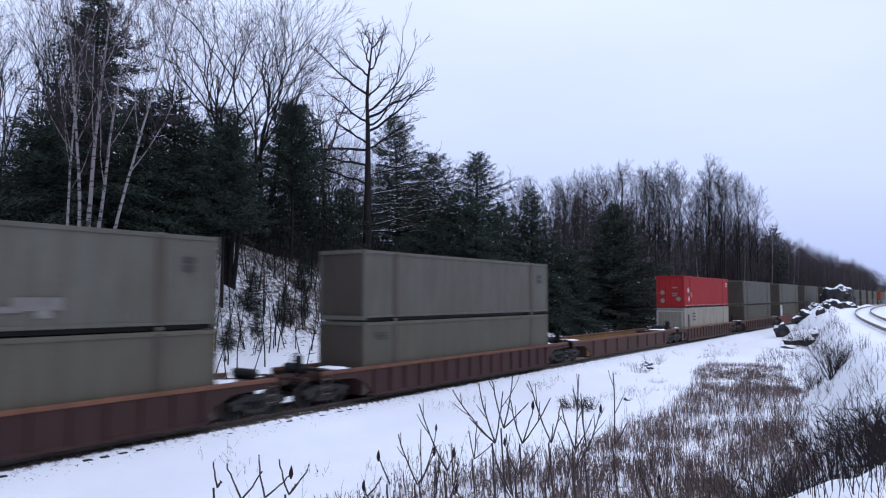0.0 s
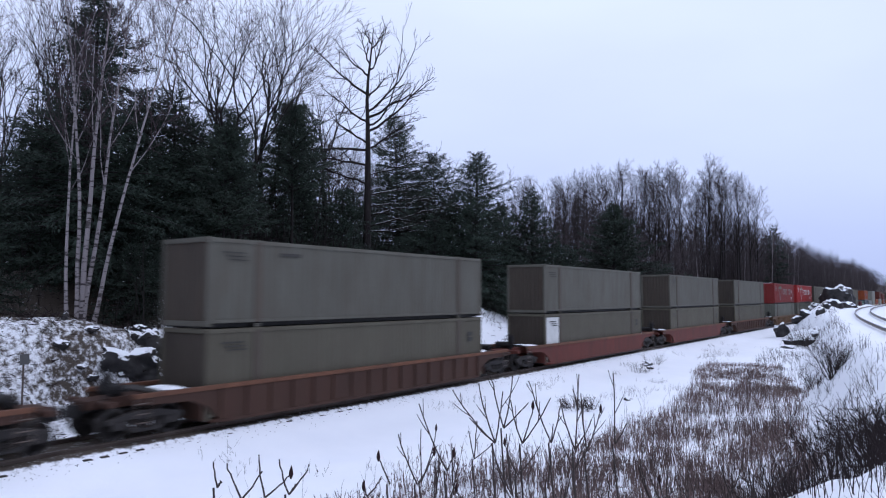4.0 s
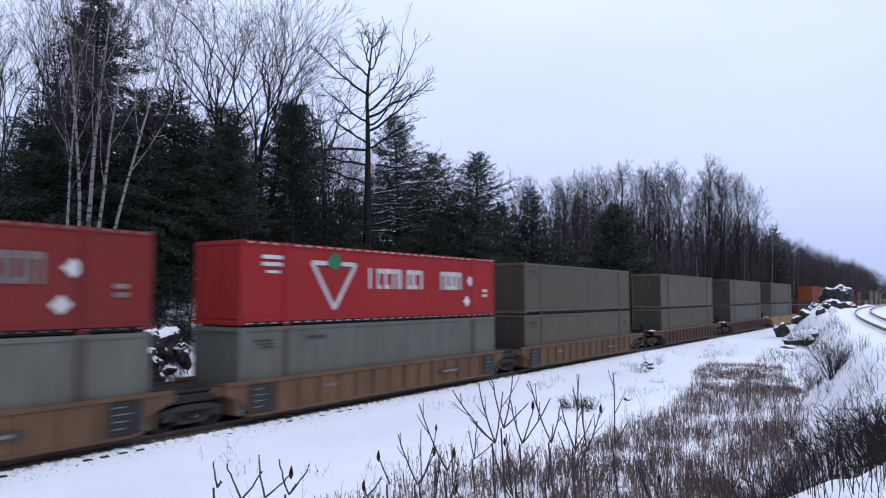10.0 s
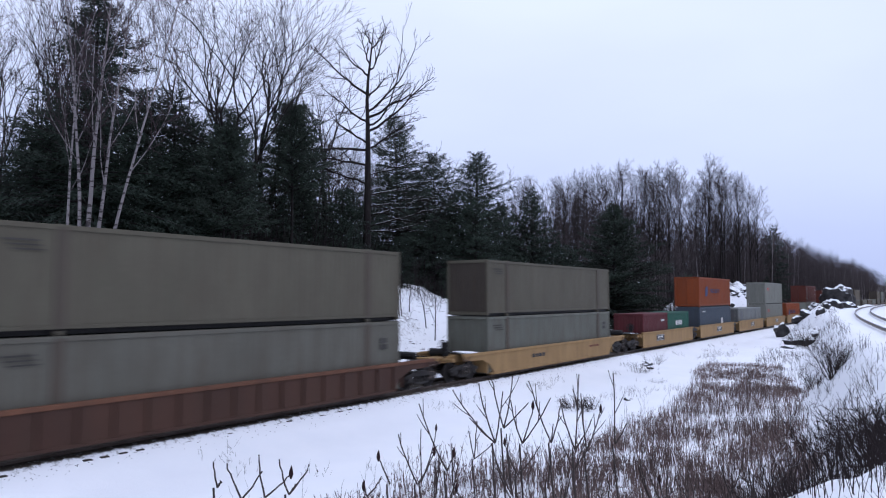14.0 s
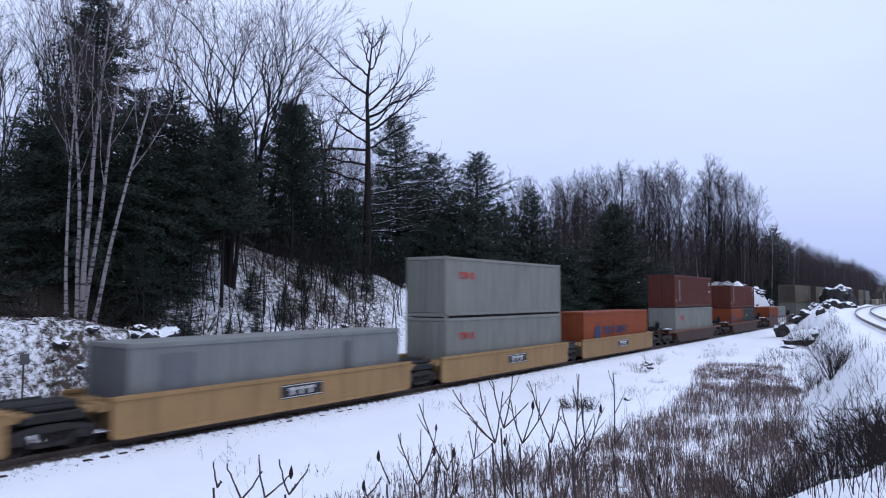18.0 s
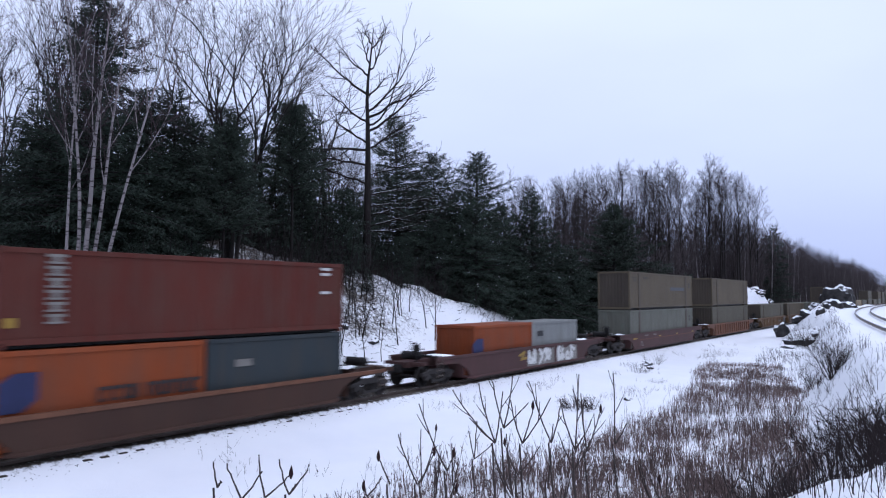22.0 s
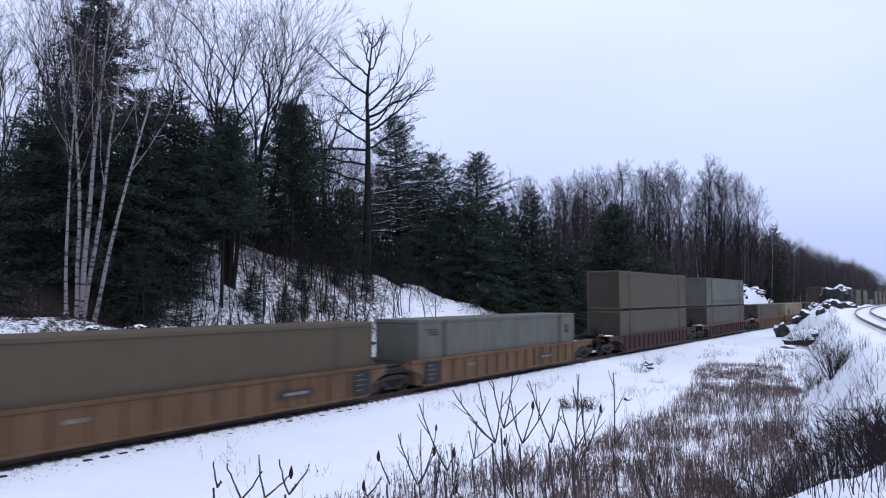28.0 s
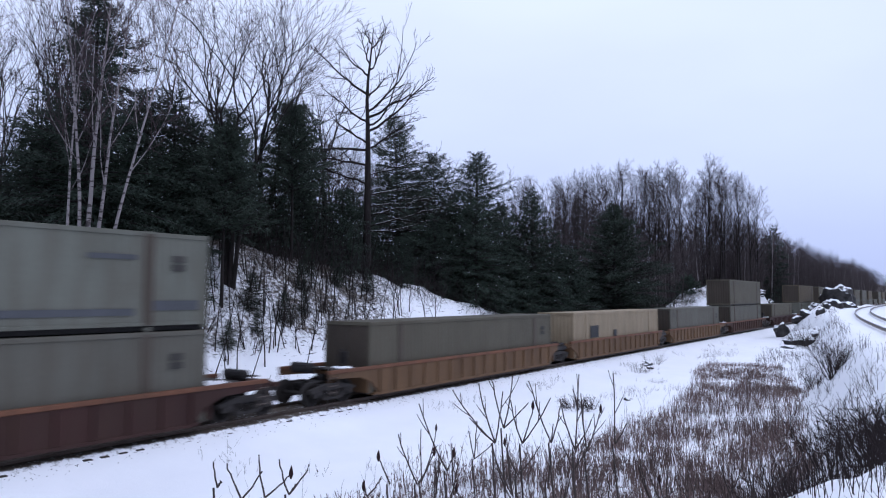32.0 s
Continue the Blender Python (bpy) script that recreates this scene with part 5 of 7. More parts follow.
def forked_tree(name, seed, height, radius, stems=((0, 0),), fork=0.4, angle=0.4, levels=7, ratio=0.78, bark_mat=None, twig_mat=None, twig_r=0.007, gnarl=0.07, lift=0.05, wild=0.55):
    """A leafless tree whose stems fork again and again into an even fan of twigs. stems: the lean of each, in x and y per metre of height."""
    rng = np.random.default_rng(seed)
    bark_mat, twig_mat = bark_mat or BARK, twig_mat or TWIG
    thing = new(name)
    boughs, twigs = [], []

    def grow(p, d, length, r, level):
        n = 4 if level < 3 else 2
        line = bend(rng, p, d, length, n, gnarl, lift)
        thin = max(r * 0.73, twig_r)
        (boughs if level < 4 else twigs).append((line, np.linspace(max(r, twig_r), thin, n + 1)))
        if level >= levels:
            return
        d = line[-1] - line[-2]
        d /= np.linalg.norm(d)
        a = np.cross(d, rng.normal(0, 1, 3))
        a /= np.linalg.norm(a)
        b = np.cross(d, a)
        kids = 3 if rng.random() < 0.15 else 2
        turn = rng.uniform(0, 6.28)
        for i in range(kids):
            turn += 6.283 / kids + rng.uniform(-0.5, 0.5)
            q = angle * rng.uniform(0.4, 1.35)
            way = math.cos(q) * d + math.sin(q) * (math.cos(turn) * a + math.sin(turn) * b)
            grow(line[-1], way, length * ratio * rng.uniform(0.75, 1.15), thin * rng.uniform(0.7, 1.0), level + 1)
        if rng.random() < wild and level + 2 <= levels:
            turn += 1.5
            q = angle * rng.uniform(1.2, 2.1)
            way = math.cos(q) * d + math.sin(q) * (math.cos(turn) * a + math.sin(turn) * b)
            grow(line[n // 2], way, length * ratio * rng.uniform(0.6, 0.9), thin * 0.55, level + 2)
    for i, (lx, ly) in enumerate(stems):
        h = height * (1 if i == 0 else rng.uniform(0.86, 1.0))
        r = radius * (1 if i == 0 else rng.uniform(0.7, 0.95))
        off = np.array((0, 0, -0.3)) if len(stems) == 1 else np.array((lx * 1.5 + rng.uniform(-0.12, 0.12), ly * 1.5 + rng.uniform(-0.12, 0.12), -0.3))
        way = np.array((lx, ly, 1.0))
        up = fork * rng.uniform(0.9, 1.1)
        line = bend(rng, off, way / np.linalg.norm(way), h * up + 0.3, 8, gnarl * 0.4, 0.03)
        rad = np.linspace(r, r * 0.7, 9)
        rad[0] *= 1.3
        piece("trunk", tubes("trunk", [(line, rad)], bark_mat, 9), thing)
        total = (1 - ratio ** (levels + 1)) / (1 - ratio) * 0.88
        for k in range(2 if i % 2 else 3):
            d = line[-1] - line[-2]
            d /= np.linalg.norm(d)
            t = rng.uniform(0, 6.28)
            q = angle * rng.uniform(0.3, 1.0)
            grow(line[-1], d + math.tan(q) * np.array((math.cos(t), math.sin(t), 0)), h * (1 - up) / total, r * 0.5, 0)
        for p, q in offshoots(rng, line, rad, 4, 0.45, 0.95, 0.8, h * 0.16, 0.2, 4, gnarl, lift, 0.35, 0.02):
            boughs.append((p, q))
            for p2, q2 in offshoots(rng, p, q, 5, 0.2, 1.0, 0.6, h * 0.07, 0.2, 2, gnarl, lift, 0.6, twig_r):
                twigs.append((p2, q2))
    piece("crown", joined("crown", [(*tube_arrays(boughs, 5), bark_mat), (*tube_arrays(twigs, 3), twig_mat)]), thing)
    return thing


def stark_tree(name, seed, trunk_top, limbs, low):
    """An old tree with few crooked limbs. limbs: (height, reach sideways, rise, early bulge); low: limbs that carry a line of snow."""
    rng = np.random.default_rng(seed)
    thing = new(name)
    side, deep = np.array((0.814, 0.581, 0.0)), np.array((-0.581, 0.814, 0.0))
    s = np.linspace(0, 1, 15)
    trunk = np.stack([0 * s, 0 * s, -0.3 + s * (trunk_top + 0.3)], 1) + np.outer(0.16 * np.sin(5.0 * s) * s + 2.2 * np.clip(s - 0.72, 0, 1) * s + 0.12 * np.sin(23.0 * s) * np.clip(s - 0.6, 0, 1), side)
    thick = 0.36 * (1 - s) ** 0.95 + 0.025
    piece("trunk", tubes("trunk", [(trunk, thick)], BARK_DARK, 9), thing)
    for i, (z0, reach, rise, bulge) in enumerate(limbs + low):
        n = 9
        t = np.linspace(0, 1, n + 1)
        k = z0 / trunk_top
        at = np.array([np.interp(k, s, trunk[:, j]) for j in range(3)])
        wob = np.cumsum(rng.normal(0, 0.07, (n + 1, 3)), 0)
        wob[0] = 0
        drift = rng.uniform(-0.5, 0.5) * abs(reach)
        line = at + np.outer(reach * (t + bulge * t * (1 - t)), side) + np.outer(drift * t, deep) + np.outer(rise * t ** (1.0 + max(bulge, 0)), (0, 0, 1.0)) + wob
        snowy = i >= len(limbs)
        r0 = (0.055 if snowy else 0.095) * (0.8 + 0.08 * abs(reach))
        rad = np.linspace(r0, 0.02, n + 1)
        limb = piece("limb", tubes("limb", [(line, rad)], BARK_DARK, 6), thing)
        one = offshoots(rng, line, rad, 7 if snowy else 8, 0.22, 1.0, 0.55, 0.3 * np.linalg.norm(line[-1] - line[0]) + 0.5, 0.4, 4, 0.09, 0.06 if not snowy else 0.02, 0.62, 0.02)
        two = []
        for p, q in one:
            two += offshoots(rng, p, q, 4, 0.25, 1.0, 0.6, 0.45 * np.linalg.norm(p[-1] - p[0]), 0.3, 3, 0.1, 0.06, 0.6, 0.013)
        tagged(piece("side_growth", joined("side_growth", [(*tube_arrays(one, 4), BARK_DARK), (*tube_arrays(two, 3), BARK_DARK)]), limb), kind="stuff")
        if snowy:
            lie = [(q[1:] + np.stack([0 * w[1:], 0 * w[1:], w[1:] * 0.8], 1), w[1:] * 0.36) for q, w in [(line, rad)] + one[::3]]
            tagged(piece("snow_line", tubes("snow_line", lie, SNOW, 4), limb), "thin line of snow", kind="stuff")
    return thing


def blades(centres, ways, lengths, widths, material, rng):
    """Many thin pointed blades as one mesh: each a bent diamond of two faces."""
    n = len(centres)
    ways = ways / (np.linalg.norm(ways, axis=1, keepdims=True) + 1e-9)
    side = np.cross(ways, rng.normal(0, 1, (n, 3)))
    side /= np.linalg.norm(side, axis=1, keepdims=True) + 1e-9
    L, W = np.asarray(lengths)[:, None], np.asarray(widths)[:, None]
    a, b = centres, centres + ways * L
    mid = centres + ways * L * 0.45
    up = np.cross(ways, side) * W * 0.35
    v = np.stack([a, mid + side * W * 0.5 + up, b, mid - side * W * 0.5 + up], 1).reshape(-1, 3)
    f = np.arange(n * 4).reshape(n, 4)
    return v, f, material


def conifer(name, seed, height, radius, base=0.06, droop=-0.12, step=0.42, per=6, dense=1.0, mat=None, snow=0.0, shape=1.0, ragged=0.18, trunk_r=None, blade=(0.3, 0.058)):
    """A spruce, fir or pine: trunk, boughs in whorls, and sprays of needles along each bough."""
    rng = np.random.default_rng(seed)
    mat = mat or NEEDLES
    thing = new(name)
    r0 = trunk_r or height * 0.012
    line = bend(rng, (0, 0, -0.3), (0, 0, 1.0), height + 0.3, 10, 0.012, 0.05)
    piece("trunk", tubes("trunk", [(line, np.linspace(r0 * 1.2, 0.015, 11))], BARK_DARK, 7), thing)
    boughs, C, D, S = [], [], [], []
    z = height * base
    while z < height * 0.985:
        t = z / height
        k = min(int((z + 0.3) / (height + 0.3) * 10), 9)
        f = (z + 0.3) / (height + 0.3) * 10 - k
        at = line[k] * (1 - f) + line[k + 1] * f
        reach = radius * ((1 - t) ** shape) * (0.35 + 0.65 * min(1.0, (t + 0.06) / 0.16)) + 0.12
        n = max(3, int(per * (0.6 + 0.4 * (1 - t)) + rng.uniform(-0.5, 0.9)))
        spin = rng.uniform(0, 6.28)
        for i in range(n):
            a = spin + 6.283 * i / n + rng.uniform(-0.3, 0.3)
            L = reach * (1 + rng.normal(0, ragged))
            if L < 0.1:
                continue
            rise = 0.1 + 0.65 * t ** 2
            p = bend(rng, at + (0, 0, rng.uniform(-0.15, 0.15)), (math.cos(a), math.sin(a), rise), L, 5, 0.05, droop * (1 - t))
            boughs.append((p, np.linspace(0.008 + 0.012 * L, 0.006, 6)))
            m = max(3, int(L / 0.1 * dense))
            u = (rng.uniform(0.12, 1.0, m)) * 5
            kk = np.minimum(u.astype(int), 4)
            ff = (u - kk)[:, None]
            q = p[kk] * (1 - ff) + p[kk + 1] * ff
            ax = p[kk + 1] - p[kk]
            ax = ax / (np.linalg.norm(ax, axis=1, keepdims=True) + 1e-9)
            lat = np.cross(ax, (0, 0, 1.0))
            sgn = rng.choice([-1.0, 1.0], m)[:, None]
            wide = (0.1 + 0.16 * L * (1 - u / 5.6))[:, None] * rng.uniform(0.1, 1.0, (m, 1))
            centre = q + lat * sgn * wide + ax * wide * 0.6 + rng.normal(0, 0.05, (m, 3)) - np.array((0, 0, 0.12)) * wide
            for _ in range(2):
                C.append(centre + rng.normal(0, 0.06, (m, 3)))
                D.append(ax * 0.7 + lat * sgn * 0.7 + rng.normal(0, 0.4, (m, 3)) + np.array((0, 0, -0.22)))
            if snow > 0:
                keep = rng.random(m) < 0.15 * snow * (0.4 + 0.9 * u / 5)
                S.append(centre[keep] + np.array((0, 0, 0.05)))
        z += step * (0.75 + 0.5 * rng.random()) * (1 - 0.45 * t)
    C, D = np.concatenate(C), np.concatenate(D)
    n = len(C)
    needles = blades(C, D, blade[0] * rng.uniform(0.6, 1.3, n), blade[1] * rng.uniform(0.7, 1.4, n), mat, rng)
    piece("crown", joined("crown", [(*tube_arrays(boughs, 3), BARK_DARK), needles]), thing)
    if snow > 0:
        S = np.concatenate(S)
        n = len(S)
        piece("snow_dusting", joined("snow_dusting", [blades(S, np.stack([rng.normal(0, 1, n), rng.normal(0, 1, n), rng.normal(0, 0.15, n)], 1), rng.uniform(0.12, 0.36, n),
                                     rng.uniform(0.025, 0.06, n), SNOW, rng)]), thing, label="thin dusting of snow")["kind"] = "stuff"
    return thing


def plant(thing, x, y, label, category="tree", group="", turn=0.0, sink=0.0):
    thing.matrix_basis = pose(x, y, zat(x, y) - sink, 0, 0, turn)
    return tagged(thing, label, category, group)


def again(thing, x, y, turn, size=1.0, sink=0.1):
    """Another tree of the same growth, turned and a little larger or smaller."""
    c = copy_thing(thing, pose(x, y, zat(x, y) - sink, 0, 0, turn))
    c.scale = (size, size, size)
    return c


# ---------------------------------------------------------------- the wood beyond the track
def far_trees(name, spots, seed, tall, twig_r):
    """A stand of distant leafless trees in one mesh."""
    rng = np.random.default_rng(seed)
    trunks, limbs, twigs = [], [], []
    for (x, y), z in zip(spots, ground_z(*np.array(spots).T)):
        h = tall * rng.uniform(0.7, 1.08)
        line = bend(rng, (x, y, z - 0.3), (rng.normal(0, 0.04), rng.normal(0, 0.04), 1), h, 4, 0.03, 0.02)
        rad = np.linspace(h * 0.009, 0.02, 5)
        trunks.append((line, rad))
        one = offshoots(rng, line, rad, 11, 0.25, 1.0, 0.6, h * 0.27, 0.5, 2, 0.1, 0.12, 0.5, 0.03)
        limbs += one
        for p, q in one:
            twigs += offshoots(rng, p, q, 6, 0.15, 1.0, 0.6, h * 0.1, 0.3, 1, 0.1, 0.1, 0.6, twig_r)
    pale = [(*tube_arrays(trunks[::9], 4), BIRCH)]
    trunks = [t for i, t in enumerate(trunks) if i % 9]
    me = joined(name, [(*tube_arrays(trunks, 4), BARK), (*tube_arrays(limbs, 3), TWIG_HAZED), (*tube_arrays(twigs, 3), TWIG_HAZED)] + pale)
    return new(name, me)


def build_wood():
    # white birches on the rocky shelf
    ax, ay = 0.814, 0.581
    plant(bare_tree("birch_tree", 3, 15.5, 0.125, ((0.06 * ax, 0.06 * ay), (0.105 * ax, 0.105 * ay), (0.2 * ax, 0.2 * ay)), 0.42, 7, 5, 6, 4, 0.24, 0.5, 0.1, BIRCH, TWIG_PALE, 0.005, 0.5, gnarl=0.05),
          -27.95, 14.2, "clump of three white-barked birches leaning apart, leafless", "tree", "birches")
    plant(bare_tree("birch_tree", 5, 15.0, 0.1, ((-0.03 * ax, -0.03 * ay), (-0.16 * ax, -0.16 * ay)), 0.4, 9, 5, 6, 4, 0.24, 0.5, 0.1, BIRCH, TWIG_PALE, 0.005, 0.5, gnarl=0.06),
          -28.02, 14.03, "pair of slender white-barked birches, leafless", "tree", "birches")
    # the tall spruce behind them and its neighbours
    s1 = plant(conifer("spruce_tree", 11, 15.8, 4.4, 0.03, -0.1, 0.33, 7, 1.9, shape=0.85, ragged=0.36), -34.5, 17.6, "tall dark green spruce, dense to the ground", "tree", "spruces")
    s2 = plant(conifer("spruce_tree", 12, 9.6, 4.0, 0.03, -0.1, 0.36, 7, 1.4, shape=0.7, ragged=0.3), -36.0, 21.5, "dark green spruce in the wood", "tree", "spruces", 40)
    s3 = plant(conifer("spruce_tree", 13, 9.0, 3.8, 0.02, -0.1, 0.36, 7, 1.4, snow=0.03, shape=0.65, ragged=0.3), -39.5, 23.0, "young dark green spruce dusted with snow", "tree", "spruces")
    # pines with broad dark heads
    plant(conifer("pine_tree", 21, 10.0, 3.9, 0.12, -0.02, 0.36, 8, 2.2, PINE, 0, 0.5, 0.22, 0.17, (0.28, 0.05)), -40.0, 29.9, "dark bushy-headed pine in the wood", "tree", "pines")
    plant(conifer("pine_tree", 22, 13.2, 3.9, 0.15, -0.02, 0.36, 8, 2.2, PINE, 0, 0.45, 0.22, 0.18, (0.28, 0.05)), -41.6, 37.9, "dark bushy-headed pine in the wood", "tree", "pines")
    plant(conifer("pine_tree", 23, 9.7, 2.6, 0.42, 0.0, 0.3, 9, 2.6, PINE, 0, 0.42, 0.22, 0.09, (0.26, 0.045)), -31.6, 23.6, "bushy-headed dark pine before bare maples", "tree", "pines")
    plant(conifer("pine_tree", 24, 10.7, 2.8, 0.46, 0.0, 0.3, 9, 2.6, PINE, 0, 0.42, 0.25, 0.1, (0.26, 0.045)), -35.7, 32.2, "bushy-headed dark pine before bare maples", "tree", "pines")
    # bare maples that rise over the pines
    plant(forked_tree("maple_tree", 31, 18.4, 0.2, ((-0.04 * ax, -0.04 * ay), (0.05 * ax, 0.05 * ay), (0.2 * ax, 0.2 * ay)), 0.42, 0.4, 6, 0.82, BARK_DARK, TWIG, 0.008, 0.11, 0.03, 0.45), -33.0, 25.0,
          "three-stemmed leafless maple with a fan of fine twigs", "tree", "bare trees", sink=0.6)
    plant(forked_tree("maple_tree", 32, 19.2, 0.21, ((-0.02 * ax, -0.02 * ay), (0.1 * ax, 0.1 * ay)), 0.42, 0.4, 6, 0.82, BARK_DARK, TWIG, 0.009, 0.11, 0.03, 0.45), -39.2, 32.4,
          "two-stemmed leafless maple with a fan of fine twigs", "tree", "bare trees", sink=0.6)
    plant(forked_tree("maple_tree", 33, 17.5, 0.22, ((0.03 * ax, 0.03 * ay),), 0.45, 0.4, 5, 0.82, BARK_DARK, TWIG, 0.009, 0.11, 0.03, 0.45), -40.2, 39.6,
          "slender leafless maple with a fan of fine twigs", "tree", "bare trees", sink=0.4)
    # the stark tree with few thick limbs
    right = [(12.3, 2.8, 8.6, 0.8), (11.8, 5.2, 3.8, 0.1), (10.4, 3.8, 2.5, 0.1), (13.4, 4.1, 6.2, 0.5), (14.6, 2.0, 2.1, 0.2), (16.8, 1.4, 3.2, 0.4), (18.3, 1.1, 1.7, 0.2), (18.9, -0.5, 1.6, 0.3), (12.9, 4.8, 2.9, 0.2)]
    left = [(14.8, -4.3, 3.7, 0.1), (12.6, -4.0, 3.0, 0.1), (10.8, -3.6, 2.8, 0.1), (9.0, -5.0, 0.3, 0.0), (16.3, -2.4, 2.9, 0.3), (17.3, -0.8, 2.4, 0.2), (7.6, -4.2, 1.5, 0.1), (10.3, -6.2, -0.4, 0.0)]
    low = [(6.5, 5.0, 1.4, 0.0), (4.9, 5.5, 1.8, -0.1), (4.1, 6.9, 1.8, -0.2), (3.7, 5.7, 1.0, -0.1), (5.6, 4.4, 0.5, 0.0), (8.2, 5.2, 1.2, 0.0)]
    plant(stark_tree("bare_oak", 43, 20.2, left + right, low), -37.0, 41.3, "stark leafless tree with crooked limbs, the low ones snow-lined", "tree", "bare trees")
    # conifers along the slope of the knoll
    for i, (x, y, h, r, label, snow) in enumerate(((-42.5, 51.8, 17.2, 6.6, "dark spruce behind bare limbs", 0.04), (-36.8, 57.3, 15.2, 6.0, "tall dark fir with a ragged top", 0.03),
                                                   (-32.6, 60.9, 13.5, 5.6, "narrow spruce dusted with snow", 0.12), (-34.5, 53.5, 9.5, 4.0, "dark spruce dusted with snow", 0.1),
                                                   (-38.0, 64.0, 12.8, 4.6, "dark spruce in the wood", 0.06), (-31.0, 66.0, 8.5, 3.6, "young spruce dusted with snow", 0.1))):
        plant(conifer("spruce_tree", 50 + i, h * 1.04, r * 1.12, 0.03, -0.12, 0.34, 7, 1.6, None, snow, (0.8, 0.75, 1.05, 0.7, 0.75, 0.75)[i], 0.28), x, y, label, "tree", "spruces")
    plant(conifer("pine_tree", 61, 15.0, 8.2, 0.04, -0.03, 0.36, 8, 2.0, PINE, 0.02, 0.85, 0.2, 0.16, (0.34, 0.06)), -30.5, 77.0, "broad dark green pine beside the track", "tree", "pines")
    plant(conifer("spruce_tree", 62, 14.3, 6.6, 0.03, -0.1, 0.36, 7, 1.5, None, 0.03, 0.7, 0.3), -39.5, 54.5, "dark spruce at the knoll's edge", "tree", "spruces")
    plant(conifer("spruce_tree", 63, 21.9 - zat(-33.0, 185), 5.2, 0.03, -0.1, 0.6, 6, 0.7, None, 0.0, 0.8, 0.35, blade=(0.6, 0.13)), -33.0, 185, "lone dark spruce among bare trees far down the line", "tree", "spruces")
    plant(conifer("spruce_tree", 64, 7.6 - zat(-34.0, 118), 2.4, 0.03, -0.1, 0.4, 6, 1.2, None, 0.0, 0.7, 0.3, blade=(0.5, 0.13)), -34.0, 118, "small dark spruce beside a snowy outcrop", "tree", "spruces")
    # slim bare trees, copied through the wood
    b1 = plant(forked_tree("bare_tree", 71, 16.5, 0.11, ((0.0, 0.0),), 0.42, 0.32, 5, 0.84, BARK, TWIG, 0.007, wild=0.4), -44.0, 12.0, "slim leafless tree in the wood", "tree", "bare trees")
    b2 = plant(forked_tree("bare_tree", 72, 17.0, 0.12, ((0.02, 0.02), (-0.04, 0.05)), 0.42, 0.32, 5, 0.84, BARK, TWIG, 0.007, wild=0.4), -43.0, 20.0, "twin-stemmed leafless tree in the wood", "tree", "bare trees")
    b3 = plant(bare_tree("bare_tree", 73, 13.0, 0.11, ((0.03, -0.02),), 0.2, 13, 5, 5, 2, 0.28, 0.75, 0.08, BARK_DARK, TWIG, 0.008), -41.0, 16.0, "young leafless tree in the wood", "tree", "bare trees")
    b4 = plant(bare_tree("poplar_tree", 74, 21.0, 0.19, ((0.0, 0.0),), 0.34, 24, 7, 6, 0, 0.25, 0.62, 0.1, BARK_DARK, TWIG_HAZED, 0.013, 0.42, gnarl=0.06, top=0.3), -39.0, 118.0,
               "tall leafless poplar with a rounded crown", "tree", "poplars")
    b5 = plant(bare_tree("poplar_tree", 75, 21.6, 0.2, ((0.01, -0.02),), 0.3, 24, 7, 6, 0, 0.26, 0.66, 0.1, BARK_DARK, TWIG_HAZED, 0.013, 0.42, gnarl=0.06, top=0.3), -37.0, 126.0,
               "tall leafless poplar with a rounded crown", "tree", "poplars")
    rng = random.Random(9)
    slim = (b1, b2, b3)
    # left of the birches and behind the pines
    for i in range(32):
        again(rng.choice(slim), rng.uniform(-64, -40), rng.uniform(4, 62), rng.uniform(0, 360), rng.uniform(0.8, 1.12))
    for i in range(4):
        again(rng.choice(slim), rng.uniform(-37, -32), rng.uniform(3, 8), rng.uniform(0, 360), rng.uniform(0.75, 1.0))
    for x, y in ((-44, 21), (-47, 21), (-50, 24), (-46, 23.5), (-52, 25)):
        again(rng.choice(slim), x, y, rng.uniform(0, 360), rng.uniform(0.8, 1.05))
    for x, y, k in ((-48, 20.6, 0.95), (-45, 20.4, 0.9), (-36.1, 23.4, 1.0), (-40.5, 27.6, 0.95), (-43.5, 22.6, 1.1)):
        again(s2, x, y, rng.uniform(0, 360), k)
    for x, y, k in ((-45, 21.4, 0.85), (-48, 23.2, 1.0), (-41.5, 19.0, 0.7), (-50, 26.0, 1.0)):
        again(s3, x, y, rng.uniform(0, 360), k)
    for i in range(34):
        x, y = rng.uniform(-62, -36), rng.uniform(6, 66)
        again(rng.choice((s2, s3)), x - 0.12 * y, y, rng.uniform(0, 360), rng.uniform(0.5, 1.0))
    for x, y, k in ((-46.5, 47.0, 0.92), (-44.5, 44.5, 0.85), (-47.5, 50.5, 0.9), (-48.5, 55.0, 0.85), (-45.0, 57.0, 0.8), (-49.0, 60.0, 0.85), (-44.5, 49.0, 0.75)):
        again(rng.choice(slim), x, y, rng.uniform(0, 360), k)
    for x, y, k in ((-34.0, 20.5, 0.75), (-35.2, 22.8, 0.7), (-31.2, 18.0, 0.45), (-33.0, 19.0, 0.6), (-31.5, 19.5, 0.35), (-32.5, 22.0, 0.5), (-33.5, 12.5, 0.6), (-36.5, 9.5, 0.8), (-37.0, 32.0, 0.6), (-40.0, 45.0, 0.6), (-38.0, 47.5, 0.5), (-35.5, 37.5, 0.45), (-37.5, 39.0, 0.7), (-39.0, 36.0, 0.7), (-36.0, 44.0, 0.45), (-41.5, 33.0, 0.8)):
        again(s3, x, y, rng.uniform(0, 360), k)
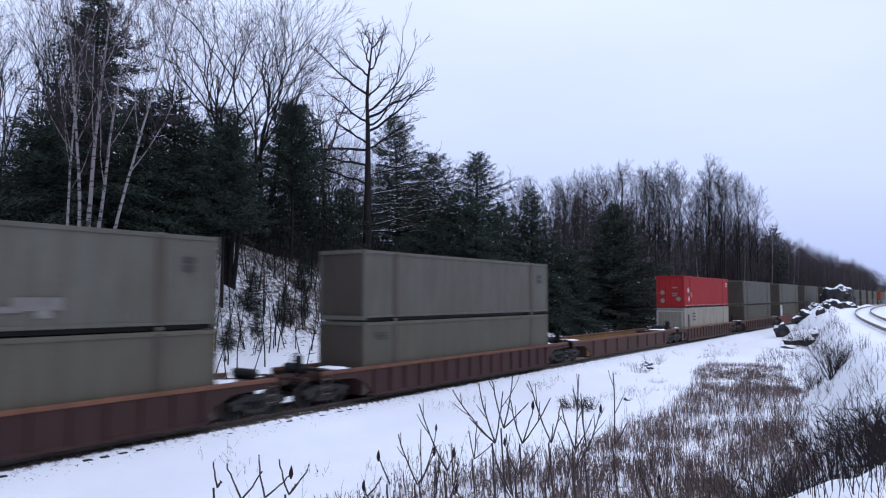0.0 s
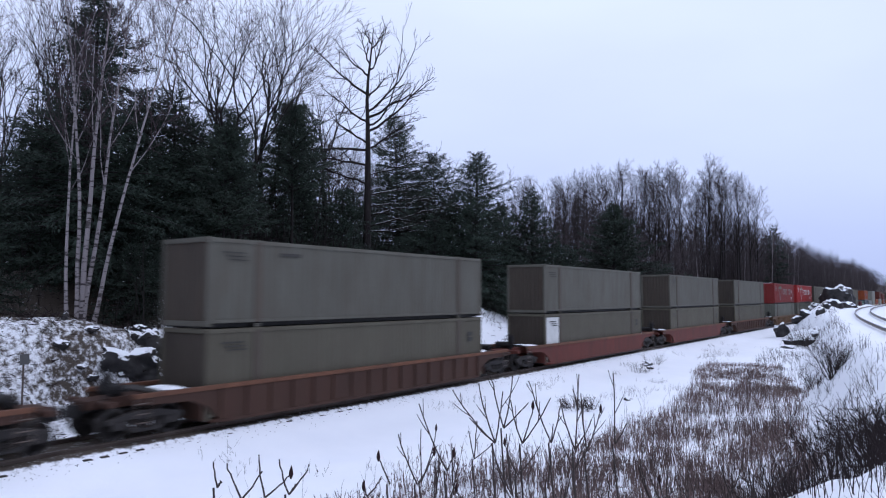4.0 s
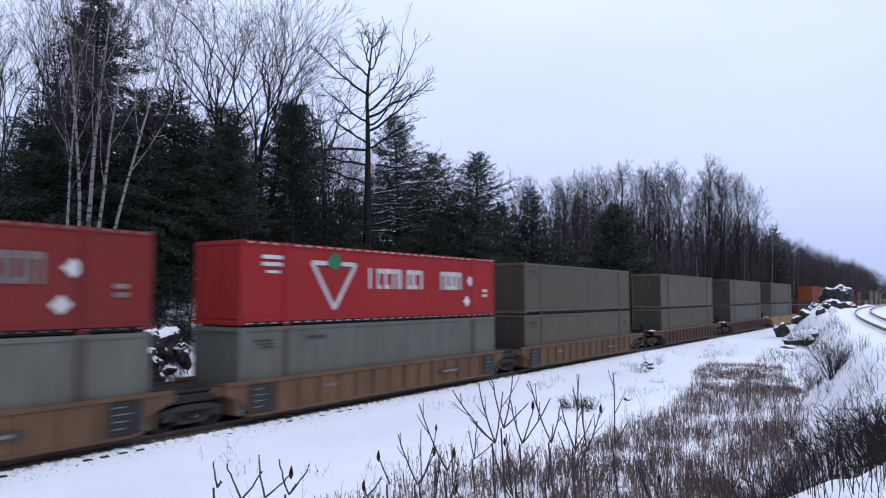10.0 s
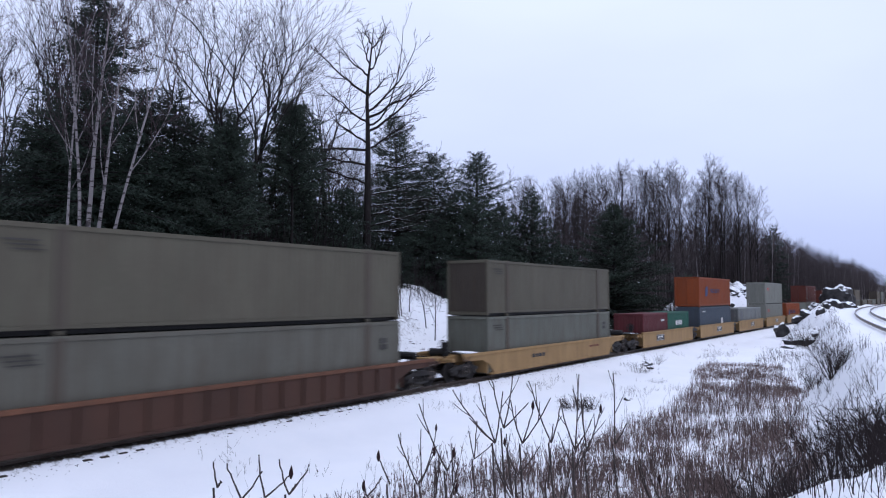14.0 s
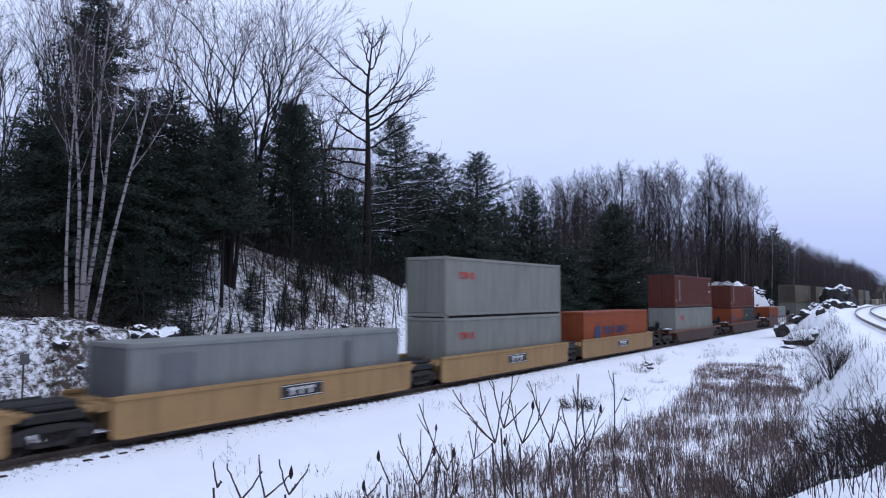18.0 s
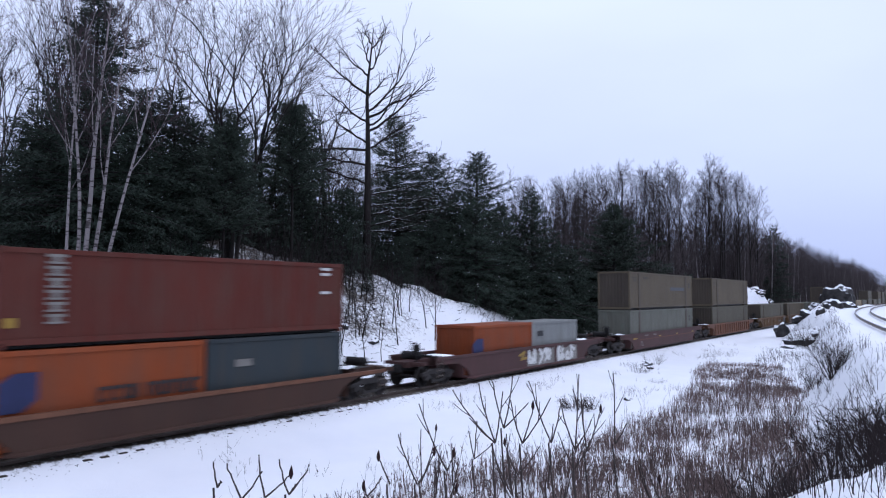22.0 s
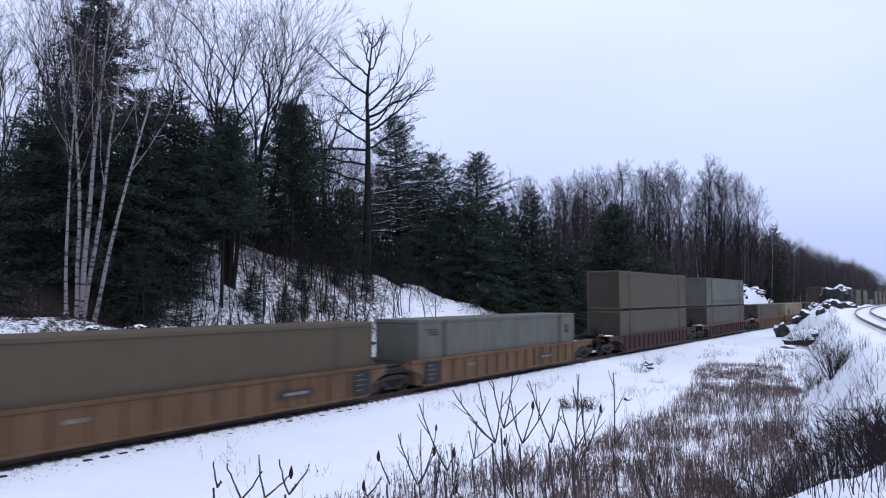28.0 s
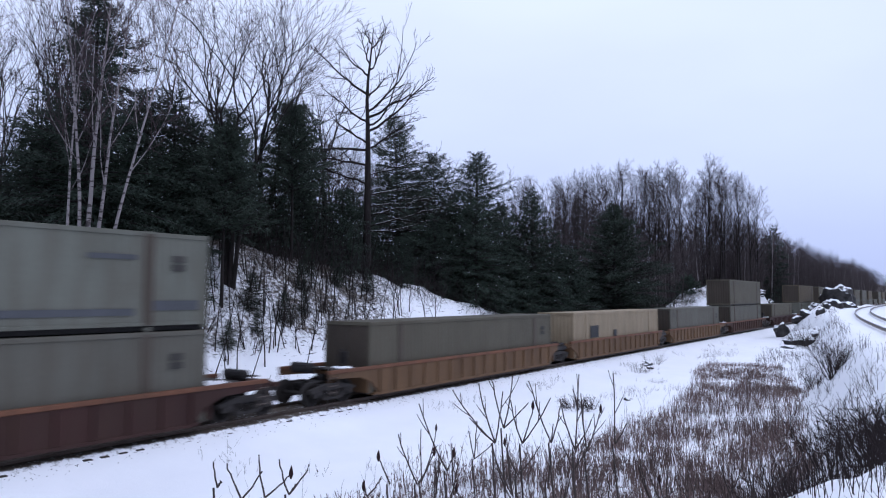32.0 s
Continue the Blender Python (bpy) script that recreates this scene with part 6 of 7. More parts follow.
    for x, y, k in ((-30.6, 27.2, 0.2), (-31.4, 25.4, 0.24), (-32.4, 30.2, 0.22), (-33.2, 34.0, 0.24), (-29.4, 22.4, 0.16), (-30.2, 20.4, 0.26), (-31.0, 29.0, 0.15), (-33.6, 37.6, 0.2), (-29.8, 24.6, 0.14), (-34.0, 32.2, 0.2)):
        again(s3, x, y, rng.uniform(0, 360), k)
    # a dark skirt of spruces under the tall trees
    for x, y, k in ((-36.5, 50.0, 0.75), (-39.5, 53.5, 0.9), (-31.8, 57.5, 0.6), (-35.5, 61.5, 0.95), (-30.5, 62.5, 0.6), (-33.5, 66.5, 1.1), (-33.0, 70.0, 0.9), (-36.0, 72.0, 0.9), (-41.0, 58.0, 1.2), (-45.0, 48.0, 1.0),
                    (-32.0, 84.0, 0.5), (-34.5, 93.0, 0.55)):
        again(rng.choice((s2, s3)), x, y, rng.uniform(0, 360), k)
    # poplar grove on the rise
    for i in range(34):
        x = -28.6 - 40 * (i / 33.0) ** 1.15
        k = float(np.interp(-x, (28, 30, 33.5, 38, 43, 48.5, 53.5, 58.5, 64, 69), (0.98, 1.05, 1.12, 1.26, 1.32, 1.25, 1.17, 1.08, 1.0, 0.88)))
        again(rng.choice((b4, b5)), x + rng.uniform(-0.4, 0.4), 140 + rng.uniform(-5, 6), rng.uniform(0, 360), k * rng.uniform(0.86, 0.93))
    for i in range(16):
        again(rng.choice((*slim, b4)), rng.uniform(-62, -40), rng.uniform(76, 116), rng.uniform(0, 360), rng.uniform(0.65, 0.85))
    for i in range(16):
        again(rng.choice((b4, b5)), rng.uniform(-54, -41), rng.uniform(94, 122), rng.uniform(0, 360), rng.uniform(0.66, 0.82))
    for x, y, k in ((-36, 200, 1.25), (-37, 260, 1.1), (-40, 330, 1.1), (-33, 180, 0.7), (-40, 150, 0.8), (-36, 100, 0.6), (-40, 90, 0.8), (-44, 82, 1.0), (4.0, 190, 1.1), (10, 240, 1.1)):
        again(s2, x, y, rng.uniform(0, 360), k)
    # the wood that follows the line into the distance
    spots = []
    for i in range(420):
        y = 150 + 480 * rng.random() ** 1.4
        spots.append((-31 - 9 * rng.random() - 0.01 * y, y))
    for i in range(330):
        y = 105 + 560 * rng.random() ** 1.25
        spots.append((-38 - (40 + 0.25 * y) * rng.random() ** 1.2, y))
    for i in range(150):
        y = rng.uniform(450, 1000)
        spots.append((-27 - 0.006 * y - 40 * rng.random() ** 2, y))
    for i in range(140):
        spots.append((rng.uniform(-120, -54), rng.uniform(-10, 120)))
    for i in range(80):
        y = rng.uniform(240, 560)
        spots.append((siding_x(min(y, 330)) + 6 + (y - 240) * 0.2 + 50 * rng.random(), y))
    for i in range(330):
        y = 165 + 380 * rng.random() ** 1.3
        spots.append((-30.5 - 0.012 * y - 7 * rng.random(), y))
    tagged(far_trees("distant_wood", spots, 5, 19.0, 0.022), "grey leafless wood on the far rise", "wood", kind="stuff")
    young = [(rng.uniform(-52, -33.5), rng.uniform(76, 165)) for i in range(240)]
    young += [(-34 - 46 * rng.random() ** 1.2, rng.uniform(148, 225)) for i in range(260)]
    tagged(far_trees("young_wood", young, 6, 11.5, 0.018), "dense young leafless wood below the poplars", "wood", kind="stuff")


build_wood()

# ---------------------------------------------------------------- rocks
def rock(seed, sx, sy, sz, name="rock", blocky=False):
    """An angular boulder with snow lying on its flatter tops."""
    rng = np.random.default_rng(seed)
    bm = bmesh.new()
    bmesh.ops.create_icosphere(bm, subdivisions=5 if blocky else 4, radius=1.0)
    co = np.array([v.co[:] for v in bm.verts])
    planes = rng.normal(0, 1, (16, 3))
    planes /= np.linalg.norm(planes, axis=1, keepdims=True)
    dist = rng.uniform(0.55, 0.95, 16)
    if blocky:
        planes[:6] = ((1, 0, 0.12), (0.1, 0.05, 1), (0.25, 1, 0.1), (0, -1, 0.1), (-1, 0, 0), (0.75, 0.6, 0.2))
        dist[:6] = (0.5, 0.62, 0.72, 0.75, 0.7, 0.62)
    for n, d in zip(planes, dist):
        over = co @ n - d
        co -= np.clip(over, 0, None)[:, None] * n
    jag = np.array([noise.fractal(Vector(c) * (3.0 if blocky else 2.2) + Vector((seed, 0, 0)), 1.0, 2.0, 7) for c in co])
    co *= (1 + (0.2 + 0.12 * blocky) * jag)[:, None]
    for v, c in zip(bm.verts, co):
        v.co = (c[0] * sx / 2, c[1] * sy / 2, c[2] * sz * 0.62 + 0.3 * sz)
    bm.normal_update()
    me = bpy.data.meshes.new(name)
    bm.to_mesh(me)
    bm.free()
    me.materials.append(ROCK)
    me.polygons.foreach_set("use_smooth", [True] * len(me.polygons))
    return new(name, me)


def set_rock(seed, x, y, sx, sy, sz, turn=0, sink=0.15, snow=0.62, label="angular grey rock with snow on top"):
    r = rock(seed, sx, sy, sz)
    r.matrix_basis = pose(x, y, zat(x, y) - sink * sz, 0, 0, turn)
    return tagged(r, label, "rock", "rocks")


def build_rocks():
    # big rock between the lines, and the spoil before it
    set_rock(1, -14.7, 140, 6.4, 5.4, 4.6, 20, 0.03, 0.5, "large dark granite outcrop capped with snow")
    set_rock(15, -15.9, 138, 3.6, 3.6, 3.2, 70, 0.05, 0.5, "dark granite boulder capped with snow")
    set_rock(16, -14.2, 143, 3.6, 4.6, 5.2, 130, 0.05, 0.5, "dark granite boulder capped with snow")
    set_rock(2, -12.8, 137, 3.4, 3.0, 2.2, 50)
    set_rock(3, -15.3, 91, 2.4, 2.2, 2.7, 10, 0.15, 0.7, "dark pointed rock beside the track")
    set_rock(4, -13.6, 92, 2.4, 1.8, 1.1, 60)
    set_rock(5, -10.9, 79, 5.4, 3.0, 2.0, 15, 0.2, 0.7, "low dark rock ledge under snow")
    set_rock(6, -13.2, 103, 3.0, 2.5, 1.6, 70)
    set_rock(7, -12.6, 112, 3.2, 2.5, 1.8, 5)
    set_rock(8, -13.4, 124, 2.6, 2.4, 1.5, 33)
    # face at the end of the shelf
    for i, (x, y, w, h, top) in enumerate(((-26.55, 16.5, 2.9, 2.0, 2.8), (-26.0, 15.3, 3.3, 1.7, 2.15), (-26.4, 17.5, 1.0, 1.3, 2.3))):
        r = rock(11 + 80 * i, 2.6, w, h, blocky=True)
        r.matrix_basis = pose(x, y, top - 0.72 * h, 0, 0, -18 + 9 * i)
        tagged(r, "dark steep rock face under a smooth cap of snow", "rock", "rocks")
    set_rock(14, -24.4, 5.4, 2.2, 2.4, 1.6, 25, 0.2, 0.4, "boulder thickly covered with snow")
    rng = random.Random(6)
    for i in range(49):
        set_rock(20 + i, rng.uniform(-28.5, -24.2), rng.uniform(4, 17), rng.uniform(0.2, 0.8), rng.uniform(0.25, 0.9), rng.uniform(0.15, 0.45), rng.uniform(0, 180), 0.2, 0.5, "small rock poking out of the snow")
    # rubble at the knoll's foot
    for i in range(15):
        y = 35.5 + i * 0.85
        set_rock(340 + i, -25.6 - rng.uniform(0, 1.8), y, rng.uniform(0.7, 1.7), rng.uniform(0.7, 1.6), rng.uniform(0.5, 1.2), rng.uniform(0, 180), 0.2, 0.55, "dark rubble stone under snow")
    for x, y, s in ((-30, 31.5, 0.7), (-29.0, 33, 0.9), (-31.5, 36, 0.5), (-17.0, 48.6, 0.9), (-16.2, 47.0, 0.5), (-27.5, 29, 0.4), (-12.5, 33, 0.5)):
        set_rock(int(s * 100 + y), x, y, s, s * 1.3, s * 0.6, 30, 0.2, 0.6, "small dark stone half buried in snow")
    for i in range(20):
        y = rng.uniform(72, 126)
        set_rock(200 + i, siding_x(y) - rng.uniform(3.5, 7.5), y, rng.uniform(0.7, 2.0), rng.uniform(0.7, 2.0), rng.uniform(0.4, 1.3), rng.uniform(0, 180), 0.2, 0.5, "dark spoil rock under snow")
    # ledges of the far cutting
    for i in range(16):
        y = rng.uniform(114, 134)
        set_rock(420 + i, rng.uniform(-29.0, -25.8), y, rng.uniform(0.7, 1.6), rng.uniform(0.9, 2.2), rng.uniform(0.4, 1.1), rng.uniform(0, 180), 0.25, 0.6, "dark rock ledge under snow")
    for i in range(34):
        set_rock(70 + i, rng.uniform(-30.5, -26.2), rng.uniform(132, 156), rng.uniform(0.8, 2.0), rng.uniform(1.0, 2.6), rng.uniform(0.5, 1.3), rng.uniform(0, 180), 0.25, 0.6, "rock ledge of a cutting under snow")


build_rocks()


def build_sign():
    post = new("trackside_marker")
    x, y = -24.2, 10.5
    post.matrix_basis = pose(x, y, zat(x, y), 0, 0, 12)
    piece("post", Shape().tube([(0, 0, -0.2), (0, 0, 2.75)], [0.03, 0.03], 8).mesh("post", STEEL), post)
    piece("plate", Shape().bar(0.035, 0.05, -0.16, 0.16, 2.5, 2.85, 0.004).mesh("plate", surface("weathered_plate", (0.12, 0.12, 0.12), (0.07, 0.07, 0.07), 3.0, 0.6)), post)
    tagged(post, "small dark plate on a thin post beside the track", "sign")


build_sign()


# ---------------------------------------------------------------- undergrowth and weeds
def stems(name, spots, seed, tall, radius, forks, mat, wobble=0.08, lean=0.12, sides=3):
    """Thin crooked shoots in one mesh: spots are (x, y) on the ground."""
    rng = np.random.default_rng(seed)
    lines = []
    for (x, y), z in zip(spots, ground_z(*np.array(spots).T)):
        h = tall * rng.uniform(0.45, 1.15)
        line = bend(rng, (x, y, z - 0.1), (rng.normal(0, lean), rng.normal(0, lean), 1), h, 4, wobble, 0.03)
        rad = np.linspace(radius * rng.uniform(0.7, 1.2), radius * 0.3, 5)
        lines.append((line, rad))
        lines += offshoots(rng, line, rad, forks, 0.25, 1.0, 0.6, h * 0.35, 0.4, 2, wobble * 1.4, 0.06, 0.6, radius * 0.35)
    return new(name, tubes(name, lines, mat, sides))


def scatter(rng, n, x0, x1, y0, y1, keep):
    """n places within a rectangle for which keep(x, y) holds, over arrays."""
    g = np.random.default_rng(rng.randrange(1 << 30))
    out = []
    while len(out) < n:
        x, y = g.uniform(x0, x1, 4000), g.uniform(y0, y1, 4000)
        k = keep(x, y, g.random(4000))
        out += list(zip(x[k].tolist(), y[k].tolist()))
    return out[:n]


def clumps(x, y, seed, scale):
    return fbm(x * scale, y * scale, seed)


def weed_left(y):
    return np.interp(y, [8, 13, 20, 30, 40, 47, 57], [-12.5, -11.6, -9.8, -9.7, -11.5, -13.6, -14.8])


def weed_right(y):
    return np.interp(y, [8, 20, 35, 48, 57], [-2.2, -3.0, -5.2, -7.8, -10.5])


def build_weeds():
    rng = random.Random(12)

    def inside(x, y, u):
        return (weed_left(y) < x) & (x < weed_right(y) + 1.5 * clumps(x, y, 45, 0.4)) & (clumps(x, y, 41, 0.7) > u * 0.9 - 0.5) & (clumps(x, y, 42, 1.5) > 0.9 * u - 0.38) & (np.abs(y - 43.5) > 1.5 * u) & (x - weed_left(y) > 2.0 * u) & (clumps(0.81 * x + 0.58 * y, 2.6 * (0.81 * y - 0.58 * x), 46, 0.22) > 0.7 * u - 0.42)
    spots = scatter(rng, 21000, -15, -2, 9, 54, inside) + scatter(rng, 560, -12.5, -4, 9, 21, lambda x, y, u: clumps(x, y, 44, 0.7) > u - 0.35)
    g = np.random.default_rng(13)
    n = len(spots)
    xs, ys = np.array(spots).T
    P = np.stack([xs, ys, ground_z(xs, ys) - 0.05], 1)
    tall = g.uniform(0.25, 0.85, n) * (1 - 0.4 * ramp(25, 50, ys)) * (0.8 + 0.3 * clumps(xs, ys, 43, 0.3))
    way = np.stack([g.normal(0, 0.13, n), g.normal(0, 0.13, n), np.ones(n)], 1)
    broad = 1.55 - 0.55 * ramp(12, 34, ys)
    sets = [blades(P, way, tall, g.uniform(0.009, 0.022, n) * broad, WEED, g)]
    for k in range(3):
        t = g.uniform(0.3, 0.95, n)[:, None]
        w = way + np.stack([g.normal(0, 0.5, n), g.normal(0, 0.5, n), g.normal(0.1, 0.2, n)], 1)
        sets.append(blades(P + way * tall[:, None] * t, w, tall * g.uniform(0.15, 0.35, n), g.uniform(0.008, 0.018, n) * broad, WEED, g))
    tagged(new("dead_weeds", joined("dead_weeds", sets)), "dense brown dead weeds standing in snow", "weeds", kind="stuff")
    # taller stalks among them
    tagged(stems("weed_stalks", scatter(rng, 280, -12, -2.5, 8, 30, lambda x, y, u: (weed_left(y) < x) & (x < weed_right(y))), 14, 1.25, 0.008, 3, SHRUB), "tall dark dead weed stalks", "weeds", kind="stuff")
    edge = scatter(rng, 520, -3.2, 0.6, 7.0, 13, lambda x, y, u: x < 0.2)
    tagged(stems("bank_stalks", edge, 26, 0.7, 0.006, 3, SHRUB), "thin dead stalks on the near bank", "weeds", kind="stuff")
    # sparse tufts on the open snow
    tufts = scatter(rng, 1000, -18, -9, 12, 75, lambda x, y, u: clumps(x, y, 47, 0.45) > 0.3)
    tagged(stems("grass_tufts", tufts, 15, 0.4, 0.006, 3, SHRUB, 0.1, 0.35), "sparse dead grass tufts on snow", "grass", kind="stuff")
    bank = scatter(rng, 1700, -13, -1, 22, 120, lambda x, y, u: (clumps(x, y, 48, 0.35) > 0.05) & (siding_x(y) - x > 2.4) & (siding_x(y) - x < 8))
    tagged(stems("bank_weeds", bank, 25, 0.7, 0.008, 3, SHRUB, 0.1, 0.3), "sparse dead weeds on the snowy bank", "weeds", kind="stuff")
    # shoots under the trees beyond the track
    thick = scatter(rng, 1500, -48, -25.5, 3, 70, lambda x, y, u: (clumps(x, y, 51, 0.16) > -0.2 + 0.6 * (x > -33)) & ((x < -30.5) | (u < 0.25) | (y > 45)))
    tagged(stems("undergrowth", thick, 16, 1.1, 0.014, 6, SHRUB, 0.14, 0.45), "thin leafless undergrowth on the snowy slope", "undergrowth", kind="stuff")
    poles = scatter(rng, 230, -44, -28.5, 17, 58, lambda x, y, u: (y < 40) & (u < 0.5) & ((x < -31) | (u < 0.2)) | (x < -35) & (u < 0.4))
    tagged(stems("saplings", poles, 17, 4.2, 0.042, 5, BARK_DARK, 0.07, 0.1, 5), "dark leafless saplings on the snowy slope", "saplings", kind="stuff")
    rods = scatter(rng, 85, -33, -27.2, 16.5, 34, lambda x, y, u: clumps(x, y, 53, 0.5) > -0.1)
    tagged(stems("slim_saplings", rods, 27, 3.6, 0.036, 3, BARK_DARK, 0.07, 0.1, 5), "straight dark saplings on the snowy slope", "saplings", kind="stuff")
    rim = scatter(rng, 520, -40, -32, 26, 62, lambda x, y, u: clumps(x, y, 58, 0.4) > u - 0.6)
    tagged(stems("crest_brush", rim, 28, 1.9, 0.018, 7, SHRUB, 0.12, 0.35), "dark leafless brush along the top of the slope", "undergrowth", kind="stuff")
    brush = scatter(rng, 1500, -62, -33, -2, 150, lambda x, y, u: x < -33 - 4 * (y > 70))
    tagged(stems("brushwood", brush, 18, 3.4, 0.022, 6, TWIG, 0.09, 0.14), "brown brushwood along the wood's edge", "undergrowth", kind="stuff")
    far_brush = scatter(rng, 900, -45, -29, 75, 330, lambda x, y, u: ~((-34 < x) & (108 < y) & (y < 152)))
    tagged(stems("far_brush", far_brush, 19, 5.0, 0.05, 5, TWIG, 0.08, 0.12), "grey-brown brush beside the line", "undergrowth", kind="stuff")


    # fallen sticks on the slope
    shelf = scatter(rng, 1500, -29, -23.8, 3, 18, lambda x, y, u: clumps(x, y, 56, 0.5) > u - 0.5)
    ledge = scatter(rng, 700, -33, -26, 114, 152, lambda x, y, u: clumps(x, y, 57, 0.3) > u - 0.5)
    lie = shelf + ledge + scatter(rng, 6500, -46, -24.5, 3, 66, lambda x, y, u: (clumps(x, y, 55, 0.3) > u - 0.6) & ((y < 38) | (u < 0.3)) & ((x < -28.0) | (y < 16) | (u < 0.15)))
    xs, ys = np.array(lie).T
    n = len(lie)
    P = np.stack([xs, ys, ground_z(xs, ys) + g.uniform(0.0, 0.12, n)], 1)
    way = np.stack([g.normal(0, 1, n), g.normal(0, 1, n), g.normal(0.1, 0.25, n)], 1)
    tagged(new("fallen_sticks", joined("fallen_sticks", [blades(P, way, g.uniform(0.12, 0.7, n), g.uniform(0.02, 0.06, n), SHRUB, g)])), "dark fallen sticks and litter on snow", "litter",
           kind="stuff")


build_weeds()


def bush(seed, x, y, tall, wide, n, label, mat=None, r=0.012):
    """A many-stemmed leafless shrub."""
    rng = np.random.default_rng(seed)
    lines = []
    for i in range(n):
        a = rng.uniform(0, 6.28)
        k = rng.uniform(0, 1) ** 0.6
        sx, sy = 0.3 * wide * k * math.cos(a), 0.3 * wide * k * math.sin(a)
        line = bend(rng, (sx, sy, -0.15), (math.cos(a) * k * 0.7, math.sin(a) * k * 0.7, 1), tall * rng.uniform(0.55, 1.1), 5, 0.12, -0.02)
        rad = np.linspace(r * rng.uniform(0.7, 1.5), r * 0.35, 6)
        lines.append((line, rad))
        kids = offshoots(rng, line, rad, 5, 0.2, 1.0, 0.6, tall * 0.4, 0.3, 3, 0.14, 0.0, 0.6, r * 0.4)
        lines += kids
        for p, q in kids:
            lines += offshoots(rng, p, q, 3, 0.2, 1.0, 0.6, tall * 0.16, 0.3, 2, 0.14, 0.0, 0.7, r * 0.3)
    b = new("bush", tubes("bush", lines, mat or SHRUB, 3))
    b.matrix_basis = pose(x, y, zat(x, y))
    return tagged(b, label, "bush", "bushes")


bush(1, -1.9, 13.8, 1.1, 2.6, 60, "dense dark leafless bush on the bank")
bush(2, -1.0, 15.4, 1.15, 2.8, 60, "dense dark leafless bush on the bank")
bush(3, -3.0, 16.2, 1.0, 2.6, 36, "low tangled leafless bush on the bank")
bush(4, -0.6, 13.2, 1.0, 2.2, 27, "dense dark leafless bush on the bank")
bush(13, -0.4, 12.0, 0.95, 2.2, 37, "dense dark leafless bush on the bank")
bush(15, -1.5, 12.2, 1.0, 2.0, 31, "dense dark leafless bush on the bank")
bush(16, -0.35, 10.6, 0.75, 1.8, 31, "low dense dark leafless bush on the bank")
bush(17, 0.6, 11.6, 0.9, 2.0, 31, "dense dark leafless bush on the bank")
bush(12, -2.0, 18.0, 1.1, 2.6, 44, "dense dark leafless bush on the bank")
bush(5, -3.75, 33.5, 1.6, 0.8, 46, "dark upright leafless bush on the bank", r=0.016)
bush(6, -4.6, 36.0, 0.9, 1.6, 20, "dark leafless bush on the bank", r=0.016)
bush(7, -10.6, 76.5, 2.2, 3.4, 30, "reddish-brown leafless bush by the rocks", r=0.02)
for i, (x, y, h) in enumerate(((-29.5, 19.0, 1.6), (-30.5, 21.5, 1.8), (-30.0, 17.6, 1.7), (-31.2, 18.6, 2.0), (-31.8, 20.0, 2.0), (-32.5, 22.0, 2.0), (-29.0, 23.5, 1.4), (-31.5, 25.0, 1.9), (-30.0, 27.5, 1.5), (-33.0, 28.5, 1.8), (-31.0, 31.0, 1.3), (-34.5, 32.0, 1.8))):
    bush(30 + i, x, y, h, 2.2, 16, "thin dark leafless bush on the snowy slope", r=0.014)
bush(8, -13.3, 29.0, 0.75, 2.2, 44, "low dark leafless bush in open snow", r=0.014)
bush(9, -16.0, 44.0, 0.8, 1.5, 14, "small leafless bush in open snow", r=0.01)
bush(10, -16.8, 50.0, 0.9, 1.8, 14, "small leafless bush in open snow", r=0.01)
bush(11, -15.4, 133.0, 2.6, 4.0, 30, "rust-brown bush beside the big rock", r=0.03)


# ---------------------------------------------------------------- sumac before the camera
def forked_stem(seed, bearing, dist, fork, low, arms, cone=()):
    """One stem before the camera: it rises to a fork (sideways shift, height) and parts into arms (sideways, up); cone: arms with a seed head."""
    rng = np.random.default_rng(seed)
    b = radians(bearing)
    x, y = -dist * math.sin(b), dist * math.cos(b)
    z = zat(x, y)
    side = np.array((math.cos(b), math.sin(b), 0.0))
    deep = np.array((-math.sin(b), math.cos(b), 0.0))
    shrub = new("sumac_shrub")
    shrub.matrix_basis = pose(x, y, z)
    top = side * low + np.array((0, 0, fork - z))
    t = np.linspace(0, 1, 7)[:, None]
    line = t * top + np.array((0, 0, -0.1)) * (1 - t) + np.outer(0.03 * np.sin(4 * t[:, 0]), side)
    lines = [(line, np.linspace(0.0095, 0.007, 7))]
    ends = []
    for i, (sx, up) in enumerate(arms):
        mid = top + side * sx * 0.62 + deep * rng.uniform(-0.05, 0.05) + np.array((0, 0, up * 0.45))
        tip = top + side * sx + deep * rng.uniform(-0.1, 0.1) + np.array((0, 0, up))
        p = (1 - t) ** 2 * top + 2 * t * (1 - t) * mid + t * t * tip + rng.normal(0, 0.004, (7, 3)) * t
        lines.append((p, np.linspace(0.0064, 0.0042, 7)))
        if up > 0.3:
            lines += offshoots(rng, p, lines[-1][1], rng.integers(1, 4), 0.35, 0.85, 0.5, up * 0.42, 0.3, 4, 0.03, 0.12, 0.85, 0.0034)
        ends.append(p[-1])
    piece("stem", tubes("stem", lines, SUMAC, 6), shrub)
    for i in cone:
        tip = ends[i]
        c = Shape().tube([tip + (0, 0, -0.025), tip + (0, 0, 0.0), tip + (0, 0, 0.025), tip + (0.004, 0, 0.055)], [0.005, 0.014, 0.011, 0.002], 7)
        piece("seed_head", c.mesh("seed_head", SEED, True), shrub, label="dark dried seed head")
    return tagged(shrub, "bare forked sumac stem with a dark seed head" if cone else "bare forked sumac stem before the snow", "shrub", "sumac shrubs")


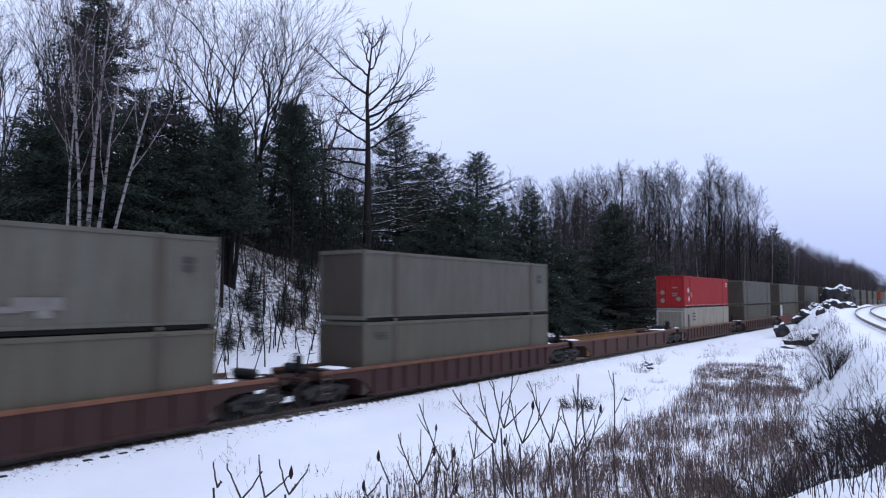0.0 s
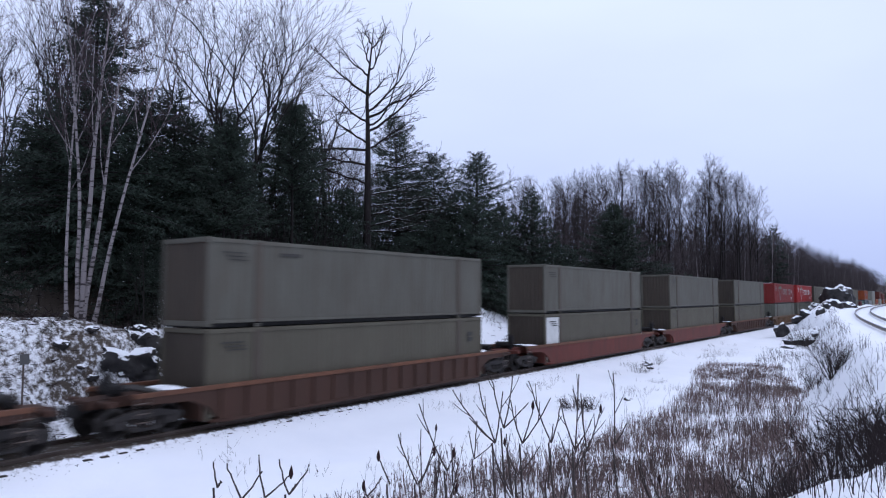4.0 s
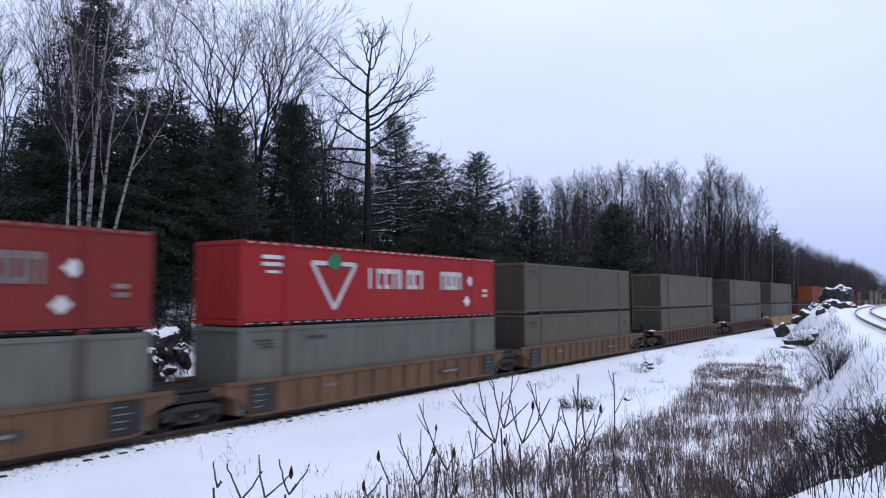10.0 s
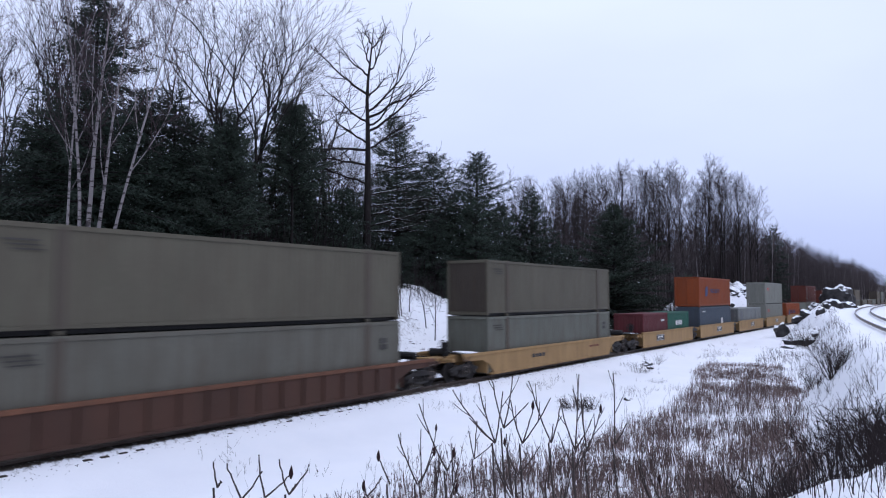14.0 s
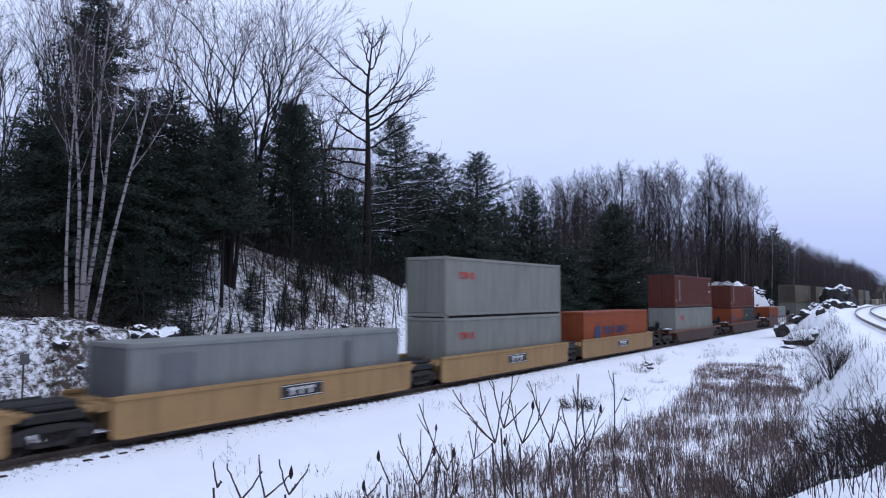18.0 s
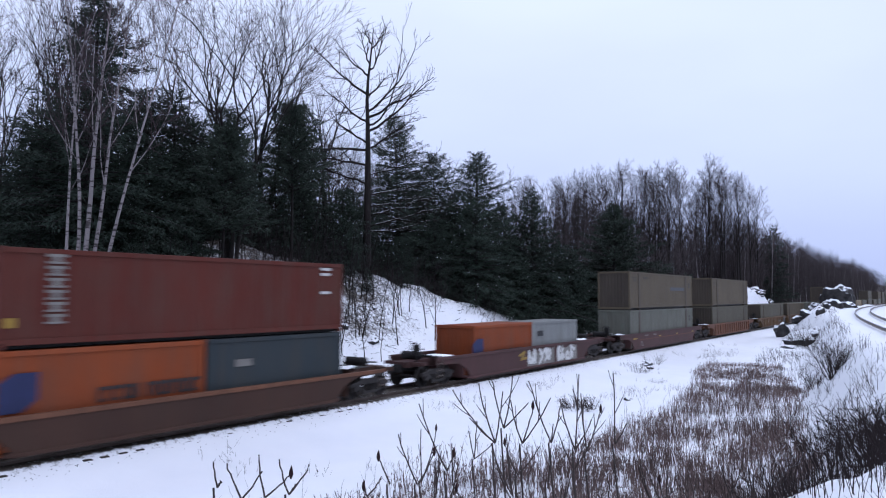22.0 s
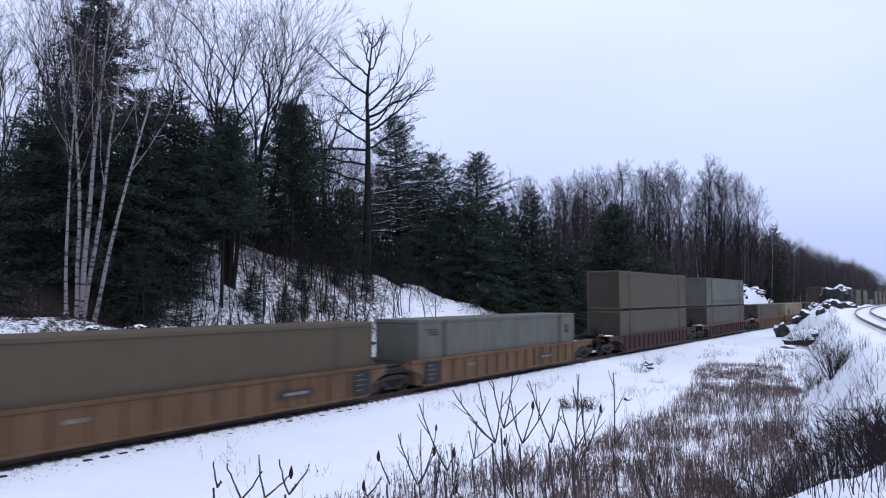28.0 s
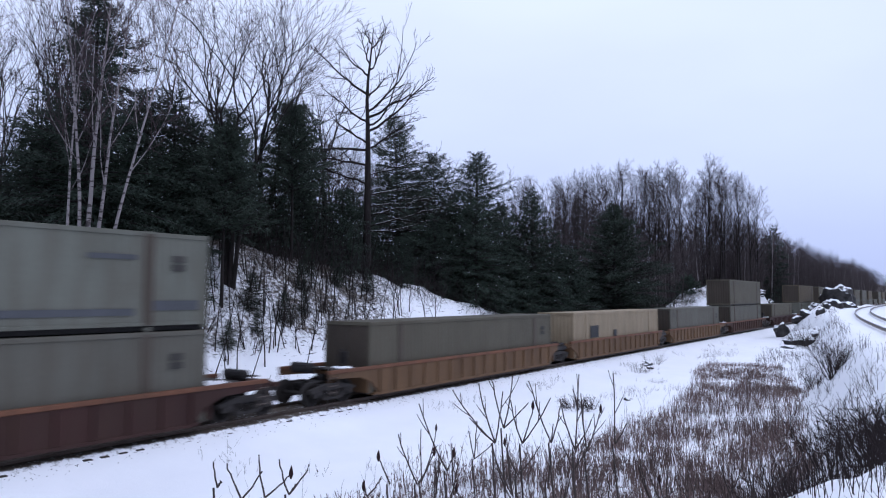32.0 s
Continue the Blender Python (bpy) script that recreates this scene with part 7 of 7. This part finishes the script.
def build_sumac():
    rng = random.Random(21)
    # bearing in degrees left of the line, distance, height of the fork, its shift, then the arms
    forked_stem(201, 51.7, 4.4, 2.97, 0.02, ((-0.09, 0.22), (0.11, 0.16)))
    forked_stem(202, 52.2, 4.4, 3.05, -0.08, ((-0.03, 0.15), (0.02, 0.06)))
    forked_stem(203, 49.3, 4.4, 2.97, -0.03, ((-0.045, 0.27), (0.15, 0.14)), (1,))
    forked_stem(204, 47.7, 4.4, 2.98, -0.01, ((-0.065, 0.2), (0.12, 0.17), (0.04, 0.05)))
    forked_stem(205, 39.6, 5.0, 2.86, -0.02, ((-0.08, 0.2),), (0,))
    forked_stem(206, 41.2, 5.0, 2.78, -0.04, ((-0.03, 0.07), (0.1, 0.12)), (0,))
    forked_stem(207, 37.6, 5.2, 2.8, 0.0, ((-0.14, 0.36), (0.12, 0.22)), (1,))
    forked_stem(208, 35.0, 5.4, 2.85, -0.02, ((-0.22, 0.5), (0.05, 0.14)), (1,))
    forked_stem(209, 31.6, 5.6, 3.02, 0.03, ((-0.34, 0.42), (-0.13, 0.48), (0.06, 0.4), (-0.2, 0.2)))
    forked_stem(210, 30.6, 5.8, 3.1, 0.0, ((-0.1, 0.42), (0.08, 0.42), (0.2, 0.22)))
    forked_stem(211, 29.3, 5.7, 3.0, 0.02, ((-0.1, 0.35), (0.09, 0.3), (0.22, 0.38)), (1,))
    forked_stem(212, 26.6, 6.0, 2.95, -0.02, ((-0.18, 0.52), (0.08, 0.33), (0.02, 0.16)))
    forked_stem(213, 25.2, 6.0, 2.9, 0.03, ((-0.12, 0.4), (0.04, 0.62), (0.16, 0.3)))
    forked_stem(214, 24.0, 6.2, 2.85, 0.0, ((-0.05, 0.5), (0.12, 0.36)), (1,))
    forked_stem(215, 21.8, 6.3, 2.9, 0.0, ((0.0, 0.62), (0.1, 0.2)))
    # a thinner stand that runs on to the bank
    for i in range(30):
        b, dist = 37.0 - 1.0 * i + rng.uniform(-0.5, 0.5), rng.uniform(5.0, 8.0)
        top = 3.15 - 0.012 * i - 0.1 * (dist - 5) + rng.uniform(-0.4, 0.08)
        arms = [(rng.uniform(-0.22, 0.22), rng.uniform(0.18, 0.52)) for _ in range(rng.randrange(1, 4))]
        forked_stem(230 + i, b, dist, top - max(a[1] for a in arms), rng.uniform(-0.12, 0.12), arms, (0,) if i % 4 == 0 else ())


build_sumac()

# ---------------------------------------------------------------- what moves
def motions():
    """The whole train rolls past at one even speed; wheels turn while they pass the camera."""
    place_of = {}
    for thing, place, z in MOVING:
        place_of[thing] = place
        walk(thing, [(t, pose(RAIL_X, place - SPEED * t, z)) for t in (0.0, 16.0, 32.0)])
    for wheels, car in WHEELSETS:
        along = place_of[car] + wheels.parent.location.y + wheels.location.y
        first, last = max(0, math.ceil((along - 42) / SPEED * FPS)), min(32 * FPS, math.floor((along + 3) / SPEED * FPS))
        if last <= first:
            continue
        y = wheels.location.y
        spin = 57.2958 * SPEED / FPS / 0.455
        times = [0] * (first > 0) + list(range(first, last + 1)) + [32 * FPS] * (last < 32 * FPS)
        walk(wheels, [(k / FPS, pose(0, y, 0.455, spin * (min(max(k, first), last) - first))) for k in times])


motions()
